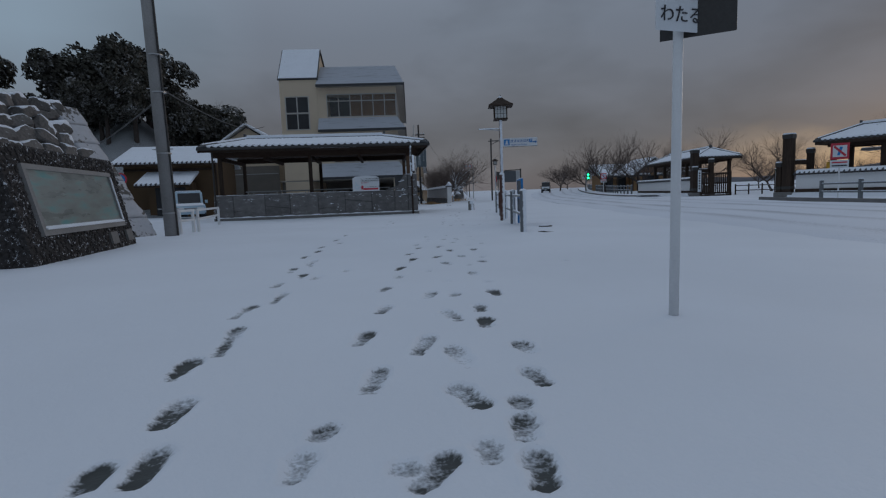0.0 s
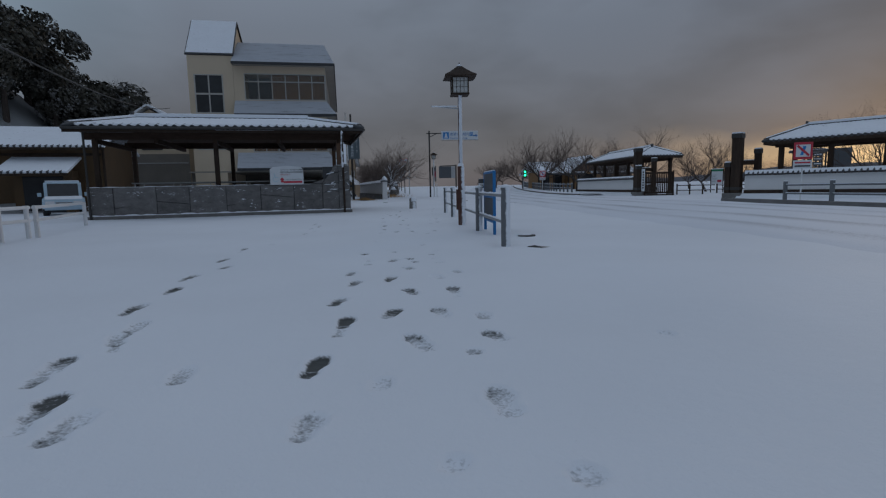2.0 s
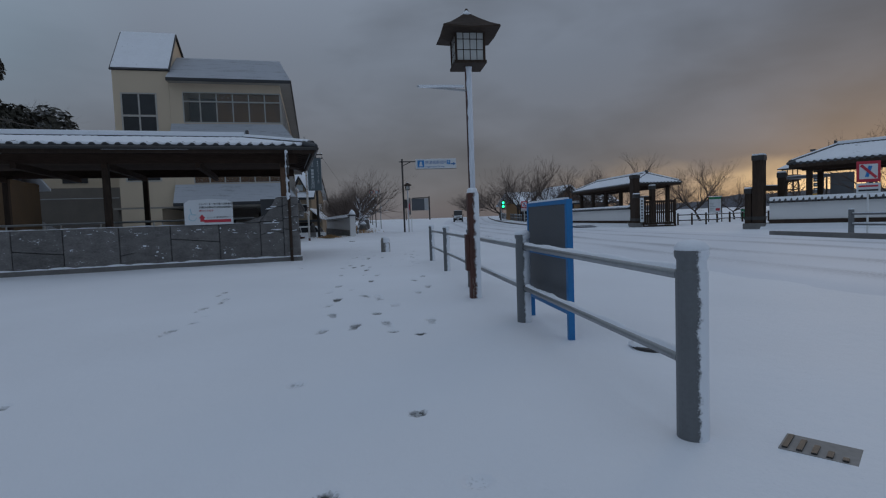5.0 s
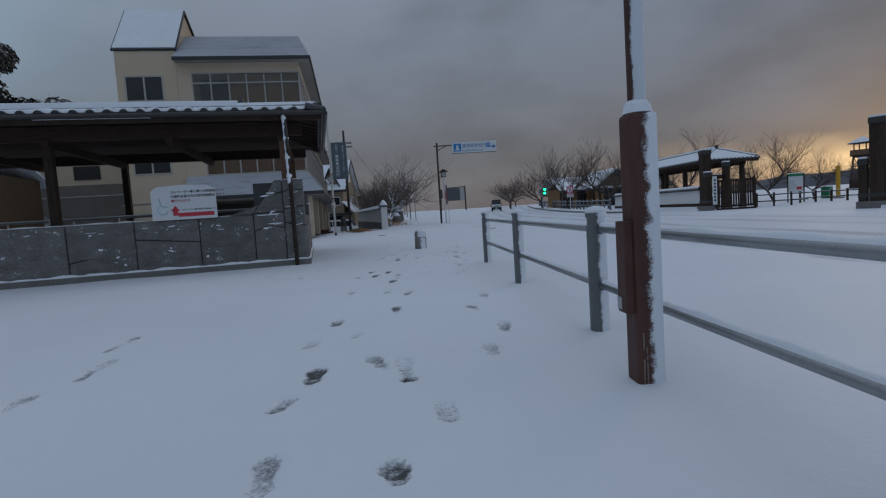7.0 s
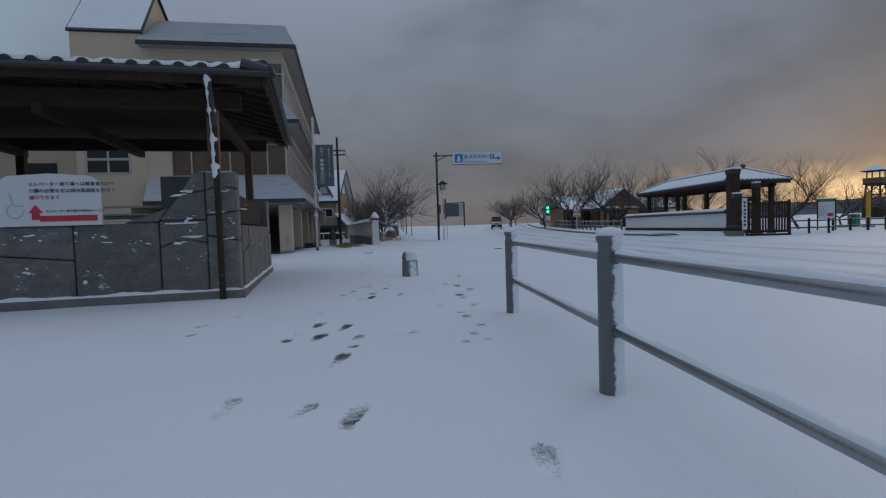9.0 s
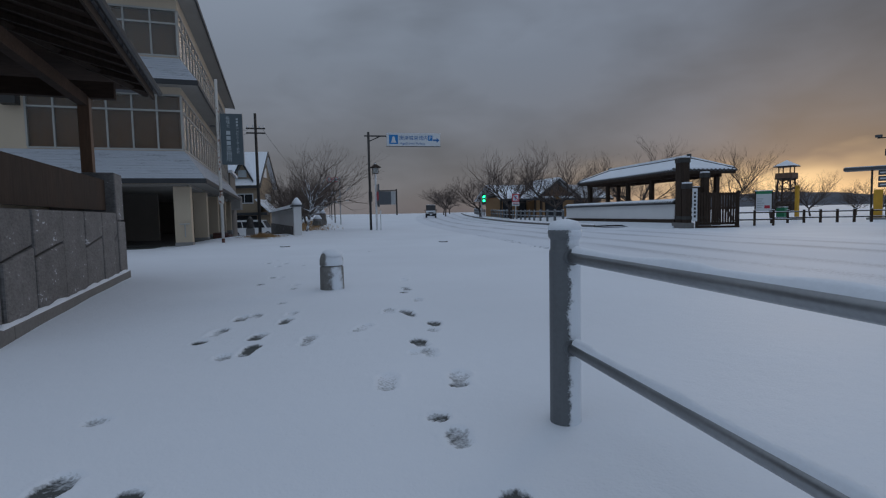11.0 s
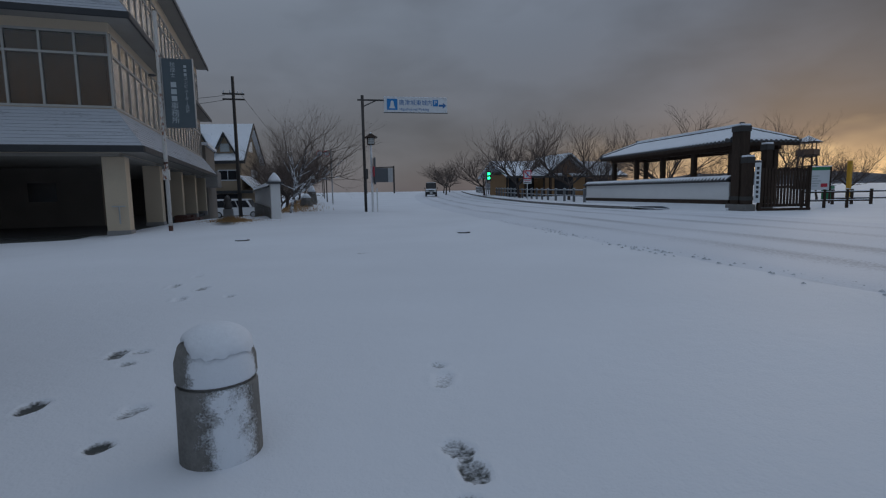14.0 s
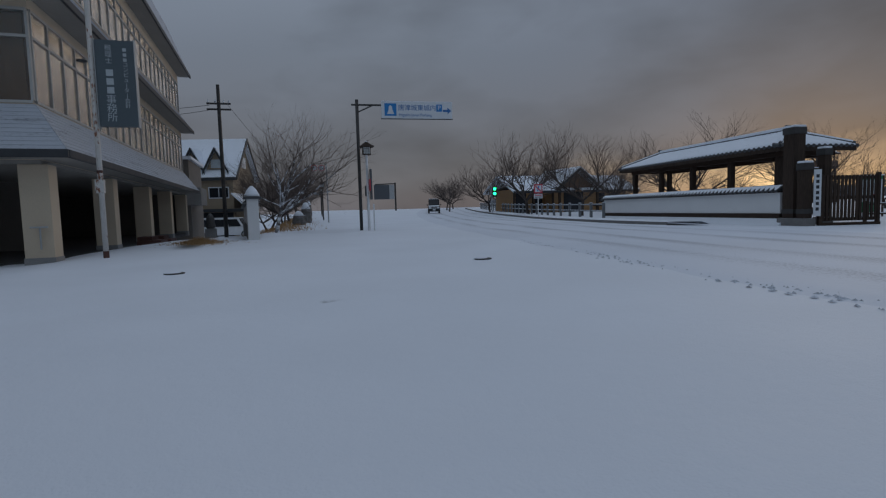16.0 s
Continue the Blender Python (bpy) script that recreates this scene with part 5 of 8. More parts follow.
# solid near-black block: the shade of the unlit rooms is its colour
part("core", box(OL, -1.6, 1.6, OD - 0.1, 3.55, 8.7), M["fascia"], OF, "dark block standing in for unlit rooms behind the curtains")


def window_band(p, a, b, z0, z1, zt, n, face, seed):
    """A run of n windows, each with a pane below and a light above; face: 'f' along x at y = 0, 's' along y at x = 0."""
    r = random.Random(seed)
    nm = part("window_frame", bmesh.new(), M["window_frame"], p)
    fr = bmesh.new()

    def bx(u0, u1, w0, w1, c0, c1, bm=None):
        return box(u0, u1, w0, w1, c0, c1, bm) if face == "f" else box(-w1, -w0, u0, u1, c0, c1, bm)
    for zz in (z0, zt - 0.03, z1 - 0.06):
        bx(a, b, -0.025, 0.07, zz, zz + 0.06, fr)
    for i in range(n + 1):
        u = a + (b - a) * i / n
        bx(u - 0.028, u + 0.028, -0.02, 0.065, z0 + 0.061, z1 - 0.061, fr)
    fr.to_mesh(nm.data)
    fr.free()
    for i in range(n):
        u0, u1 = a + (b - a) * i / n + 0.03, a + (b - a) * (i + 1) / n - 0.03
        for lo, hi in ((z0 + 0.062, zt - 0.032), (zt + 0.032, z1 - 0.062)):
            part("pane", bx(u0, u1, 0.02, 0.026, lo, hi), M["glass"], nm).visible_shadow = False
        if r.random() < (0.93 if face == "f" else 0.7):
            part("curtain", bx(u0 - 0.02, u1 + 0.02, 0.16, 0.20, z0 + 0.06, z1 - 0.06), M["curtain_brown"], nm)
    return nm


window_band(OF, -4.85, -0.03, 3.58, 5.62, 5.02, 6, "f", 1)
window_band(OF, -5.18, -0.03, 6.97, 8.68, 8.16, 6, "f", 2)
window_band(OF, 0.10, OD - 0.2, 3.58, 5.62, 5.02, 22, "s", 3)
window_band(OF, 0.10, OD - 0.2, 6.97, 8.68, 8.16, 22, "s", 4)


def skirt(zw, ze, ov, x0, mat_snow, name):
    """A skirt roof along the front and the long side: sloping shingles, dark fascia, flat soffit."""
    a = [(x0, 0, zw), (0, 0, zw), (0, OD, zw)]
    e = [(x0, -ov, ze), (ov, -ov, ze), (ov, OD + 0.2, ze)]
    f = part(name, slab([e[0], e[1], a[1], a[0]], 0.08), M["roof_tile"], OF, "dark shingled skirt roof")
    s = part(name, slab([e[1], e[2], a[2], a[1]], 0.08), M["roof_tile"], OF, "dark shingled skirt roof")
    # overlapping shingle courses, dusted with snow
    run = Vector((0, ov, zw - ze)).length
    n = max(5, int(run / 0.11))
    nf = Vector((0, -(zw - ze), ov)).normalized()
    ns = Vector(((zw - ze), 0, ov)).normalized()
    for i in range(n):
        t0, t1 = i / n, (i + 1.12) / n
        lo, hi = 1 - t0, max(0.0, 1 - t1)
        pf = [Vector((x0, -ov * lo, ze + (zw - ze) * (1 - lo))), Vector((ov * lo, -ov * lo, ze + (zw - ze) * (1 - lo))), Vector((ov * hi, -ov * hi, ze + (zw - ze) * (1 - hi))), Vector((x0, -ov * hi, ze + (zw - ze) * (1 - hi)))]
        part("shingle_course", slab([pf[0] + nf * 0.022, pf[1] + nf * 0.022, pf[2] + nf * 0.010, pf[3] + nf * 0.010], 0.012), mat_snow, f)
        ps = [Vector((ov * lo, -ov * lo, ze + (zw - ze) * (1 - lo))), Vector((ov * lo, OD + 0.2, ze + (zw - ze) * (1 - lo))), Vector((ov * hi, OD + 0.2, ze + (zw - ze) * (1 - hi))), Vector((ov * hi, -ov * hi, ze + (zw - ze) * (1 - hi)))]
        part("shingle_course", slab([ps[0] + ns * 0.022, ps[1] + ns * 0.022, ps[2] + ns * 0.010, ps[3] + ns * 0.010], 0.012), mat_snow, s)
    part("fascia", box(x0, ov + 0.04, -ov - 0.05, -ov + 0.02, ze - 0.16, ze + 0.02, bev=0.02), M["fascia"], OF)
    part("fascia", box(ov - 0.02, ov + 0.05, -ov + 0.022, OD + 0.25, ze - 0.16, ze + 0.02, bev=0.02), M["fascia"], OF)
    part("soffit", box(x0, ov - 0.03, -ov + 0.03, 0.0, ze - 0.12, ze - 0.08), M["soffit"], OF)
    part("soffit", box(0.002, ov - 0.03, 0.004, OD + 0.2, ze - 0.12, ze - 0.08), M["soffit"], OF)


skirt(3.55, 2.48, 0.76, OL, M["shingle_snow"], "skirt_roof")
skirt(6.92, 6.00, 0.64, OL, M["shingle_snow"], "skirt_roof")
# top roof: steep snowy slopes with a flat crown
e0, e1, zt_, ze_ = 0.62, 0.62, 11.2, 9.27
part("roof_front", slab([(OL, -e0, ze_), (e1, -e0, ze_), (-0.05, 2.3, zt_), (OL, 2.3, zt_)], 0.1), M["shingle_snow"], OF, "dark shingled roof slope dusted with snow")
part("roof_side", slab([(e1, -e0, ze_), (e1, OD + 0.4, ze_), (-0.05, OD - 2, zt_), (-0.05, 2.3, zt_)], 0.1), M["shingle_snow"], OF, "dark shingled roof slope dusted with snow")
part("roof_crown", box(OL, -0.06, 2.31, OD - 2, zt_ - 0.1, zt_ - 0.02), M["roof_tile"], OF)
for i in range(20):
    t0 = i / 20
    yy = -e0 + (2.3 + e0) * t0
    zz = ze_ + (zt_ - ze_) * t0
    xr = e1 + (-0.05 - e1) * t0
    part("shingle_course", slab([(OL, yy, zz + 0.03), (xr, yy, zz + 0.03), (xr - 0.03, yy + 0.15, zz + 0.112), (OL, yy + 0.15, zz + 0.112)], 0.012), M["shingle_snow"], OF)
part("fascia", box(OL, e1 + 0.04, -e0 - 0.05, -e0 + 0.02, ze_ - 0.16, ze_ + 0.02, bev=0.02), M["fascia"], OF)
part("fascia", box(e1 - 0.02, e1 + 0.05, -e0 + 0.022, OD + 0.4, ze_ - 0.16, ze_ + 0.02, bev=0.02), M["fascia"], OF)
part("soffit", box(OL, e1 - 0.03, -e0 + 0.03, 0.0, ze_ - 0.12, ze_ - 0.06), M["soffit"], OF)
part("soffit", box(0.002, e1 - 0.03, 0.004, OD + 0.3, ze_ - 0.12, ze_ - 0.06), M["soffit"], OF)
# garage: piers, ceiling, back wall; the walls' dark colour stands in for deep shade
for i, yy in enumerate((0.05, 5.0, 10.0, 14.6, 19.3)):
    part("pier", box(-0.46, 0.12, yy, yy + 0.50, -0.1, 2.255, bev=0.02), M["plaster_cream"], OF)
    part("pier_base", box(-0.475, 0.135, yy - 0.015, yy + 0.515, -0.12, 0.16, bev=0.01), M["concrete"], OF)
part("tap_pipe", tube((-0.10, -0.04, 0.35), (-0.10, -0.04, 0.85), 0.02, n=8), M["galvanised"], OF)
part("tap_pipe", tube((-0.28, -0.05, 0.85), (0.06, -0.05, 0.85), 0.02, n=8), M["galvanised"], OF)
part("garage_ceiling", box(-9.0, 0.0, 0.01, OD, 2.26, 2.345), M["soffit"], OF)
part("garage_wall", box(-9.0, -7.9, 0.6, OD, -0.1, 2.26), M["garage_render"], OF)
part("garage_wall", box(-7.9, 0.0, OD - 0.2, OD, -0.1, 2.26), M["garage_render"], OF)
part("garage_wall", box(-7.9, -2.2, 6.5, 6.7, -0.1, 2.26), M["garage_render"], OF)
part("garage_floor", box(-9.0, 0.0, 0.6, OD, -0.12, 0.03), M["asphalt"], OF)
part("dark_window", box(-4.6, -3.7, 6.46, 6.5, 1.0, 1.7), M["dark_pane"], OF)
# stair tower with a gabled roof
TX0, TX1, TD, TA, TE, TR = -8.62, -5.86, 7.4, 2.15, 9.87, 12.5
part("tower_wall", extrude_yz([(0, 2.35), (TD, 2.35), (TD, TE), (TA, TR - 0.15), (0, TE)], TX0, TX1), M["plaster_cream"], OF, "cream rendered stair tower")
part("tower_wall", box(TX0, TX1 - 0.75, 0, TD, -0.1, 2.255), M["plaster_cream"], OF)
part("tower_roof", slab([(TX0 - 0.10, -0.10, TE - 0.06), (TX1 + 0.10, -0.10, TE - 0.06), (TX1 + 0.10, TA, TR), (TX0 - 0.10, TA, TR)], 0.09), M["fascia"], OF)
part("tower_roof", slab([(TX1 + 0.10, TD + 0.1, TE - 0.06), (TX0 - 0.10, TD + 0.1, TE - 0.06), (TX0 - 0.10, TA, TR), (TX1 + 0.10, TA, TR)], 0.09), M["fascia"], OF)
part("tower_snow", slab([(TX0 - 0.04, -0.05, TE + 0.05), (TX1 + 0.04, -0.05, TE + 0.05), (TX1 + 0.04, TA, TR + 0.05), (TX0 - 0.04, TA, TR + 0.05)], 0.045), M["roof_snow"], OF)
for z0, z1, cols in ((6.10, 8.57, 2), (3.75, 5.0, 2)):
    wf = part("window_frame", bmesh.new(), M["window_frame"], OF)
    fb = bmesh.new()
    for zz in ((z0, z0 + 0.06), ((z0 + z1) / 2 - 0.05, (z0 + z1) / 2 + 0.05), (z1 - 0.06, z1)):
        box(-8.28, -6.50, -0.03, 0.06, zz[0], zz[1], fb)
    for xx in (-8.28, -7.43, -6.58):
        box(xx, xx + 0.08, -0.025, 0.055, z0 + 0.061, z1 - 0.061, fb)
    fb.to_mesh(wf.data)
    fb.free()
    for xx in (-8.20, -7.35):
        for a_, b_ in ((z0 + 0.07, (z0 + z1) / 2 - 0.06), ((z0 + z1) / 2 + 0.06, z1 - 0.07)):
            part("pane", box(xx, xx + 0.77, -0.008, -0.004, a_, b_), M["dark_pane"], wf)
part("air_conditioner", box(-5.45, -4.95, -0.42, -0.02, 5.0, 5.35, bev=0.02), M["dark_metal"], OF)

# roadside pole with the office's sign box
sp = thing("sign_pole", -0.20, 38.2, -0.1, 0, "rust-flaked white pole carrying a slate-blue office sign box", "sign pole")
part("pole", tube((0, 0, -0.1), (0, 0, 6.15), 0.055, n=14), M["rusty_white"], sp, smooth=True)
sb = part("sign_box", box(0.10, 0.86, -0.07, 0.09, 3.02, 4.90, bev=0.015), M["sign_slate"], sp, "slate-blue vertical sign box")
part("sign_rim", box(0.08, 0.095, -0.075, 0.095, 3.0, 4.92), M["galvanised"], sp)
part("sign_rim", box(0.865, 0.88, -0.075, 0.095, 3.0, 4.92), M["galvanised"], sp)
for z_ in (3.2, 4.7):
    part("bracket", tube((0.0, 0.01, z_), (0.14, 0.01, z_), 0.02, n=8), M["rusty_white"], sp)
for i_, ch in enumerate("税理士"):
    lettering(ch, 0.14, M["letter_pale"], sb, pose(0.36, -0.074, 4.72 - i_ * 0.14, 90, 0, 0), 'CENTER')
for i_ in range(3):
    part("name_bar", box(0.29, 0.43, -0.076, -0.070, 3.74 + i_ * 0.19, 3.88 + i_ * 0.19), M["letter_pale"], sb)
for i_, ch in enumerate("事務所"):
    lettering(ch, 0.21, M["letter_pale"], sb, pose(0.36, -0.074, 3.60 - i_ * 0.195, 90, 0, 0), 'CENTER')
for i_ in range(3):
    part("name_bar", box(0.645, 0.715, -0.076, -0.070, 4.44 + i_ * 0.11, 4.51 + i_ * 0.11), M["letter_pale"], sb)
for i_, ch in enumerate("コンピュ|タ|会計"):
    lettering(ch, 0.115, M["letter_pale"], sb, pose(0.68, -0.074, 4.37 - i_ * 0.112, 90, 0, 0), 'CENTER')
part("meter_box", box(-0.09, 0.09, -0.10, 0.0, 1.55, 1.85, bev=0.01), M["rusty_white"], sp)
for z0_, z1_ in ((0.0, 0.25), (2.0, 2.06)):
    part("band", lathe([(0.06, z0_), (0.06, z1_)], 14), M["rust_brown"], sp)
ob_ = part("bracket_ring", lathe([(0.09, 4.42), (0.11, 4.44), (0.09, 4.46)], 14, x=-0.18), M["dark_metal"], sp)

# ---- walled pavilions and gates across the road ----


def plaster_wall(x, y, yaw, L, s, label, base=0.25):
    """A white garden wall with tile coping; s: the side (+1 or -1 of its own y) that faces away from the road."""
    w = thing("plaster_wall", x, y, ground_z(x, y), yaw, label, "garden wall", "white garden walls")
    part("bank", extrude_yz([(-0.9, -0.3), (0.3, -0.3), (0.3, base), (-0.2, base)] if s > 0 else [(-0.3, -0.3), (0.9, -0.3), (0.2, base), (-0.3, base)], -0.3, L + 0.2), M["snow_cap"], w, "snow banked against the wall")
    part("plinth", box(0, L, -0.19, 0.19, base - 0.1, base + 0.20, bev=0.015), M["dark_wood"], w, "dark timber plinth")
    part("plaster", box(0.02, L - 0.02, -0.14, 0.14, base + 0.2, base + 1.02), M["plaster_white"], w)
    part("coping_board", box(0, L, -0.20, 0.20, base + 1.02, base + 1.07), M["dark_wood"], w)
    part("coping", extrude_yz([(-0.32, base + 1.07), (0.32, base + 1.07), (0.06, base + 1.26), (-0.06, base + 1.26)], 0, L), M["roof_tile"], w)
    part("snow_cap", extrude_yz([(-0.27, base + 1.115), (-0.06, base + 1.275), (0.06, base + 1.275), (0.27, base + 1.115), (0.20, base + 1.22), (0.06, base + 1.32), (-0.06, base + 1.32), (-0.20, base + 1.22)], 0.02, L - 0.02), M["snow_cap"], w)
    me = mesh_of("coping_tile", tube((0, 0, 0), (0, 0.26, 0.17), 0.055, n=8), M["roof_tile"])
    n = int(L / 0.24)
    for i in range(n + 1):
        u = L * i / n
        piece("coping_tile", me, w, Matrix.Translation((u, -0.35, base + 1.06)))
        piece("coping_tile", me, w, Matrix.Translation((u, 0.35, base + 1.06)) @ pose(0, 0, 0, 0, 0, 180))
    return w


def pavilion(x, y, yaw, x0, x1, s, label, drop=0.0):
    p = thing("garden_pavilion", x, y, ground_z(x, y), yaw, label, "pavilion", "timber pavilions")
    if s < 0:
        p.matrix_basis = pose(x, y, ground_z(x, y), 0, 0, yaw + 180)
        x0, x1 = -x1, -x0
    W = 3.8
    hip_roof(p, x0, x1, 0.35, 0.35 + W, 3.20, 4.00, x0 + 1.7, x1 - 1.7, 0.35 + W / 2, sides="flr")
    for yy in (1.05, 3.45):
        for xx in np.linspace(x0 + 0.75, x1 - 0.75, 5 if yy < 2 else 2):
            part("post", box(xx - 0.12, xx + 0.12, yy - 0.12, yy + 0.12, 0.25, 2.83, bev=0.012), M["dark_wood"], p)
            part("post_base", lathe([(0.24, -0.3), (0.24, 0.2), (0.2, 0.27)], 14, x=xx, y=yy), M["plinth_stone"], p)
        part("plate_beam", box(x0 + 0.45, x1 - 0.45, yy - 0.1, yy + 0.1, 2.82, 3.08, bev=0.01), M["beam_wood"], p)
    for xx in np.linspace(x0 + 0.75, x1 - 0.75, 5):
        part("tie_beam", box(xx - 0.08, xx + 0.08, 1.0, 3.5, 2.85, 3.03, bev=0.01), M["beam_wood"], p)
    part("eave_board", box(x0 + 0.03, x1 - 0.03, 0.37, 0.40, 2.97, 3.16), M["dark_wood"], p)
    part("eave_board", box(x0 + 0.02, x0 + 0.05, 0.41, 0.32 + W, 2.97, 3.16), M["dark_wood"], p)
    part("eave_board", box(x1 - 0.05, x1 - 0.02, 0.41, 0.32 + W, 2.97, 3.16), M["dark_wood"], p)
    part("ceiling", box(x0 + 0.06, x1 - 0.06, 0.41, 0.3 + W, 3.10, 3.12), M["beam_wood"], p)
    for i in range(int((x1 - x0) / 0.5)):
        xx = x0 + 0.3 + i * 0.5
        part("rafter", box(xx - 0.03, xx + 0.03, 0.42, 1.2, 3.02, 3.095), M["dark_wood"], p)
    for xx in (x0 + 2.4, x1 - 3.4):
        part("bench", box(xx, xx + 1.4, 2.4, 2.9, 0.72, 0.82), M["dark_wood"], p)
        part("bench_foot", box(xx + 0.2, xx + 1.2, 2.5, 2.8, -0.2, 0.72), M["plinth_stone"], p)
    return p


def gate_post(x, y, yaw, h=3.75, w=0.50, name="gate_post", label="tall dark timber gate post with stone foot and snowy cap"):
    p = thing(name, x, y, ground_z(x, y), yaw, label, "gate post", "timber gate posts")
    part("foot", box(-w * 0.75, w * 0.75, -w * 0.75, w * 0.75, -0.3, 0.28, bev=0.04), M["plinth_stone"], p)
    part("shaft", box(-w / 2, w / 2, -w / 2, w / 2, 0.28, h - 0.22, bev=0.02), M["dark_wood"], p)
    part("cap", box(-w / 2 - 0.03, w / 2 + 0.03, -w / 2 - 0.03, w / 2 + 0.03, h - 0.30, h - 0.05, bev=0.02), M["dark_metal"], p)
    part("band", box(-w / 2 - 0.012, w / 2 + 0.012, -w / 2 - 0.012, w / 2 + 0.012, 0.45, 0.62), M["dark_metal"], p)
    part("snow_cap", box(-w / 2 - 0.01, w / 2 + 0.01, -w / 2 - 0.01, w / 2 + 0.01, h - 0.055, h + 0.03, bev=0.03), M["snow_cap"], p)
    return p


BX, BY, BYAW = 22.35, 40.6, 85.5
AX, AY, AYAW = 22.6, 29.7, -58.0
plaster_wall(BX + 0.05, BY + 0.45, BYAW, 14.0, -1, "long white plaster wall with snowy tile coping and dark plinth")
pavilion(BX + 0.2, BY + 0.3, BYAW, 0.9, 13.4, -1, "open timber pavilion with a wide hipped snowy tile roof")
plaster_wall(AX + 0.25, AY - 0.4, AYAW, 10.0, 1, "white plaster wall with snowy tile coping beside the timber gate")
pavilion(AX + 0.2, AY - 0.3, AYAW, 0.8, 11.6, 1, "open timber pavilion with a long hipped snowy tile roof")
gate_post(BX, BY, BYAW)
gate_post(AX, AY, AYAW)
gate_post(BX + 1.25, BY - 0.2, BYAW, 2.95, 0.32, label="slimmer dark timber gate post with a metal cap")
gate_post(AX + 1.25, AY - 0.10, AYAW, 2.85, 0.32, label="slimmer dark timber gate post with a metal cap")
gate_post(BX - 0.35, BY - 0.75, BYAW, 2.35, 0.34, label="short weathered timber gate post beside the gate leaf")
gate_post(AX - 0.28, AY + 0.38, AYAW, 2.10, 0.30, label="short weathered timber gate post beside the tall one")
for (x_, y_, yw) in ((BX + 0.62, BY - 0.1, -9), (AX + 0.62, AY - 0.05, -5)):
    cb = thing("gate_beam", x_, y_, ground_z(x_, y_) + 1.9, yw, "dark timber cross beam between two gate posts", "gate beam", "gate beams")
    part("beam", box(-0.75, 0.75, -0.07, 0.07, 0, 0.26, bev=0.01), M["dark_wood"], cb)
    part("snow_cap", box(-0.35, 0.35, -0.06, 0.06, 0.262, 0.30), M["snow_cap"], cb)

gl = thing("wooden_gate", 22.4, 39.55, ground_z(22.4, 39.5), -16, "closed dark wooden slatted gate leaf with bars across", "gate")
for i in range(15):
    part("slat", box(0.05 + i * 0.135, 0.14 + i * 0.135, -0.02, 0.02, 0.16, 1.82, bev=0.005), M["dark_wood"], gl)
for z_ in (0.22, 1.0, 1.72):
    part("rail", box(0.0, 2.1, 0.022, 0.07, z_ - 0.06, z_ + 0.06, bev=0.005), M["dark_wood"], gl)
for x_ in (-0.02, 2.08):
    part("stile", box(x_ - 0.05, x_ + 0.05, -0.05, 0.08, 0.0, 1.90, bev=0.008), M["dark_wood"], gl)
part("runner", box(-0.05, 2.15, -0.06, 0.06, 0.0, 0.10, bev=0.01), M["dark_wood"], gl)
vs_ = thing("name_plaque", 22.28, 39.62, ground_z(22.3, 39.6) + 0.35, -30, "pale upright plaque with dark writing on the gate", "plaque")
part("board", box(-0.12, 0.12, -0.09, -0.06, 0.0, 1.70, bev=0.006), M["sign_white"], vs_)
for i in range(7):
    part("writing_bar", box(-0.05, 0.05, -0.096, -0.090, 0.2 + i * 0.2, 0.32 + i * 0.2), M["letter_dark"], vs_)


def low_fence(name, pts, h, label, rails=(0.75, 0.4), mat="post_grey", gap=2.0, w=0.06, group="", off=0.0):
    """Posts with rails along a polyline; each bay is a thing of its own."""
    for a, b in zip(pts, pts[1:]):
        a, b = Vector((*a, 0)), Vector((*b, 0))
        n = max(1, round((b - a).length / gap))
        yaw = math.degrees(math.atan2((b - a).y, (b - a).x))
        for i in range(n):
            q, q2 = a.lerp(b, i / n), a.lerp(b, (i + 1) / n)
            L = (q2 - q).length
            z0, z1 = ground_z(q.x, q.y) + off, ground_z(q2.x, q2.y) + off
            f = thing(name, q.x, q.y, z0, yaw, label, "fence", group)
            part("post", box(-w, w, -w, w, -0.15, h, bev=0.012), M[mat], f)
            part("snow_cap", box(-w * 0.95, w * 0.95, -w * 0.95, w * 0.95, h, h + 0.03), M["snow_cap"], f)
            for z in rails:
                rl = part("rail", tube((w * 0.9, 0, z * h), (L - w * 0.9, 0, z * h + z1 - z0), 0.033, n=8), M[mat], f)
                part("snow_strip", slab([(w, -0.025, z * h + 0.05), (L - w, -0.025, z * h + 0.05 + z1 - z0), (L - w, 0.025, z * h + 0.05 + z1 - z0), (w, 0.025, z * h + 0.05)], 0.022), M["snow_cap"], rl)


farline = [(road_far(y_) + 2.0, y_) for y_ in (52.5, 60.0, 68.0, 78.0, 92.0, 106.0)]
low_fence("pavement_fence", farline, 0.92, "grey post and rail fence along the far pavement, topped with snow", (0.88, 0.45), gap=1.75, w=0.075, group="far pavement fence", off=0.17)
low_fence("pavement_fence", [(18.3, 21.2), (17.9, 18.6), (17.7, 12.0)], 0.85, "grey post and rail fence before the plaster wall, topped with snow", (0.82, 0.42), gap=2.1, group="near gate fence")
low_fence("park_fence", [(25.5, 40.2), (28.0, 39.0)], 0.85, "low dark wooden fence inside the park gate", (0.85, 0.4), "dark_wood", 1.1, 0.05, "park fence")
low_fence("park_fence", [(31.0, 43.0), (36.5, 40.0)], 0.8, "low dark wooden fence inside the park gate", (0.85, 0.4), "dark_wood", 0.9, 0.06, "park fence")
low_fence("park_fence", [(27.0, 52.0), (36.0, 66.0)], 0.8, "low dark wooden fence inside the park gate", (0.85, 0.4), "dark_wood", 2.2, 0.06, "park fence")

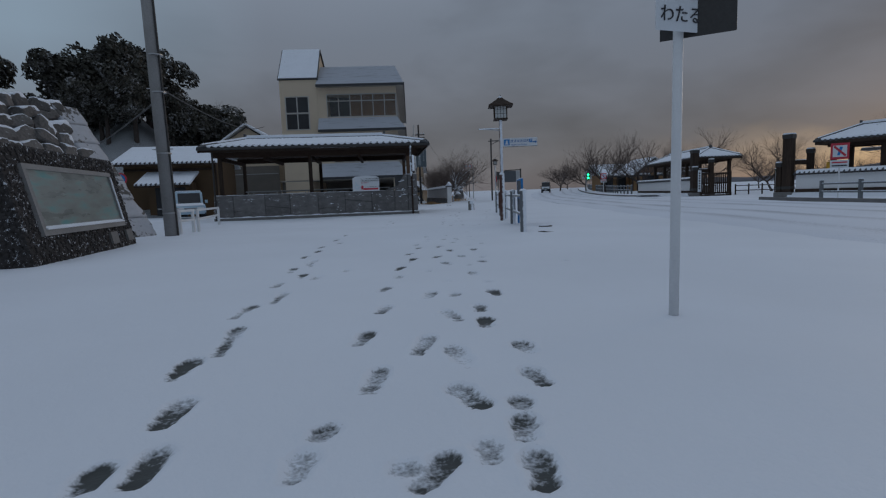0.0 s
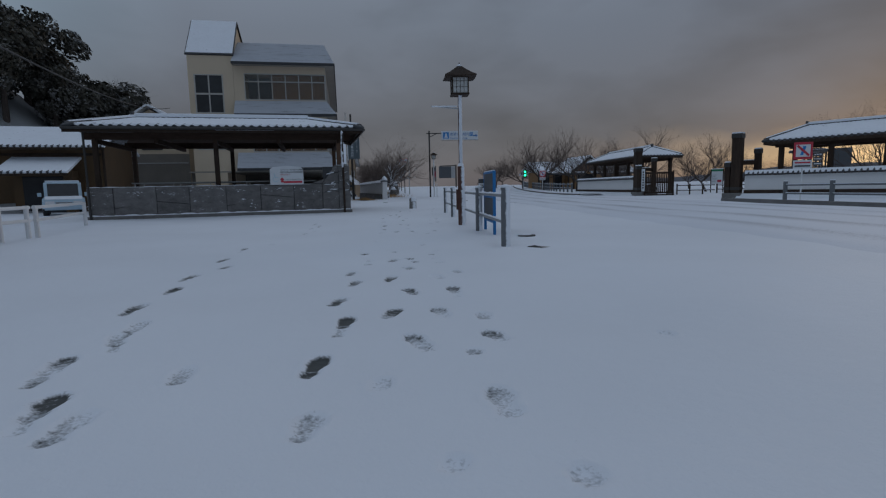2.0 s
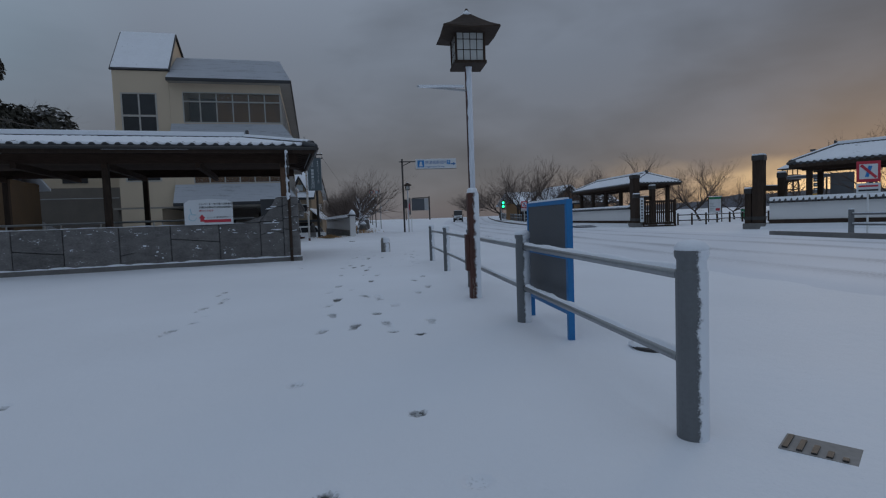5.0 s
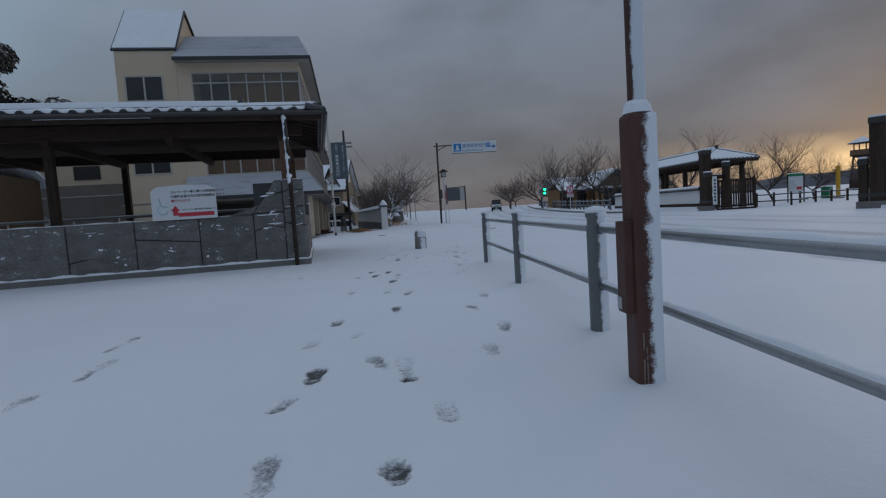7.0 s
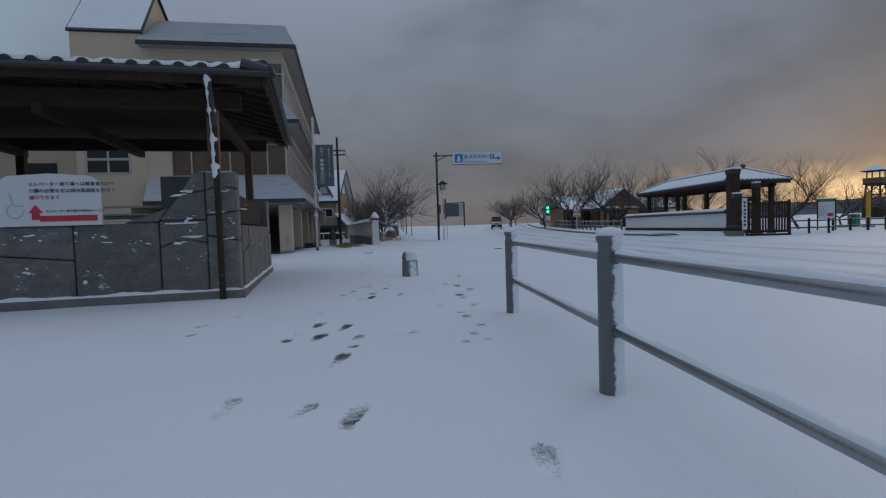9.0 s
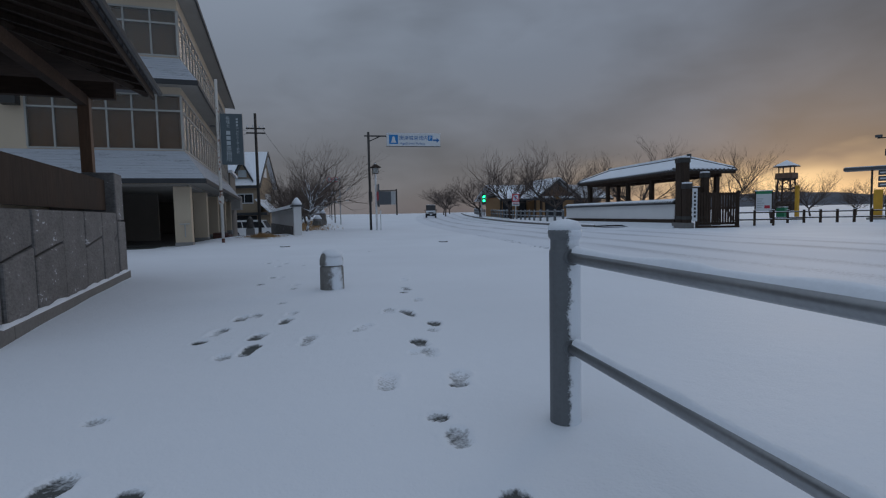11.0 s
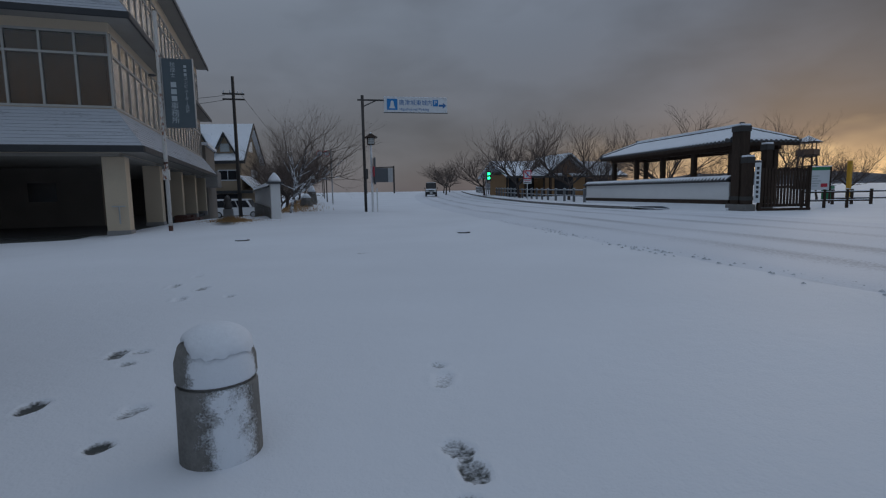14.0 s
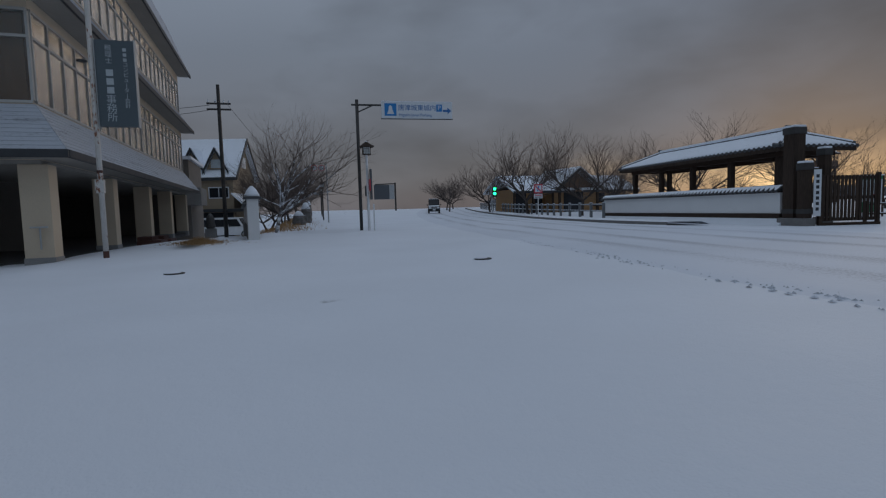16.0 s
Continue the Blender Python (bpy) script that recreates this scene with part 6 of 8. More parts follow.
# notice boards, bollards and kiosk roof past the gate
bo = thing("map_board", 32.2, 44.7, ground_z(32, 44), -40, "green headed park map board on two dark posts", "notice board")
part("panel", box(-0.6, 0.6, -0.03, 0.03, 0.85, 2.35), M["sign_white"], bo)
part("header", box(-0.6, 0.6, -0.036, -0.031, 2.14, 2.35), M["board_green"], bo)
part("red_bar", box(0.05, 0.45, -0.036, -0.031, 1.05, 1.28), M["letter_red"], bo)
for i in range(5):
    part("writing_bar", box(-0.5, -0.15 + 0.1 * (i % 3), -0.036, -0.031, 1.1 + i * 0.16, 1.16 + i * 0.16), M["letter_pale"], bo)
for x_ in (-0.62, 0.62):
    part("post", box(x_ - 0.05, x_ + 0.05, -0.05, 0.05, -0.1, 2.4, bev=0.006), M["dark_wood"], bo)
part("snow_cap", box(-0.66, 0.66, -0.06, 0.06, 2.36, 2.42, bev=0.02), M["snow_cap"], bo)
yp = thing("yellow_post", 38.9, 48.0, ground_z(38.9, 48.0), 0, "tall yellow painted timber post in the park", "post")
part("shaft", box(-0.11, 0.11, -0.11, 0.11, -0.1, 2.6, bev=0.02), M["yellow_paint"], yp)
part("foot", box(-0.3, 0.3, -0.3, 0.3, -0.1, 0.12, bev=0.03), M["concrete"], yp)
gbn = thing("green_bin", 40.2, 50.4, ground_z(40, 50), 20, "green waste bin beside the park path", "bin")
part("body", box(-0.35, 0.35, -0.3, 0.3, 0.0, 0.95, bev=0.04), M["board_green"], gbn)
part("lid", box(-0.37, 0.37, -0.32, 0.32, 0.95, 1.02, bev=0.02), M["snow_cap"], gbn)
ks = thing("ticket_shelter", 41.0, 43.3, ground_z(41, 43.3), -57, "flat-roofed parking ticket shelter with yellow machines on a kerbed island", "shelter")
part("island", box(-0.95, 2.4, -0.5, 1.5, -0.1, 0.14, bev=0.03), M["concrete"], ks)
part("roof", box(-2.3, 0.6, -0.2, 1.4, 3.42, 3.62, bev=0.02), M["board_grey"], ks)
part("roof_snow", box(-2.25, 0.55, -0.15, 1.35, 3.62, 3.68, bev=0.03), M["snow_cap"], ks)
part("back_wall", box(0.62, 2.2, 0.7, 0.85, 0.14, 3.7, bev=0.01), M["board_grey"], ks)
for x_ in (-0.75, 0.40):
    part("post", box(x_ - 0.06, x_ + 0.06, 0.5, 0.62, 0.1, 3.42), M["dark_metal"], ks)
part("pay_machine", box(-0.62, -0.12, 0.0, 0.45, 0.14, 2.05, bev=0.03), M["yellow_paint"], ks, "tall yellow pay machine")
tm_ = part("ticket_machine", box(0.62, 1.12, -0.1, 0.35, 0.14, 1.05, bev=0.05), M["yellow_paint"], ks, "low yellow ticket machine")
part("slot_panel", box(0.72, 1.02, -0.115, -0.101, 0.6, 0.9), M["dark_metal"], tm_)
for z_ in (2.2, 2.62, 3.02):
    sp_ = part("sign_panel", box(-0.4, 0.35, -0.12, -0.08, z_, z_ + 0.34, bev=0.01), M["board_grey"], ks, "small grey parking sign")
    part("writing_bar", box(-0.3, 0.24, -0.126, -0.121, z_ + 0.13, z_ + 0.22), M["sign_white"], sp_)
upk = thing("camera_pole", 41.03, 43.2, ground_z(41, 43.2) + 0.12, -57, "slim grey pole with two security cameras at the car park", "pole")
part("shaft", tube((0, 0, -0.1), (0, 0, 5.6), 0.085, 0.055, n=12), M["dark_metal"], upk)
part("crossarm", box(-0.62, 0.62, -0.03, 0.03, 5.38, 5.45), M["dark_metal"], upk)
part("junction_box", box(-0.2, 0.2, -0.13, 0.13, 4.2, 4.65, bev=0.02), M["dark_metal"], upk)
for x_ in (-0.55, 0.55):
    part("camera_head", box(x_ - 0.2, x_ + 0.2, -0.12, 0.12, 5.46, 5.64, bev=0.04), M["board_grey"], upk)
part("aerial", tube((0.5, 0, 5.6), (0.5, 0, 6.1), 0.015, n=6), M["dark_metal"], upk)

bo.matrix_basis = pose(32.2, 44.7, ground_z(32.2, 44.7), 0, 0, -40) @ Matrix.Diagonal((0.78, 1, 0.88, 1))

# castle-style watch tower
wtw = thing("watch_tower", 79.0, 84.0, -0.1, 20, "slim timber watch tower with a small snowy pyramid roof", "tower")
for sx in (-1, 1):
    for sy in (-1, 1):
        part("leg", tube((sx * 1.15, sy * 1.15, -0.1), (sx * 0.75, sy * 0.75, 5.0), 0.14, n=8), M["dark_wood"], wtw)
for z0, z1 in ((0.3, 1.7), (1.7, 3.0), (3.0, 4.2)):
    w0, w1 = 1.15 - 0.08 * z0, 1.15 - 0.08 * z1
    for k in range(4):
        R = Matrix.Rotation(k * math.pi / 2, 4, 'Z')
        part("brace", tube(R @ Vector((-w0, -w0, z0)), R @ Vector((w1, -w1, z1)), 0.06, n=6), M["dark_wood"], wtw)
        part("girt", tube(R @ Vector((-w1, -w1, z1)), R @ Vector((w1, -w1, z1)), 0.07, n=6), M["dark_wood"], wtw)
part("base_cladding", box(-1.2, 1.2, -1.2, 1.2, -0.1, 1.3, bev=0.03), M["dark_wood"], wtw)
part("platform", box(-1.15, 1.15, -1.15, 1.15, 4.3, 4.45, bev=0.03), M["dark_wood"], wtw)
for k in range(4):
    R = pose(0, 0, 0, 0, 0, k * 90)
    rl = part("railing", box(-1.12, 1.12, -1.12, -1.05, 4.45, 5.15), M["brown_wood"], wtw)
    rl.matrix_basis = R
    ps_ = part("roof_post", box(-0.82, -0.70, -0.82, -0.70, 4.45, 6.2), M["dark_wood"], wtw)
    ps_.matrix_basis = R
bm = bmesh.new()
lowv = [bm.verts.new((sx * 1.35, sy * 1.35, 6.1)) for sx, sy in ((-1, -1), (1, -1), (1, 1), (-1, 1))]
apx = bm.verts.new((0, 0, 6.95))
for i in range(4):
    bm.faces.new((lowv[i], lowv[(i + 1) % 4], apx))
bm.faces.new(lowv[::-1])
part("roof", bm, M["roof_snow"], wtw, "snowy pyramid roof")
part("eave_board", box(-1.33, 1.33, -1.33, 1.33, 5.98, 6.09), M["dark_wood"], wtw)

wtw.matrix_basis = pose(79.0, 84.0, ground_z(79, 84), 0, 0, 20) @ Matrix.Diagonal((1.08, 1.08, 1.18, 1))

# no-pedestrian sign across the road
ns_ = thing("prohibition_sign", 19.2, 21.4, ground_z(19.2, 21.4), -35, "square white sign with red border and slash on a thin pole", "road sign")
part("pole", tube((0, 0, -0.1), (0, 0, 2.45), 0.03, n=10), M["white_metal"], ns_)
pl = part("plate", box(-0.33, 0.33, -0.05, -0.035, 1.78, 2.48, bev=0.004), M["letter_red"], ns_, "red bordered plate")
part("inner_plate", box(-0.25, 0.25, -0.056, -0.050, 1.88, 2.38), M["sign_white"], pl)
part("mark", extrude_xz([(-0.10, 1.95), (0.0, 1.95), (0.10, 2.30), (0.0, 2.33)], -0.062, -0.056), M["sign_blue"], pl, "plain blue mark")
part("slash", extrude_xz([(-0.24, 2.32), (-0.18, 2.38), (0.24, 1.95), (0.18, 1.89)], -0.066, -0.061), M["letter_red"], pl)
part("text_plate", box(-0.33, 0.33, -0.05, -0.035, 1.40, 1.74, bev=0.004), M["sign_white"], ns_)
for i in range(2):
    part("writing_bar", box(-0.27, 0.27, -0.055, -0.050, 1.47 + i * 0.14, 1.53 + i * 0.14), M["letter_red" if i else "letter_dark"], ns_)

copy_thing(ns_, pose(21.5, 61.0, ground_z(21.5, 61.0) + 0.12, 0, 0, -12))

# park rest house with gabled snowy roofs
rh = thing("park_rest_house", 34.4, 78.5, ground_z(34, 78), 4, "low ochre park rest house with snowy gabled roofs", "house")
part("wall", box(-7.0, -2.7, 1.6, 6, -0.3, 2.7), M["orange_wall"], rh)
part("wall", box(-2.69, 2.69, 0, 6, -0.3, 2.7), M["orange_wall"], rh)
part("wall", box(2.7, 7.5, 0.3, 6, -0.3, 2.7), M["orange_wall"], rh)
part("gable_wall", extrude_xz([(-2.6, 2.7), (2.6, 2.7), (0.0, 4.5)], -0.6, 6.0), M["brown_wood"], rh, "dark boarded gable")
for x0_, x1_ in ((-8.3, -0.5), (0.5, 8.4)):
    part("roof", slab([(x0_, -1.2, 2.45), (x1_, -1.2, 2.45), (x1_, 3.0, 4.35), (x0_, 3.0, 4.35)], 0.18), M["roof_snow"], rh, "snow-covered roof slope")
    part("roof", slab([(x1_, 7.0, 2.45), (x0_, 7.0, 2.45), (x0_, 3.0, 4.35), (x1_, 3.0, 4.35)], 0.18), M["roof_snow"], rh, "snow-covered roof slope")
    part("eave_board", box(x0_, x1_, -1.26, -1.21, 2.18, 2.42), M["fascia"], rh)
part("gable_roof", slab([(-3.1, -1.4, 2.65), (0.0, -1.4, 4.95), (0.0, 6.0, 4.95), (-3.1, 6.0, 2.65)][::-1], 0.16), M["roof_snow"], rh, "snow-covered roof slope")
part("gable_roof", slab([(3.1, -1.4, 2.65), (0.0, -1.4, 4.95), (0.0, 6.0, 4.95), (3.1, 6.0, 2.65)], 0.16), M["roof_snow"], rh, "snow-covered roof slope")
for sx in (-1, 1):
    part("barge_board", extrude_xz([(0, 4.60), (sx * 3.1, 2.30), (sx * 3.1, 2.62), (0, 4.92)] if sx < 0 else [(0, 4.92), (3.1, 2.62), (3.1, 2.30), (0, 4.60)], -1.46, -1.38), M["fascia"], rh)
# porch doorways are flat dark sheets that paint the shade within
for x_ in (-6.6, -4.5):
    part("opening", box(x_, x_ + 1.3, 1.54, 1.598, -0.2, 2.3), M["dark_pane"], rh, "flat dark panel for a shaded doorway under the porch roof")
for x_ in (-8.0, -5.6, -3.2):
    part("porch_post", box(x_ - 0.1, x_ + 0.1, -0.9, -0.7, -0.3, 2.3), M["dark_wood"], rh)
for x_ in (3.3, 5.4):
    wn_ = part("window", box(x_, x_ + 1.2, 0.24, 0.298, 1.0, 2.15), M["dark_wood"], rh)
    for k_ in (0, 1):
        part("pane", box(x_ + 0.07 + k_ * 0.55, x_ + 0.58 + k_ * 0.55, 0.21, 0.239, 1.08, 2.07), M["dark_pane"], wn_)
part("doorway", box(-1.3, 1.3, -0.07, -0.002, -0.2, 2.3), M["dark_pane"], rh)
part("sill_board", box(2.72, 7.5, 0.22, 0.298, 0.55, 0.68), M["dark_wood"], rh)
for x_ in (-2.5, 2.5):
    part("porch_post", box(x_ - 0.12, x_ + 0.12, -1.2, -0.96, -0.3, 2.7), M["dark_wood"], rh)

# traffic light showing green
tl_ = thing("traffic_light", 24.6, 79.0, ground_z(24.6, 79), -18, "pedestrian traffic light showing green on a thin pole", "traffic light")
part("pole", tube((0, 0, -0.2), (0, 0, 3.2), 0.06, n=10), M["galvanised"], tl_)
part("housing", box(0.05, 0.55, -0.2, 0.12, 1.85, 3.05, bev=0.03), M["dark_metal"], tl_)
for z_ in (2.05, 2.55):
    part("green_lens", box(0.16, 0.44, -0.23, -0.2, z_ + 0.06, z_ + 0.34, bev=0.02), M["green_lamp"], tl_, "lit green lens")

# road-side direction sign on a cranked pole, with a lantern and boards below
SGX, SGY = 6.75, 49.0
sg = thing("direction_sign", SGX, SGY, ground_z(SGX, SGY), -3, "dark pole with a white and blue parking sign on an arm", "direction sign")
part("pole", tube((0, 0, -0.1), (0, 0, 5.95), 0.075, n=14), M["dark_metal"], sg, smooth=True)
part("arm", tube((-0.25, 0, 5.72), (1.2, 0, 5.72), 0.045, n=10), M["dark_metal"], sg)
part("arm", tube((0.05, 0, 5.4), (0.7, 0, 5.70), 0.03, n=8), M["dark_metal"], sg)
pl = part("sign_panel", box(1.1, 4.45, -0.05, 0.05, 5.12, 5.88, bev=0.01), M["sign_white"], sg, "white panel with blue lettering")
part("panel_edge", box(1.08, 4.47, -0.045, 0.045, 5.09, 5.118), M["dark_metal"], pl)
ic = part("castle_mark", box(1.25, 1.80, -0.056, -0.05, 5.24, 5.80), M["sign_blue"], pl)
part("castle_shape", extrude_xz([(1.36, 5.32), (1.69, 5.32), (1.62, 5.48), (1.60, 5.66), (1.525, 5.72), (1.45, 5.66), (1.43, 5.48)], -0.06, -0.056), M["sign_white"], ic)
lettering("唐津城東城内", 0.30, M["letter_blue"], pl, pose(1.87, -0.053, 5.60, 90, 0, 0))
lettering("Higashi-Jonai Parking", 0.185, M["letter_blue"], pl, pose(1.90, -0.053, 5.28, 90, 0, 0))
pk = part("parking_mark", box(3.68, 3.96, -0.056, -0.05, 5.45, 5.78), M["sign_blue"], pl)
lettering("P", 0.30, M["sign_white"], pk, pose(3.82, -0.058, 5.615, 90, 0, 0), 'CENTER')
part("arrow", extrude_xz([(4.0, 5.44), (4.22, 5.44), (4.22, 5.34), (4.40, 5.49), (4.22, 5.64), (4.22, 5.54), (4.0, 5.54)], -0.056, -0.05), M["letter_blue"], pl)
part("snow_cap", box(1.1, 4.45, -0.05, 0.05, 5.882, 5.91), M["snow_cap"], pl)
sg2 = thing("street_lamp", SGX + 0.28, SGY - 0.6, ground_z(SGX, SGY), 0, "short lamp post with a small wooden lantern and notice strips", "street lamp", "lantern street lamps")
part("shaft", tube((0, 0, -0.1), (0, 0, 3.4), 0.06, n=12), M["white_metal"], sg2)
lantern_head(sg2, 3.4, 0.95, M["dark_wood"])
part("notice_strip", box(0.10, 0.16, -0.35, 0.05, 1.4, 2.75), M["board_grey"], sg2)
part("red_mark", box(0.06, 0.10, -0.34, 0.04, 1.8, 2.3), M["letter_red"], sg2)
part("white_stake", box(0.2, 0.26, -0.1, -0.04, -0.1, 1.2), M["white_metal"], sg2)
ps2 = thing("small_road_sign", SGX - 0.7, SGY + 16, ground_z(SGX, SGY + 16), 0, "thin pole with an arm holding two round road signs", "road sign")
part("pole", tube((0, 0, -0.1), (0, 0, 4.4), 0.05, n=10), M["galvanised"], ps2)
for x_ in (-0.9, -0.35):
    d_ = part("disc", tube((x_, 0, 4.1), (x_, 0.03, 4.1), 0.24, n=20), M["letter_red"], ps2)
    part("disc_face", tube((x_, -0.005, 4.1), (x_, 0.0, 4.1), 0.19, n=20), M["sign_white"], d_)
part("arm", tube((0, 0.04, 4.1), (-1.1, 0.04, 4.1), 0.03, n=8), M["galvanised"], ps2)
for y_ in (72.0, 86.0, 98.0):
    x_ = 5.6 + (y_ - 60) * 0.03
    l3 = thing("street_lamp", x_, y_, ground_z(x_, y_), 0, "slim distant lamp post with a small wooden lantern", "street lamp", "lantern street lamps")
    part("shaft", tube((0, 0, -0.1), (0, 0, 2.9), 0.055, n=8), M["dark_metal"], l3)
    lantern_head(l3, 2.9, 0.95, M["dark_wood"], False)
gs = thing("road_information_sign", 17.5, 118.0, ground_z(17, 118), 0, "dark square road information sign on a portal pole", "road sign")
part("post", tube((3.2, 0, -0.1), (3.2, 0, 5.0), 0.16, n=10), M["dark_metal"], gs)
part("arm", tube((-0.5, 0, 4.7), (3.2, 0, 4.8), 0.1, n=8), M["dark_metal"], gs)
part("panel", box(-0.7, 2.1, -0.12, 0.0, 2.0, 4.6, bev=0.04), M["board_grey"], gs)
part("panel_frame", box(2.12, 3.0, -0.1, 0.0, 2.0, 4.6), M["galvanised"], gs)
sg3 = thing("road_information_sign", 15.3, 116.0, ground_z(15, 116), 0, "small dark signal box on a thin pole", "road sign")
part("post", tube((0, 0, -0.1), (0, 0, 4.4), 0.09, n=8), M["dark_metal"], sg3)
part("panel", box(-0.35, 0.35, -0.15, 0.0, 2.6, 4.4, bev=0.04), M["dark_metal"], sg3)

# ---- far side of the office: drive, garden wall, house, parked van ----
gw = thing("garden_wall", 2.42, 44.4, 0, 96.3, "white plastered garden wall with a snowy tile coping and stone foot", "garden wall")
part("foot", box(0, 20.0, -0.20, 0.20, -1.3, 0.42, bev=0.05), M["castle_stone"], gw, "rough stone footing")
part("plaster", box(0.1, 20.0, -0.11, 0.11, 0.42, 1.32), M["plaster_white"], gw)
part("coping", extrude_yz([(-0.30, 1.32), (0.30, 1.32), (0.05, 1.52), (-0.05, 1.52)], 0, 20.05), M["roof_tile"], gw)
part("snow_cap", extrude_yz([(-0.26, 1.36), (0.26, 1.36), (0.06, 1.58), (-0.06, 1.58)], 0.02, 20.03), M["snow_cap"], gw)
gp_ = thing("garden_pillar", 2.45, 44.2, ground_z(2.45, 44.2), 8, "stout plastered garden pillar with a snow-capped tile ornament", "pillar")
part("shaft", box(-0.19, 0.19, -0.19, 0.19, -0.4, 1.42, bev=0.015), M["plaster_white"], gp_)
part("cap", box(-0.30, 0.30, -0.30, 0.30, 1.42, 1.50, bev=0.02), M["roof_tile"], gp_)
part("ornament", lathe([(0.24, 1.50), (0.22, 1.58), (0.15, 1.70), (0.10, 1.78), (0.02, 1.84)], 12), M["roof_tile"], gp_)
part("snow_cap", lathe([(0.26, 1.515), (0.24, 1.60), (0.17, 1.73), (0.04, 1.88)], 12), M["snow_cap"], gp_, smooth=True)

hs_ = thing("gabled_house", -2.1, 78.0, 0, -11, "brown rendered house with a steep snowy roof and two dormers", "house")
part("wall", box(-12, 0.0, 0, 7, -1.4, 5.0), M["house_wall"], hs_)
part("gable_wall", extrude_yz([(0, 5.0), (7, 5.0), (3.5, 8.4)], -12, 0.0), M["house_wall"], hs_)
for q in ([(-12.5, -0.5, 4.5), (0.5, -0.5, 4.5), (0.5, 3.5, 8.6), (-12.5, 3.5, 8.6)], [(0.5, 7.5, 4.5), (-12.5, 7.5, 4.5), (-12.5, 3.5, 8.6), (0.5, 3.5, 8.6)]):
    part("roof", slab(q, 0.2), M["roof_snow"], hs_, "steep snow-covered roof slope")
for s_ in ([(-0.56, 4.16), (3.5, 8.30), (3.5, 8.62), (-0.56, 4.50)], [(7.56, 4.50), (3.5, 8.62), (3.5, 8.30), (7.56, 4.16)]):
    part("barge_board", extrude_yz(s_, 0.48, 0.58), M["fascia"], hs_)
for x_ in (-1.5, -3.7, -5.9):
    part("dormer", extrude_xz([(x_ - 0.9, 5.3), (x_ + 0.9, 5.3), (x_, 7.0)], 0.1, 3.0), M["house_wall"], hs_)
    part("dormer_roof", slab([(x_ - 1.15, -0.15, 5.05), (x_, -0.15, 7.25), (x_, 3.0, 7.25), (x_ - 1.15, 3.0, 5.05)][::-1], 0.12), M["roof_snow"], hs_)
    part("dormer_roof", slab([(x_ + 1.15, -0.15, 5.05), (x_, -0.15, 7.25), (x_, 3.0, 7.25), (x_ + 1.15, 3.0, 5.05)], 0.12), M["roof_snow"], hs_)
    for q_ in ([(x_ - 1.2, 4.78), (x_, 7.02), (x_, 7.36), (x_ - 1.2, 5.08)], [(x_, 7.02), (x_ + 1.2, 4.78), (x_ + 1.2, 5.08), (x_, 7.36)]):
        part("dormer_board", extrude_xz(q_, -0.26, -0.16), M["fascia"], hs_)
    part("dormer_window", box(x_ - 0.45, x_ + 0.45, 0.03, 0.09, 5.4, 6.2), M["letter_pale"], hs_)
part("eave_board", box(-12.5, 0.46, -0.58, -0.52, 4.18, 4.46), M["fascia"], hs_)
wn_ = part("window", box(-2.3, -0.4, -0.06, -0.01, 2.5, 3.6), M["sign_white"], hs_)
for x_ in (-2.2, -1.3):
    part("pane", box(x_, x_ + 0.82, -0.09, -0.062, 2.6, 3.5), M["dark_pane"], wn_)
part("gable_window", box(0.01, 0.06, 2.9, 4.2, 5.6, 6.7), M["sign_white"], hs_)
part("gable_window", box(0.01, 0.06, 3.4, 5.6, 2.9, 3.7), M["sign_white"], hs_)
# no recess here: a flat dark panel paints the garage's inner shade
part("garage_shade_panel", box(-6.0, -0.1, -0.05, -0.01, -1.3, 1.15), M["dark_pane"], hs_, "flat dark panel standing in for the shade of an open garage")
part("garage_lintel", box(-6.2, 1.2, -0.7, -0.06, 1.2, 1.5), M["fascia"], hs_)
part("lean_to_roof", slab([(0.02, 3.6, 3.0), (0.02, -0.7, 3.0), (1.5, -0.7, 1.6), (1.5, 3.6, 1.6)], 0.14), M["roof_snow"], hs_, "low snowy lean-to roof")
part("lean_to_wall", box(0.02, 1.3, 0.2, 3.4, -1.4, 1.55), M["house_wall"], hs_)
an = thing("brown_annex", -4.3, 61.0, ground_z(-3.6, 61), 3, "grey-brown flat annex behind the office with a balcony", "building")
part("wall", box(-4, 1.6, 0, 6, -0.8, 5.2), M["garage_render"], an)
part("roof", box(-4.2, 1.8, -0.2, 6.2, 5.2, 5.4), M["roof_snow"], an)
part("balcony", box(0.2, 2.3, -0.6, 2.4, 2.3, 3.4, bev=0.02), M["concrete"], an)
part("window", box(-0.6, 0.6, -0.06, -0.01, 3.6, 4.6), M["dark_pane"], an)


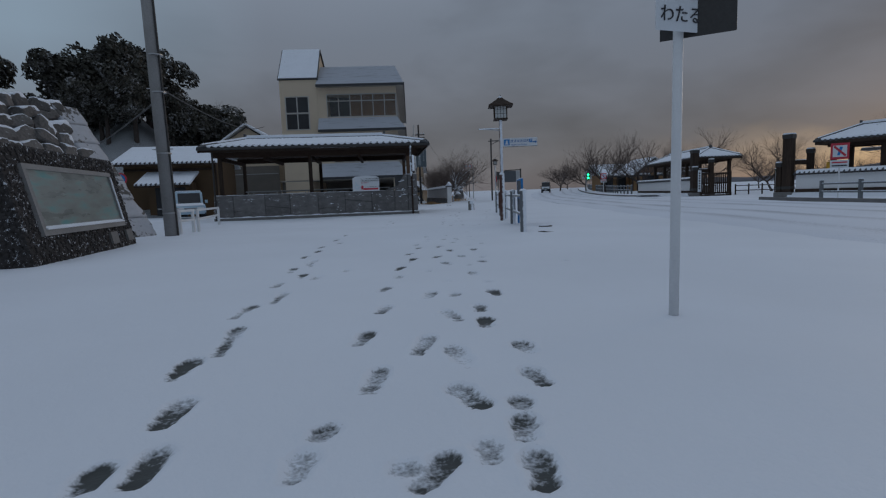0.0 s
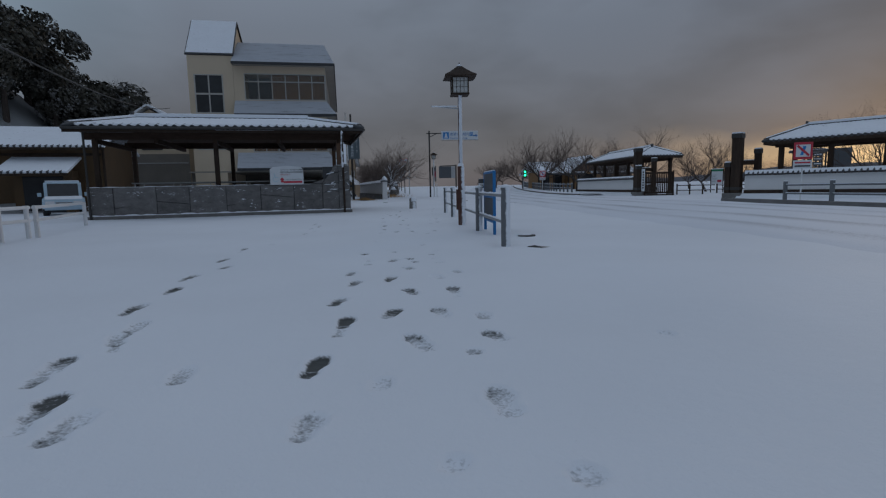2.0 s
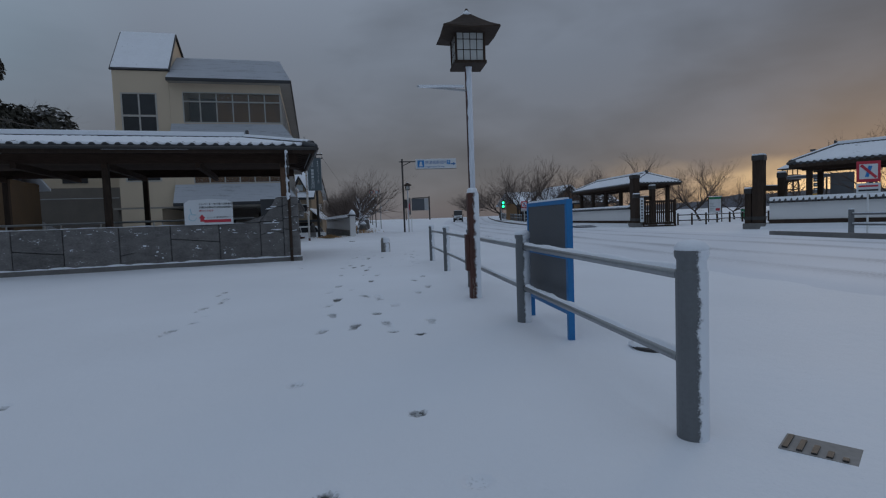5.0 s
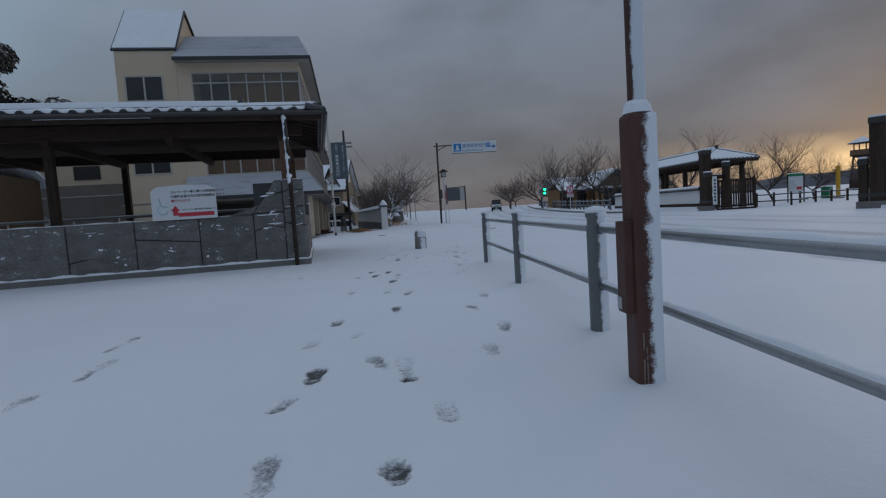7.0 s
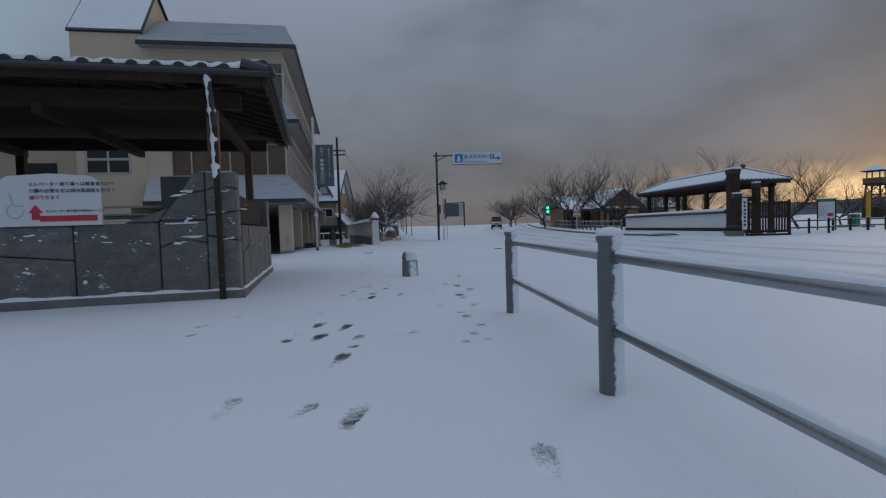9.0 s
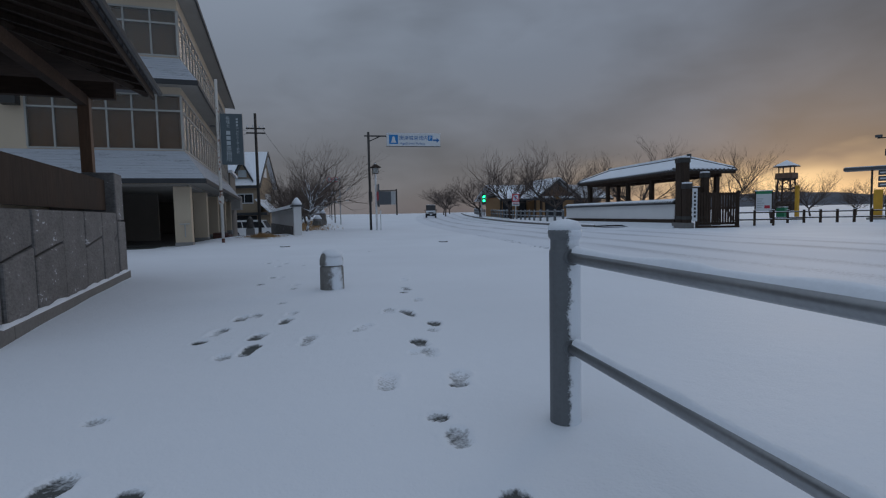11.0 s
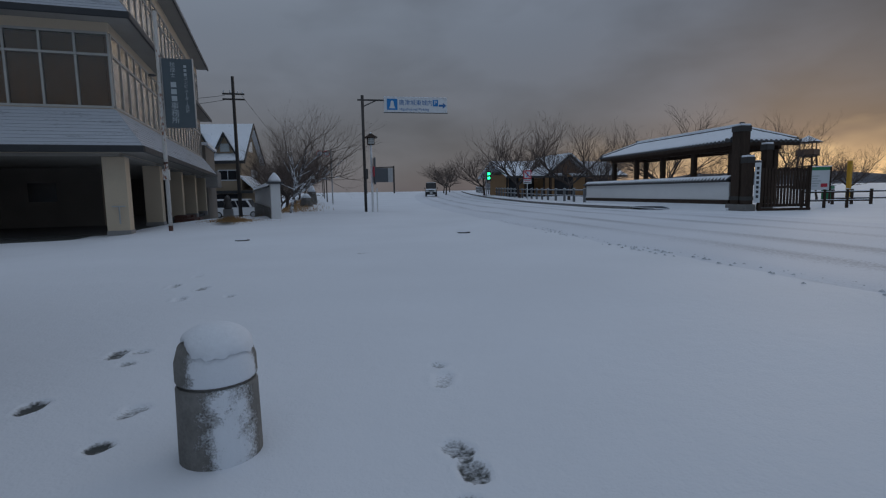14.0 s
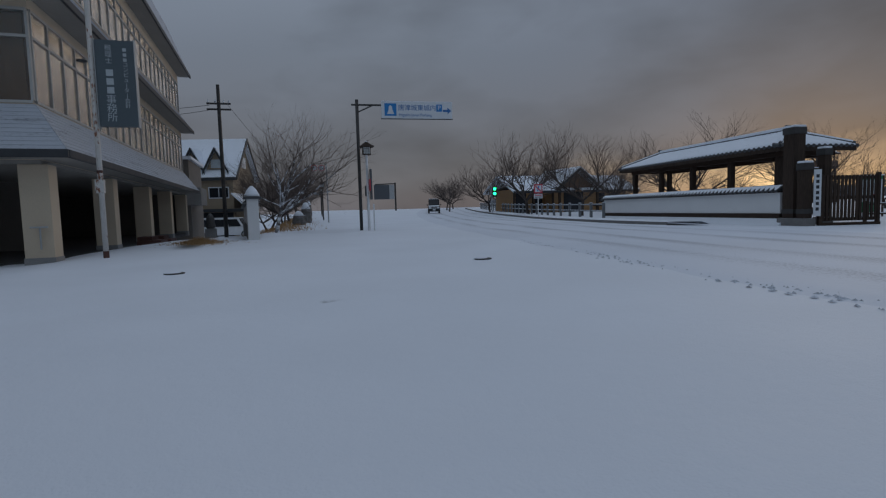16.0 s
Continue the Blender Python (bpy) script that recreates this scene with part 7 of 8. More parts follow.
def car(x, y, z, yaw, mat, label, L, W, H, hood, snow=False, name="parked_car"):
    """A boxy car pointing along +x of its own: body with wheels, glass band, lamps."""
    c = thing(name, x, y, z, yaw, label, "car", "cars")
    h2, b0 = H * 0.52, 0.24
    body = extrude_xz([(-L / 2, b0), (L / 2 - 0.05, b0), (L / 2, b0 + 0.25), (L / 2 - 0.05, h2 - 0.10), (L / 2 - hood * 0.9, h2 + 0.04), (-L / 2 + 0.03, h2 + 0.04), (-L / 2, h2 - 0.15)], -W / 2, W / 2)
    bmesh.ops.bevel(body, geom=body.edges[:], offset=0.06, segments=2, affect='EDGES')
    bd_ = part("body", body, mat, c)
    cab = [(-L / 2 + 0.05, h2), (L / 2 - hood * 0.85, h2), (L / 2 - hood * 1.35, H - 0.06), (L / 2 - hood * 1.6, H), (-L / 2 + 0.25, H), (-L / 2 + 0.12, H - 0.08)]
    bm = extrude_xz(cab, -W / 2 + 0.08, W / 2 - 0.08)
    bmesh.ops.bevel(bm, geom=bm.edges[:], offset=0.05, segments=2, affect='EDGES')
    part("cabin", bm, mat, c)
    gl_ = [(-L / 2 + 0.22, h2 + 0.07), (L / 2 - hood * 1.02, h2 + 0.07), (L / 2 - hood * 1.42, H - 0.16), (-L / 2 + 0.27, H - 0.16)]
    for sy in (-1, 1):
        n = 3
        for i in range(n):
            a, b = i / n + 0.012, (i + 1) / n - 0.012
            q = [(gl_[0][0] + (gl_[1][0] - gl_[0][0]) * a, gl_[0][1]), (gl_[0][0] + (gl_[1][0] - gl_[0][0]) * b, gl_[0][1]),
                 (gl_[3][0] + (gl_[2][0] - gl_[3][0]) * b, gl_[2][1]), (gl_[3][0] + (gl_[2][0] - gl_[3][0]) * a, gl_[2][1])]
            y0, y1 = (W / 2 - 0.082, W / 2 - 0.072) if sy > 0 else (-W / 2 + 0.072, -W / 2 + 0.082)
            part("side_window", extrude_xz(q, y0, y1), M["dark_pane"], c)
    x0, x1 = L / 2 - hood * 0.88, L / 2 - hood * 1.33
    part("windscreen", slab([(x0 + 0.02, -W / 2 + 0.2, h2 + 0.06), (x0 + 0.02, W / 2 - 0.2, h2 + 0.06), (x1 + 0.02, W / 2 - 0.2, H - 0.09), (x1 + 0.02, -W / 2 + 0.2, H - 0.09)], 0.02), M["dark_pane"], c)
    for wx in (-L / 2 + 0.75, L / 2 - 0.72):
        for sy in (-1, 1):
            ty = part("wheel", tube((wx, sy * (W / 2 - 0.20), 0.31), (wx, sy * (W / 2 + 0.012), 0.31), 0.31, n=20), M["rubber"], c)
            part("rim", tube((wx, sy * (W / 2 + 0.012), 0.31), (wx, sy * (W / 2 + 0.022), 0.31), 0.20, n=16), M["galvanised"], ty)
    for sy in (-1, 1):
        part("headlight", box(L / 2 - 0.16, L / 2 - 0.01, sy * (W / 2 - 0.26) - 0.16, sy * (W / 2 - 0.26) + 0.16, h2 - 0.32, h2 - 0.14, bev=0.02), M["head_lamp"], c)
        part("mirror", box(L / 2 - hood * 1.05, L / 2 - hood * 1.05 + 0.12, sy * (W / 2 + 0.08) - 0.07, sy * (W / 2 + 0.08) + 0.07, h2 + 0.06, h2 + 0.22, bev=0.02), mat, c)
    part("grille", box(L / 2 - 0.02, L / 2 + 0.01, -W / 2 + 0.45, W / 2 - 0.45, h2 - 0.34, h2 - 0.18), M["rail_metal"], c)
    part("number_plate", box(L / 2, L / 2 + 0.02, -0.16, 0.16, b0 + 0.14, b0 + 0.28), M["sign_white"], c)
    if snow:
        part("snow_cap", box(-L / 2 + 0.28, L / 2 - hood * 1.62, -W / 2 + 0.14, W / 2 - 0.14, H - 0.005, H + 0.05, bev=0.025), M["snow_cap"], c)
        part("bonnet_snow", slab([(L / 2 - hood * 0.86, -W / 2 + 0.1, h2 + 0.07), (L / 2 - 0.14, -W / 2 + 0.1, h2 - 0.055), (L / 2 - 0.14, W / 2 - 0.1, h2 - 0.055), (L / 2 - hood * 0.86, W / 2 - 0.1, h2 + 0.07)], 0.03), M["snow_cap"], c)
    return c


car(-2.2, 74.6, ground_z(-2.2, 74.6), -14, M["car_white"], "white people carrier parked across the drive behind the office", 4.7, 1.72, 1.80, 0.95)
car(-12.3, 27.2, ground_z(-12, 27), -62, M["car_blue"], "pale blue small car parked behind the white barrier", 3.4, 1.48, 1.45, 0.7, True)
car(20.2, 88.0, ground_z(20.2, 88) + 0.03, -104, M["car_black"], "black boxy kei van with snow on roof and bonnet", 3.4, 1.48, 1.78, 0.62, True, "black_van")

up_far = thing("utility_pole", -0.55, 60.0, ground_z(0.2, 60), 0, "dark wooden utility pole with crossarms and wires", "utility pole", "utility poles")
part("shaft", tube((0, 0, -0.2), (0, 0, 9.5), 0.13, 0.10, n=12), M["dark_metal"], up_far)
for z_ in (8.3, 7.95):
    part("crossarm", box(-0.7, 0.7, -0.05, 0.05, z_, z_ + 0.1), M["dark_metal"], up_far)
for x_ in (-0.6, -0.2, 0.3, 0.6):
    part("insulator", lathe([(0.05, 8.4), (0.06, 8.48), (0.03, 8.6)], 8, x=x_), M["sign_white"], up_far)


def wire(name, a, b, sag, r, label):
    w = bmesh.new()
    a, b = Vector(a), Vector(b)
    prev = a
    for i in range(1, 17):
        t = i / 16
        q = a.lerp(b, t) - Vector((0, 0, sag * 4 * t * (1 - t)))
        tube(prev, q, r, n=5, bm=w, caps=False)
        prev = q
    me = mesh_of(name, w, M["dark_metal"])
    return tagged(new(name, me), label, "cable", "overhead cables")


wire("overhead_cable", (-1.1, 60, 7.7), (-14, 57, 7.0), 0.5, 0.015, "thin dark cables from the far utility pole")
wire("overhead_cable", (-1.1, 60, 7.4), (-14, 57, 6.6), 0.6, 0.015, "thin dark cables from the far utility pole")
wire("overhead_cable", (0.0, 60, 7.7), (5, 95, 5.0), 0.8, 0.012, "thin dark cable sloping to the trees")
wire("overhead_cable", (-5.4, 11.9, 3.7), (-12, 40, 6.6), 0.5, 0.02, "thin pale cable from the near utility pole")
wire("overhead_cable", (-5.4, 11.9, 3.5), (-30, 40, 4.2), 0.6, 0.02, "thin pale cable from the near utility pole")
wire("overhead_cable", (-5.4, 11.9, 8.7), (-20, 14, 6.0), 0.5, 0.02, "thin dark cable from the near utility pole")

np_ = thing("utility_pole", -5.42, 11.85, 0, 0, "thick grey concrete utility pole with a cable clipped to it", "utility pole", "utility poles")
part("shaft", tube((0, 0, -0.2), (-0.14, 0, 9.0), 0.165, 0.12, n=20), M["concrete"], np_, smooth=True)
part("cable", tube((0.17, -0.03, 0.0), (0.02, -0.03, 9.0), 0.025, n=8), M["dark_metal"], np_)
for z_ in (0.7, 2.2, 3.7, 4.6):
    part("step_bolt", tube((-0.30, 0, z_), (0.22, 0, z_), 0.012, n=6), M["galvanised"], np_)
    part("band", lathe([(0.172, z_ - 0.12), (0.172, z_ - 0.09)], 18, x=-0.01), M["galvanised"], np_)

for (a_, b_) in (((-5.45, 12.35), (-5.52, 13.25)), ((-5.5, 13.5), (-6.6, 17.5))):
    dx_, dy_ = b_[0] - a_[0], b_[1] - a_[1]
    wb = thing("white_barrier", a_[0], a_[1], 0, math.degrees(math.atan2(dy_, dx_)), "low white tubular barrier in the snow", "barrier", "white barriers")
    L_ = math.hypot(dx_, dy_)
    for x_ in (0, L_):
        part("post", tube((x_, 0, -0.1), (x_, 0, 0.66), 0.045, n=12), M["white_metal"], wb)
    for z_ in (0.62, 0.36):
        part("rail", tube((-0.1, 0, z_), (L_ + 0.1, 0, z_), 0.035, n=12), M["white_metal"], wb)
nps = thing("parking_sign", -12.75, 22.0, 0, 10, "round blue and red parking sign on a thin post", "road sign")
part("post", tube((0, 0, -0.1), (0, 0, 2.3), 0.03, n=8), M["galvanised"], nps)
d_ = part("disc", tube((0, -0.05, 2.0), (0, -0.04, 2.0), 0.29, n=24), M["letter_red"], nps)
part("disc_face", tube((0, -0.056, 2.0), (0, -0.05, 2.0), 0.22, n=24), M["sign_blue"], d_)

# picture monument: rough stone frame round a glazed picture panel
mo = thing("picture_monument", -4.73, 7.85, 0, 102.5, "rough dark stone monument framing a faded picture panel", "monument")
MW = 4.05
part("block", extrude_yz([(-0.02, -0.1), (0.9, -0.1), (0.75, 1.78), (0.35, 1.78)], -MW / 2, MW / 2), M["cobble_dark"], mo)
fr_ = bmesh.new()


def lean(x, z, d=0.0):
    return (x, 0.0 + 0.35 * z / 1.78 - d, z)


for x0_, x1_, z0_, z1_ in ((-MW / 2 + 0.42, MW / 2 - 0.42, 0.42, 0.52), (-MW / 2 + 0.42, MW / 2 - 0.42, 1.42, 1.50), (-MW / 2 + 0.42, -MW / 2 + 0.52, 0.521, 1.419), (MW / 2 - 0.52, MW / 2 - 0.42, 0.521, 1.419)):
    slab([lean(x0_, z0_, 0.06), lean(x1_, z0_, 0.06), lean(x1_, z1_, 0.06), lean(x0_, z1_, 0.06)], 0.12, fr_)
part("frame", fr_, M["concrete"], mo, "smooth grey inner frame edged with snow")
part("picture", slab([lean(-MW / 2 + 0.52, 0.52, 0.03), lean(MW / 2 - 0.52, 0.52, 0.03), lean(MW / 2 - 0.52, 1.42, 0.03), lean(-MW / 2 + 0.52, 1.42, 0.03)], 0.03), M["picture_panel"], mo, "faded glazed picture")
part("snow_ledge", slab([lean(-MW / 2 + 0.5, 0.525, 0.10), lean(MW / 2 - 0.5, 0.525, 0.10), lean(MW / 2 - 0.5, 0.56, 0.03), lean(-MW / 2 + 0.5, 0.56, 0.03)], 0.02), M["snow_cap"], mo)
part("side_snow", slab([lean(MW / 2 - 0.53, 0.55, 0.09), lean(MW / 2 - 0.50, 0.55, 0.09), lean(MW / 2 - 0.50, 1.40, 0.09), lean(MW / 2 - 0.53, 1.40, 0.09)], 0.02), M["snow_cap"], mo)
for x_ in (0.75, 1.55):
    part("plate", slab([lean(x_, 0.10, 0.05), lean(x_ + 0.32, 0.10, 0.05), lean(x_ + 0.32, 0.33, 0.05), lean(x_, 0.33, 0.05)], 0.04), M["plinth_stone"], mo, "small pale stone plate")
rm = random.Random(77)
# pebbles set close into the face round the picture and over the end
pb = bmesh.new()


def pebble(q, m, s):
    ring = []
    k_ = [rm.uniform(0.75, 1.2) for _ in range(6)]
    for rr, h in ((1.0, -0.012), (0.8, 0.016)):
        ring.append([pb.verts.new(m @ Vector((rr * s * k_[j] * math.cos(j * 1.047), 0.8 * rr * s * k_[j] * math.sin(j * 1.047), h)) + Vector(q)) for j in range(6)])
    top_ = pb.verts.new(m @ Vector((0, 0, 0.026)) + Vector(q))
    for j in range(6):
        pb.faces.new((ring[0][j], ring[0][(j + 1) % 6], ring[1][(j + 1) % 6], ring[1][j]))
        pb.faces.new((ring[1][j], ring[1][(j + 1) % 6], top_))


tilt_ = pose(0, 0, 0, 79, 0, 0).to_3x3()
for i in range(2600):
    x_, z_ = rm.uniform(-MW / 2 + 0.03, MW / 2 - 0.03), rm.uniform(0.0, 1.75)
    if -MW / 2 + 0.40 < x_ < MW / 2 - 0.40 and 0.40 < z_ < 1.52:
        continue
    if z_ < 0.36 and (0.72 < x_ < 1.10 or 1.52 < x_ < 1.90):
        continue
    pebble(lean(x_, z_, 0.0), tilt_ @ pose(0, 0, 0, 0, 0, rm.uniform(0, 360)).to_3x3(), rm.uniform(0.024, 0.048))
for sx_ in (-1, 1):
    side_ = pose(0, 0, 0, 0, 90 * sx_, 0).to_3x3()
    for i in range(420):
        z_ = rm.uniform(0.0, 1.74)
        pebble((sx_ * MW / 2, rm.uniform(0.35 * z_ / 1.78, 0.88 - 0.15 * z_ / 1.78), z_), side_ @ pose(0, 0, 0, 0, 0, rm.uniform(0, 360)).to_3x3(), rm.uniform(0.024, 0.05))
tagged(part("pebbledash", pb, M["cobble_dark"], mo), "dark pebbledash flecked with snow", kind="stuff")

# castle rampart of rough boulders, snow on each
cw = thing("castle_wall", -6.2, 12.7, 0, 78.5, "sloping castle rampart of rough boulders with snow on every ledge", "stone wall")
rc = random.Random(9)


def boulder(sx, sy, sz, seed, fine=3, rough=0.30):
    r = random.Random(seed)
    bm = bmesh.new()
    bmesh.ops.create_icosphere(bm, subdivisions=fine, radius=1.0)
    for v in bm.verts:
        n = noise.noise(v.co * 1.3 + Vector((seed * 3.1, 0, 0)))
        v.co *= 1 + rough * n + 0.55 * rough * noise.noise(v.co * 3.7 + Vector((0, seed * 2.3, 0)))
        for k in range(3):
            v.co[k] = math.copysign(min(abs(v.co[k]), 0.74 + 0.03 * r.random()), v.co[k])
        v.co.x *= sx
        v.co.y *= sy
        v.co.z *= sz
    return bm


stones = [mesh_of("boulder", boulder(0.30, 0.26, 0.215, s), M["castle_stone"]) for s in range(5)]


def settle(bm, thick):
    """Turn a stone's own shape into the snow lying on it: proud on top, sunk into the stone below."""
    bm.normal_update()
    for v, nz in [(v, v.normal.copy()) for v in bm.verts]:
        k_ = smooth01((nz.z - 0.06 - 0.40 * noise.noise(v.co * 7.0)) / 0.40)
        v.co += nz * (-0.045 + (0.045 + thick) * k_)
    return bm


def cap_mesh(seed):
    return mesh_of("snow_cap", settle(boulder(0.30, 0.26, 0.215, seed), 0.014), M["snow_cap"], True)


caps = [cap_mesh(s) for s in range(5)]
part("core", extrude_yz([(0.30, -0.2), (6.0, -0.2), (6.0, 3.4), (2.45, 3.4)], -9.0, -0.25), M["fascia"], cw, "dark gaps between the boulders")
for j in range(12):
    z_ = 0.14 + j * 0.295
    x_ = -5.2 + rc.random() * 0.3
    while x_ < -1.05 + 0.35 * (j % 2):
        s_ = rc.randrange(5)
        m_ = Matrix.Translation((x_, 0.16 + 0.58 * z_ + rc.gauss(0, 0.05), z_ + rc.gauss(0, 0.035))) @ pose(0, 0, 0, rc.gauss(-8, 9), rc.gauss(0, 13), rc.gauss(0, 14)) @ Matrix.Diagonal((rc.uniform(0.75, 1.35), 1.0, rc.uniform(0.8, 1.2), 1))
        piece("boulder", stones[s_], cw, m_)
        piece("snow_cap", caps[s_], cw, m_)
        x_ += rc.uniform(0.36, 0.56)
for j in range(7):
    z0_, z1_ = 0.50 * j - 0.1 * (j == 0), 0.50 * j + 0.488
    long_ = 1.30 if j % 2 else 0.92
    cs = extrude_yz([(0.02 + 0.58 * z0_, z0_), (2.3 + 0.58 * z0_, z0_), (2.3 + 0.58 * z1_, z1_), (0.02 + 0.58 * z1_, z1_)], -long_, -0.06 - 0.10 * z0_ / 3.5)
    bmesh.ops.recalc_face_normals(cs, faces=cs.faces[:])
    bmesh.ops.subdivide_edges(cs, edges=cs.edges[:], cuts=5, use_grid_fill=True)
    for v in cs.verts:
        k_ = noise.noise(v.co * 2.1 + Vector((j * 3.7, 0, 0))) * 0.05 + noise.noise(v.co * 7.0) * 0.018
        v.co += Vector((k_, -k_, 0))
    part("corner_stone", cs, M["snowed_stone"], cw, "large dressed corner stone crusted with snow", smooth=True)
part("top_snow", slab([(-9, 2.3, 3.46), (-0.3, 2.3, 3.46), (-0.3, 6.0, 4.1), (-9, 6.0, 4.1)], 0.3), M["snow_cap"], cw, "snow over the rampart top")

# tiled house behind the shelter
th = thing("tiled_house", -16.0, 30.0, -0.1, 10, "old ochre house with two tiers of snowy tile roofs", "house")
part("wall", box(-1.6, 3.75, 0.9, 6.5, -0.2, 3.6), M["ochre_wall"], th)
part("wall", box(0.0, 2.5, 0.0, 0.89, -0.2, 2.2), M["ochre_wall"], th)
for q in ([(-0.3, -1.3, 2.10), (2.70, -1.3, 2.10), (2.70, 0.9, 2.92), (-0.3, 0.9, 2.92)], [(-2.0, 0.0, 3.42), (4.0, 0.0, 3.42), (4.0, 3.7, 4.74), (-2.0, 3.7, 4.74)], [(4.0, 7.4, 3.42), (-2.0, 7.4, 3.42), (-2.0, 3.7, 4.74), (4.0, 3.7, 4.74)]):
    part("roof", slab(q, 0.12), M["roof_snow"], th, "snow-covered tile slope")
for y_, z_, x0_, x1_ in ((-1.33, 2.07, -0.3, 2.70), (-0.03, 3.39, -2.0, 4.0)):
    et = mesh_of("eave_tile", tube((0, 0, 0), (0, 0.3, 0.06), 0.06, n=8), M["roof_tile"])
    for i in range(int((x1_ - x0_) / 0.26)):
        piece("eave_tile", et, th, Matrix.Translation((x0_ + 0.13 + i * 0.26, y_, z_)))
    part("eave_board", box(x0_, x1_, y_ + 0.05, y_ + 0.10, z_ - 0.16, z_ - 0.05), M["dark_wood"], th)
# the wall is solid; a dark panel stands in for the opening's shade
part("opening_shade_panel", box(0.4, 2.1, -0.04, -0.002, 0.0, 1.9), M["dark_pane"], th)
part("corner_board", box(3.66, 3.76, 0.80, 0.898, -0.2, 3.4), M["dark_wood"], th)
part("lintel", box(-1.6, 3.6, 0.84, 0.898, 2.98, 3.10), M["dark_wood"], th)
ph = thing("plaster_house", -13.3, 44.0, -0.1, 5, "small pale house with a snowy gabled roof behind the shelter", "house")
part("wall", box(-4, 1.0, 0, 6, -0.2, 5.6), M["plaster_cream"], ph)
part("gable_wall", extrude_xz([(-4, 5.6), (1.0, 5.6), (-1.5, 7.2)], 0.0, 6), M["plaster_cream"], ph)
part("roof", slab([(-4.4, -0.5, 5.4), (-1.5, -0.5, 7.4), (-1.5, 6.4, 7.4), (-4.4, 6.4, 5.4)][::-1], 0.14), M["roof_snow"], ph)
part("roof", slab([(1.4, -0.5, 5.4), (-1.5, -0.5, 7.4), (-1.5, 6.4, 7.4), (1.4, 6.4, 5.4)], 0.14), M["roof_snow"], ph)
part("boarded_wall", box(-4.03, 1.03, -0.04, -0.002, -0.2, 3.9), M["garage_render"], ph, "dark boarded lower storey")
part("window", box(-2.2, -0.8, -0.05, 0.0, 4.2, 5.0), M["dark_pane"], ph)
part("side_wing", box(-8.5, -4.05, 0.5, 6, -0.2, 4.4), M["house_wall"], ph, "low brown side wing")
part("wing_roof", box(-8.8, -4.04, 0.2, 6.2, 4.41, 4.60, bev=0.03), M["roof_snow"], ph)
part("balcony_rail", tube((-4, -0.4, 3.2), (1, -0.4, 3.2), 0.03, n=8), M["galvanised"], ph)

dg = thing("dry_grass_heap", 0.85, 43.2, ground_z(0.85, 43.2), 15, "mound of dry brown grass showing through the snow", "grass", kind="stuff")
bm = bmesh.new()
rg = random.Random(4)
for i in range(1500):
    a, r_ = rg.uniform(0, 6.283), abs(rg.gauss(0, 0.55))
    x_, y_ = r_ * math.cos(a), 1.6 * r_ * math.sin(a)
    h_ = 0.04 + 0.22 * math.exp(-r_ * r_ * 3) * rg.random()
    d = Vector((rg.gauss(0, 0.10), rg.gauss(0, 0.10), h_))
    v0, v1, v2 = bm.verts.new((x_ - 0.008, y_, 0)), bm.verts.new((x_ + 0.008, y_, 0)), bm.verts.new(Vector((x_, y_, 0)) + d)
    bm.faces.new((v0, v1, v2))
part("blades", bm, M["dry_grass"], dg)

# brick steps, planter pots and a bicycle-height meter under the office's edge
for i_, (x_, y_) in enumerate(((-1.55, 46.4), (-1.75, 48.9))):
    st_ = thing("brick_step", x_, y_, ground_z(x_, y_), 3, "low red-brown brick step at the office's side entrance", "step", "brick steps")
    part("lower_step", box(-0.3, 0.5, 0, 1.3, -0.1, 0.14, bev=0.015), M["rust_brown"], st_)
    part("upper_step", box(-0.3, 0.2, 0.1, 1.2, 0.141, 0.28, bev=0.015), M["rust_brown"], st_)
statue = thing("garden_ornament", -1.0, 57.2, ground_z(-1.0, 57.2), 0, "weathered grey stone garden ornament on a plinth", "ornament")
part("plinth", box(-0.28, 0.28, -0.28, 0.28, -0.2, 0.6, bev=0.03), M["concrete"], statue)
part("stone", lathe([(0.22, 0.6), (0.28, 0.75), (0.2, 1.0), (0.24, 1.15), (0.12, 1.4), (0.03, 1.5)], 12), M["castle_stone"], statue, smooth=True)
for i_, (x_, y_, h_) in enumerate(((4.4, 66.0, 1.5), (4.9, 90.0, 1.9), (3.9, 61.0, 0.9))):
    sl_ = thing("stone_marker", x_, y_, ground_z(x_, y_), 15 * i_, "rough standing stone beside the path, capped with snow", "stone", "standing stones")
    part("stone", lathe([(0.42, -0.2), (0.46, 0.2), (0.36, h_ * 0.7), (0.15, h_)], 9), M["castle_stone"], sl_)
    part("snow_cap", lathe([(0.37, h_ * 0.7), (0.16, h_ + 0.02), (0.04, h_ + 0.06)], 9), M["snow_cap"], sl_, smooth=True)
vg = thing("verge_grass", 2.6, 56.0, ground_z(2.6, 56.0), 0, "dry brown verge grass under the bare trees", "grass", kind="stuff")
bm = bmesh.new()
for i in range(3500):
    x_, y_ = rg.gauss(0.3, 0.8), rg.uniform(-5, 26)
    wz_ = ground_z(2.6 + x_, 56.0 + y_) - ground_z(2.6, 56.0)
    d = Vector((rg.gauss(0, 0.08), rg.gauss(0, 0.08), rg.uniform(0.08, 0.26)))
    v0, v1, v2 = bm.verts.new((x_ - 0.010, y_, wz_ - 0.02)), bm.verts.new((x_ + 0.010, y_, wz_ - 0.02)), bm.verts.new(Vector((x_, y_, wz_)) + d)
    bm.faces.new((v0, v1, v2))
part("blades", bm, M["dry_grass"], vg)

# ---- trees, woods, distance ----


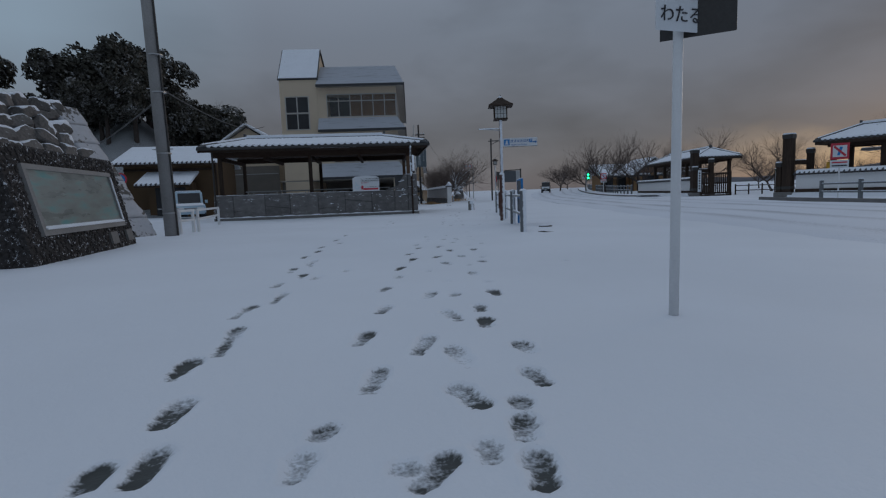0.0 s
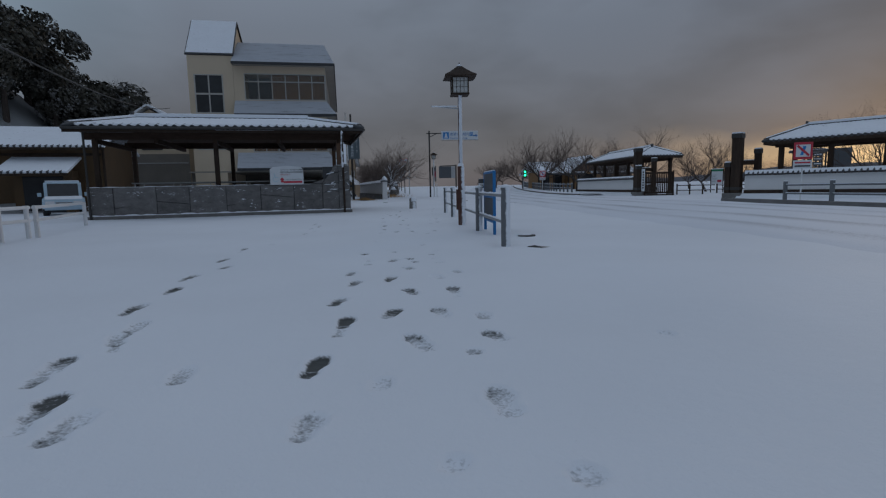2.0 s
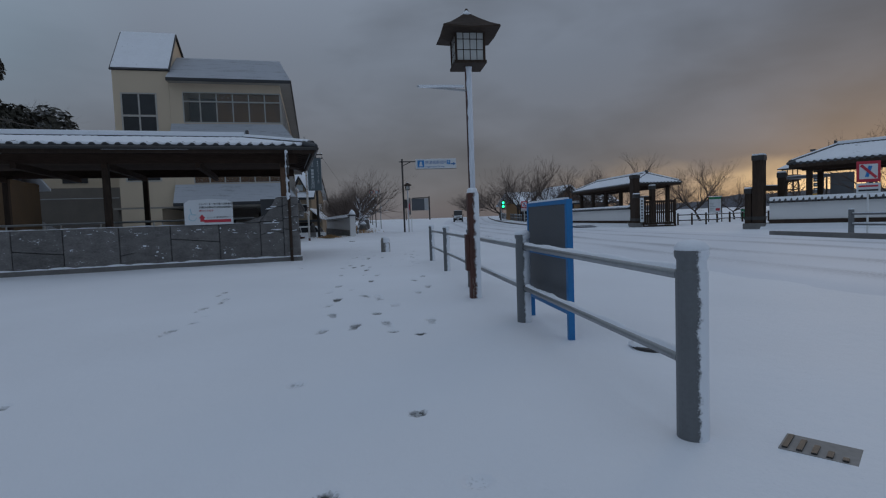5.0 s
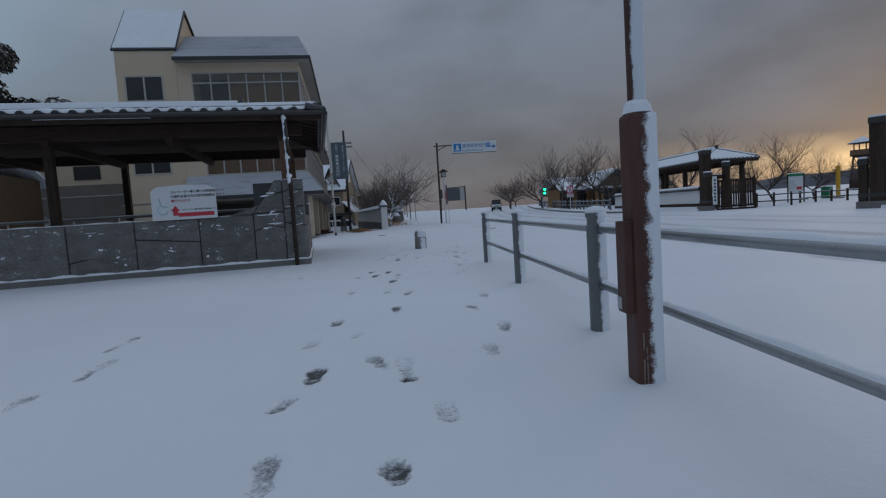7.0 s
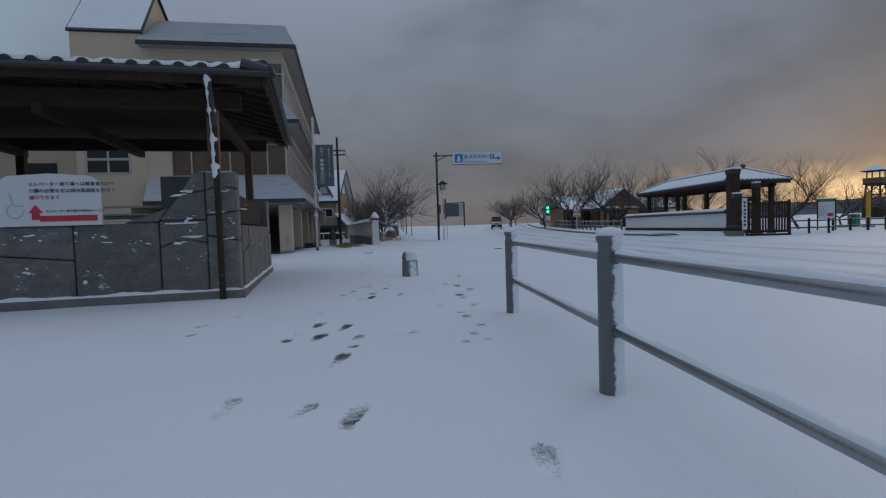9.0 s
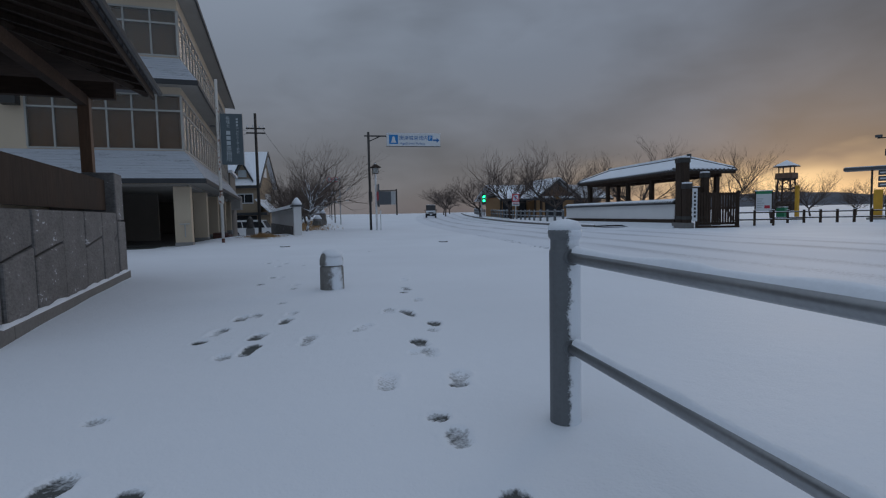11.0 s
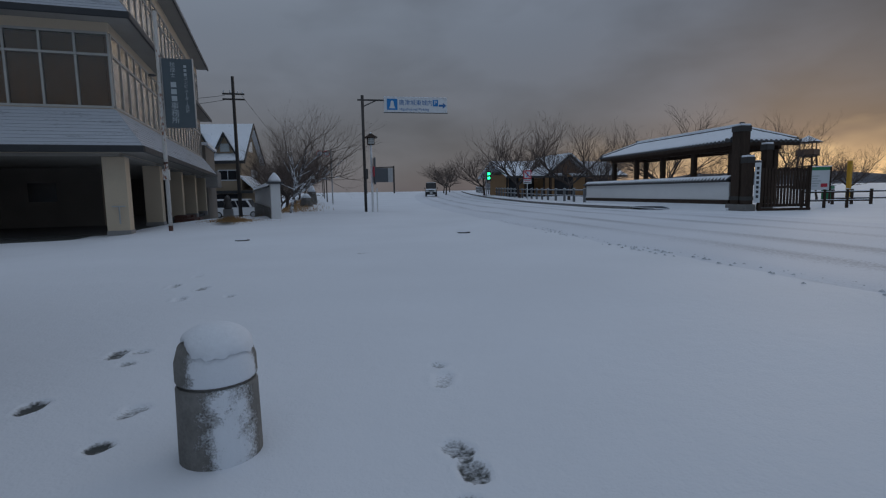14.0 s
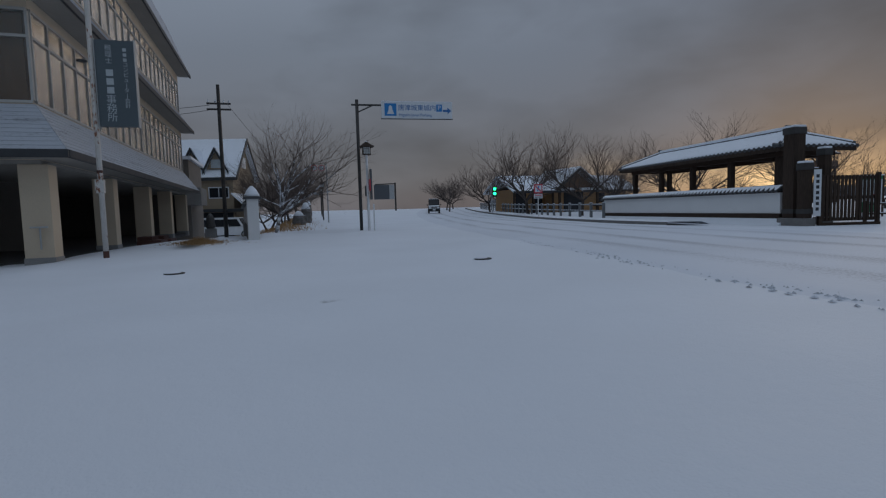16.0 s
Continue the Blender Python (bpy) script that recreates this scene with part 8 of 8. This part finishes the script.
def bare_tree(height, spread, seed, levels=5, limbs=5, trunk_h=0.22, r0=0.16):
    """Verts and faces of a leafless tree: returns a trunk-and-limb mesh and a twig mesh."""
    r = random.Random(seed)
    thick, thin = bmesh.new(), bmesh.new()

    def grow(p, d, ln, rad, lev):
        n = 3 if lev < 3 else 2 if lev < 5 else 1
        q = p
        for i in range(n):
            d = (d + Vector((r.gauss(0, 0.13), r.gauss(0, 0.13), r.gauss(0.05, 0.06)))).normalized()
            q2 = q + d * ln / n
            ra, rb = rad * (1 - 0.35 * i / n), rad * (1 - 0.35 * (i + 1) / n)
            tube(q, q2, ra, rb, n=(8 if lev == 0 else 5 if lev < 3 else 3), bm=(thick if lev < 3 else thin), caps=False)
            if lev >= 1 and lev < levels and i < n - 1:
                e = (d + Vector((r.gauss(0, 0.75), r.gauss(0, 0.75), r.gauss(0.15, 0.35)))).normalized()
                grow(q2, e, ln * r.uniform(0.5, 0.75), rb * 0.6, lev + 1)
            q = q2
        if lev < levels:
            for _ in range(limbs if lev == 0 else 3 if lev < 3 else 2):
                if lev == 0:
                    a = r.uniform(0, 6.283)
                    e = Vector((math.cos(a) * spread, math.sin(a) * spread, r.uniform(0.45, 1.0))).normalized()
                else:
                    e = (d + Vector((r.gauss(0, 0.5), r.gauss(0, 0.5), r.gauss(0.12, 0.3)))).normalized()
                grow(q, e, ln * (r.uniform(1.2, 1.7) if lev == 0 else r.uniform(0.6, 0.82)), rad * 0.62 * r.uniform(0.7, 1.0), lev + 1)
    grow(Vector((0, 0, -0.2)), Vector((r.gauss(0, 0.08), r.gauss(0, 0.08), 1)), height * trunk_h + 0.2, r0, 0)
    return mesh_of("limbs", thick, M["bark"], True), mesh_of("crown", thin, M["twig"])


TREES = [bare_tree(6.0, 1.0, 1, 5, 5), bare_tree(6.0, 0.85, 2, 5, 4), bare_tree(5.5, 1.15, 3, 5, 5), bare_tree(6.5, 0.7, 4, 5, 4)]
FINE_TREES = [bare_tree(6.0, 1.05, 21, 6, 6), bare_tree(6.2, 0.9, 22, 6, 5), bare_tree(5.6, 1.2, 23, 6, 6)]


def tree(x, y, s, kind, yaw, label="leafless cherry tree with fine brown twigs in the snow"):
    t = thing("bare_tree", x, y, ground_z(x, y), yaw, label, "tree", "leafless trees")
    for nm, me in zip(("trunk", "crown"), FINE_TREES[kind % 3] if y < 72 else TREES[kind]):
        piece(nm, me, t, Matrix.Diagonal((s, s, s, 1)))
    return t


# the tree by the garden wall, its limbs crusted with snow on the windward side
snowy = FINE_TREES[1][0].copy()
snowy.materials.clear()
snowy.materials.append(M["bark_snowed"])
nt_ = thing("bare_tree", 2.95, 50.0, ground_z(2.95, 50), 70, "leafless tree with a forked trunk crusted with snow", "tree", "leafless trees")
piece("trunk", snowy, nt_, Matrix.Diagonal((0.68, 0.68, 0.74, 1)))
piece("crown", FINE_TREES[1][1], nt_, Matrix.Diagonal((0.68, 0.68, 0.74, 1)))
rt = random.Random(31)
for x_, y_, s_, k_ in ((2.5, 62.0, 0.95, 0), (1.6, 67.0, 1.0, 1), (3.0, 72.0, 1.05, 2), (2.2, 79.0, 1.1, 0), (3.4, 86.0, 1.1, 1), (3.6, 96.0, 1.15, 2), (2.0, 92.0, 1.2, 0), (4.3, 108.0, 1.2, 3), (0.4, 84.0, 1.1, 2)):
    tree(x_, y_, s_ * 0.76, k_, rt.uniform(0, 360))
for x_, y_, h_, k_ in ((27.0, 64.0, 7.4, 0), (24.6, 69.4, 8.6, 2), (31.0, 66.0, 6.4, 1), (35.0, 69.0, 5.8, 1), (25.5, 82.0, 6.0, 0), (30.0, 90.0, 6.4, 2), (36, 88, 6.0, 1), (24.5, 96.0, 5.6, 1), (27.5, 108.0, 5.8, 0), (31.0, 116.0, 6.0, 2),
                      (31.2, 55.9, 7.2, 2), (43.5, 66.0, 4.6, 0), (34.6, 49.5, 6.4, 1), (38.4, 49.8, 4.4, 0), (33, 31, 5.8, 2), (38.2, 28.8, 8.2, 0), (36.0, 22.0, 6.0, 2),
                      (50.0, 56.0, 4.5, 2), (54.5, 55.0, 3.4, 0), (62, 58, 4.2, 2)):
    crown = (FINE_TREES[k_ % 3] if y_ < 72 else TREES[k_])[1]
    tree(x_, y_, h_ / max(v.co.z for v in crown.vertices), k_, rt.uniform(0, 360))


def evergreen(seed, n, rx, rz):
    """A broadleaf crown: many small leaf tufts on an uneven, gappy surface of clumps."""
    r = random.Random(seed)
    bm = bmesh.new()
    clumps = [(Vector((r.gauss(0, 0.45) * rx, r.gauss(0, 0.45) * rx, rz * (0.15 + 0.85 * r.random()))), r.uniform(0.28, 0.5) * rx) for _ in range(16)]
    for _ in range(n):
        c, rad = clumps[r.randrange(len(clumps))]
        d = Vector((r.gauss(0, 1), r.gauss(0, 1), r.gauss(0.25, 0.9))).normalized()
        p = c + d * rad * r.uniform(0.75, 1.08)
        a = (d + Vector((r.gauss(0, 0.6), r.gauss(0, 0.6), r.gauss(0, 0.6)))).normalized()
        u = a.orthogonal().normalized()
        v = a.cross(u)
        s = r.uniform(0.085, 0.20)
        q = [p + u * s * 1.3, p + v * s * 0.7, p - u * s * 1.3, p - v * s * 0.7]
        bm.faces.new([bm.verts.new(x) for x in q])
    return mesh_of("crown", bm, M["dark_leaf"])


CROWNS = [evergreen(s, 3800, 2.7, 3.8) for s in (1, 2, 3)]
TRUNK = mesh_of("trunk", tube((0, 0, -3.0), (0.1, 0, 2.6), 0.28, 0.16, n=8), M["bark"])


def hill_z(x, y):
    return 10.5 * smooth01((-x - 10) / 22) * smooth01((y + 25) / 40) * (1 - 0.35 * smooth01((y - 70) / 60))


hx = steps((-160, -60, 10), (-60, -9, 1.5))
hy = steps((-40, 130, 2.5))
HX, HY = np.meshgrid(hx, hy)
CREST_X = (-64, -44.5, -42.5, -41, -37, -33, -31, -28, -25.4, -22.5, -20, -17, -14, -10)
CREST_Z = (11.5, 10.4, 8.6, 4.2, 4.6, 8.8, 10.0, 10.4, 7.8, 5.0, 3.2, 1.2, 0.4, 0.0)
HZ = np.interp(HX * 50 / np.clip(HY, 30, 90), CREST_X, CREST_Z) * smooth_np((HY - 26) / 22) * (1 - 0.8 * smooth_np((HY - 56) / 30)) - 0.6
HZ += 3.0 * smooth_np((-HX - 15) / 2.5) * (1 - smooth_np((HY - 14) / 6)) * 1.0
hill = tagged(new("castle_hill", grid_mesh("castle_hill", hx, hy, HZ, np.full_like(HX, 0.55), M["ground_snow"])), "wooded castle hill with snow between the trees", "hill", kind="structure")


def at_hill(x, y):
    return float(np.interp(x * 50 / min(90, max(30, y)), CREST_X, CREST_Z)) * smooth01((y - 26) / 22) * (1 - 0.8 * smooth01((y - 56) / 30)) - 0.6


re_ = random.Random(12)
for i in range(105):
    x_, y_ = re_.uniform(-50, -18.5), re_.uniform(36, 58)
    x_ = min(x_, -0.385 * y_)
    s_ = re_.uniform(0.6, 1.15)
    e = thing("evergreen_tree", x_, y_, at_hill(x_, y_) + 1.2, re_.uniform(0, 360), "dark evergreen broadleaf tree dusted with snow on the hill", "tree", "evergreen hill trees")
    piece("crown", CROWNS[i % 3], e, Matrix.Diagonal((s_, s_, s_, 1)))
    piece("trunk", TRUNK, e, Matrix.Diagonal((s_, s_, s_, 1)))

for x_, y_ in ((-20.4, 50.0),):
    tree(x_, y_, 0.7, 1, 40, "leafless tree on the hill's shoulder").matrix_basis = pose(x_, y_, at_hill(x_, y_) + 3.4, 0, 0, 40) @ Matrix.Diagonal((0.8, 0.8, 0.8, 1))

# dark bushes at the hill's foot beside the tiled house
for i in range(16):
    x_, y_ = re_.uniform(-30, -20.5), re_.uniform(20, 31)
    s_ = re_.uniform(0.45, 0.75)
    e = thing("evergreen_bush", x_, y_, at_hill(x_, y_) + 0.55, re_.uniform(0, 360), "dark evergreen bush dusted with snow at the hill's foot", "bush", "evergreen bushes")
    piece("crown", CROWNS[i % 3], e, Matrix.Diagonal((s_, s_, s_, 1)))
    piece("trunk", TRUNK, e, Matrix.Diagonal((s_, s_, s_, 1)))

# far hills across the water
bm = bmesh.new()
prev = None
for i in range(80):
    a = radians(20 + i * 1.6)
    h = 16 + 26 * noise.noise(Vector((i * 0.09, 2.0, 0))) + 7 * noise.noise(Vector((i * 0.35, 5.0, 0))) + 34 * smooth01((i - 30) / 22)
    c = Vector((math.sin(a) * 880, math.cos(a) * 880, 0))
    ring = [bm.verts.new(c + Vector((0, 0, -6))), bm.verts.new(c * 1.06 + Vector((0, 0, max(4, h) * 0.6))), bm.verts.new(c * 1.16 + Vector((0, 0, max(5, h))))]
    if prev:
        for j in range(2):
            bm.faces.new((prev[j], ring[j], ring[j + 1], prev[j + 1]))
    prev = ring
bmesh.ops.recalc_face_normals(bm, faces=bm.faces[:])
tagged(new("distant_hills", mesh_of("distant_hills", bm, M["far_hill"], True)), "low grey hills far across the bay", "hills", kind="structure")
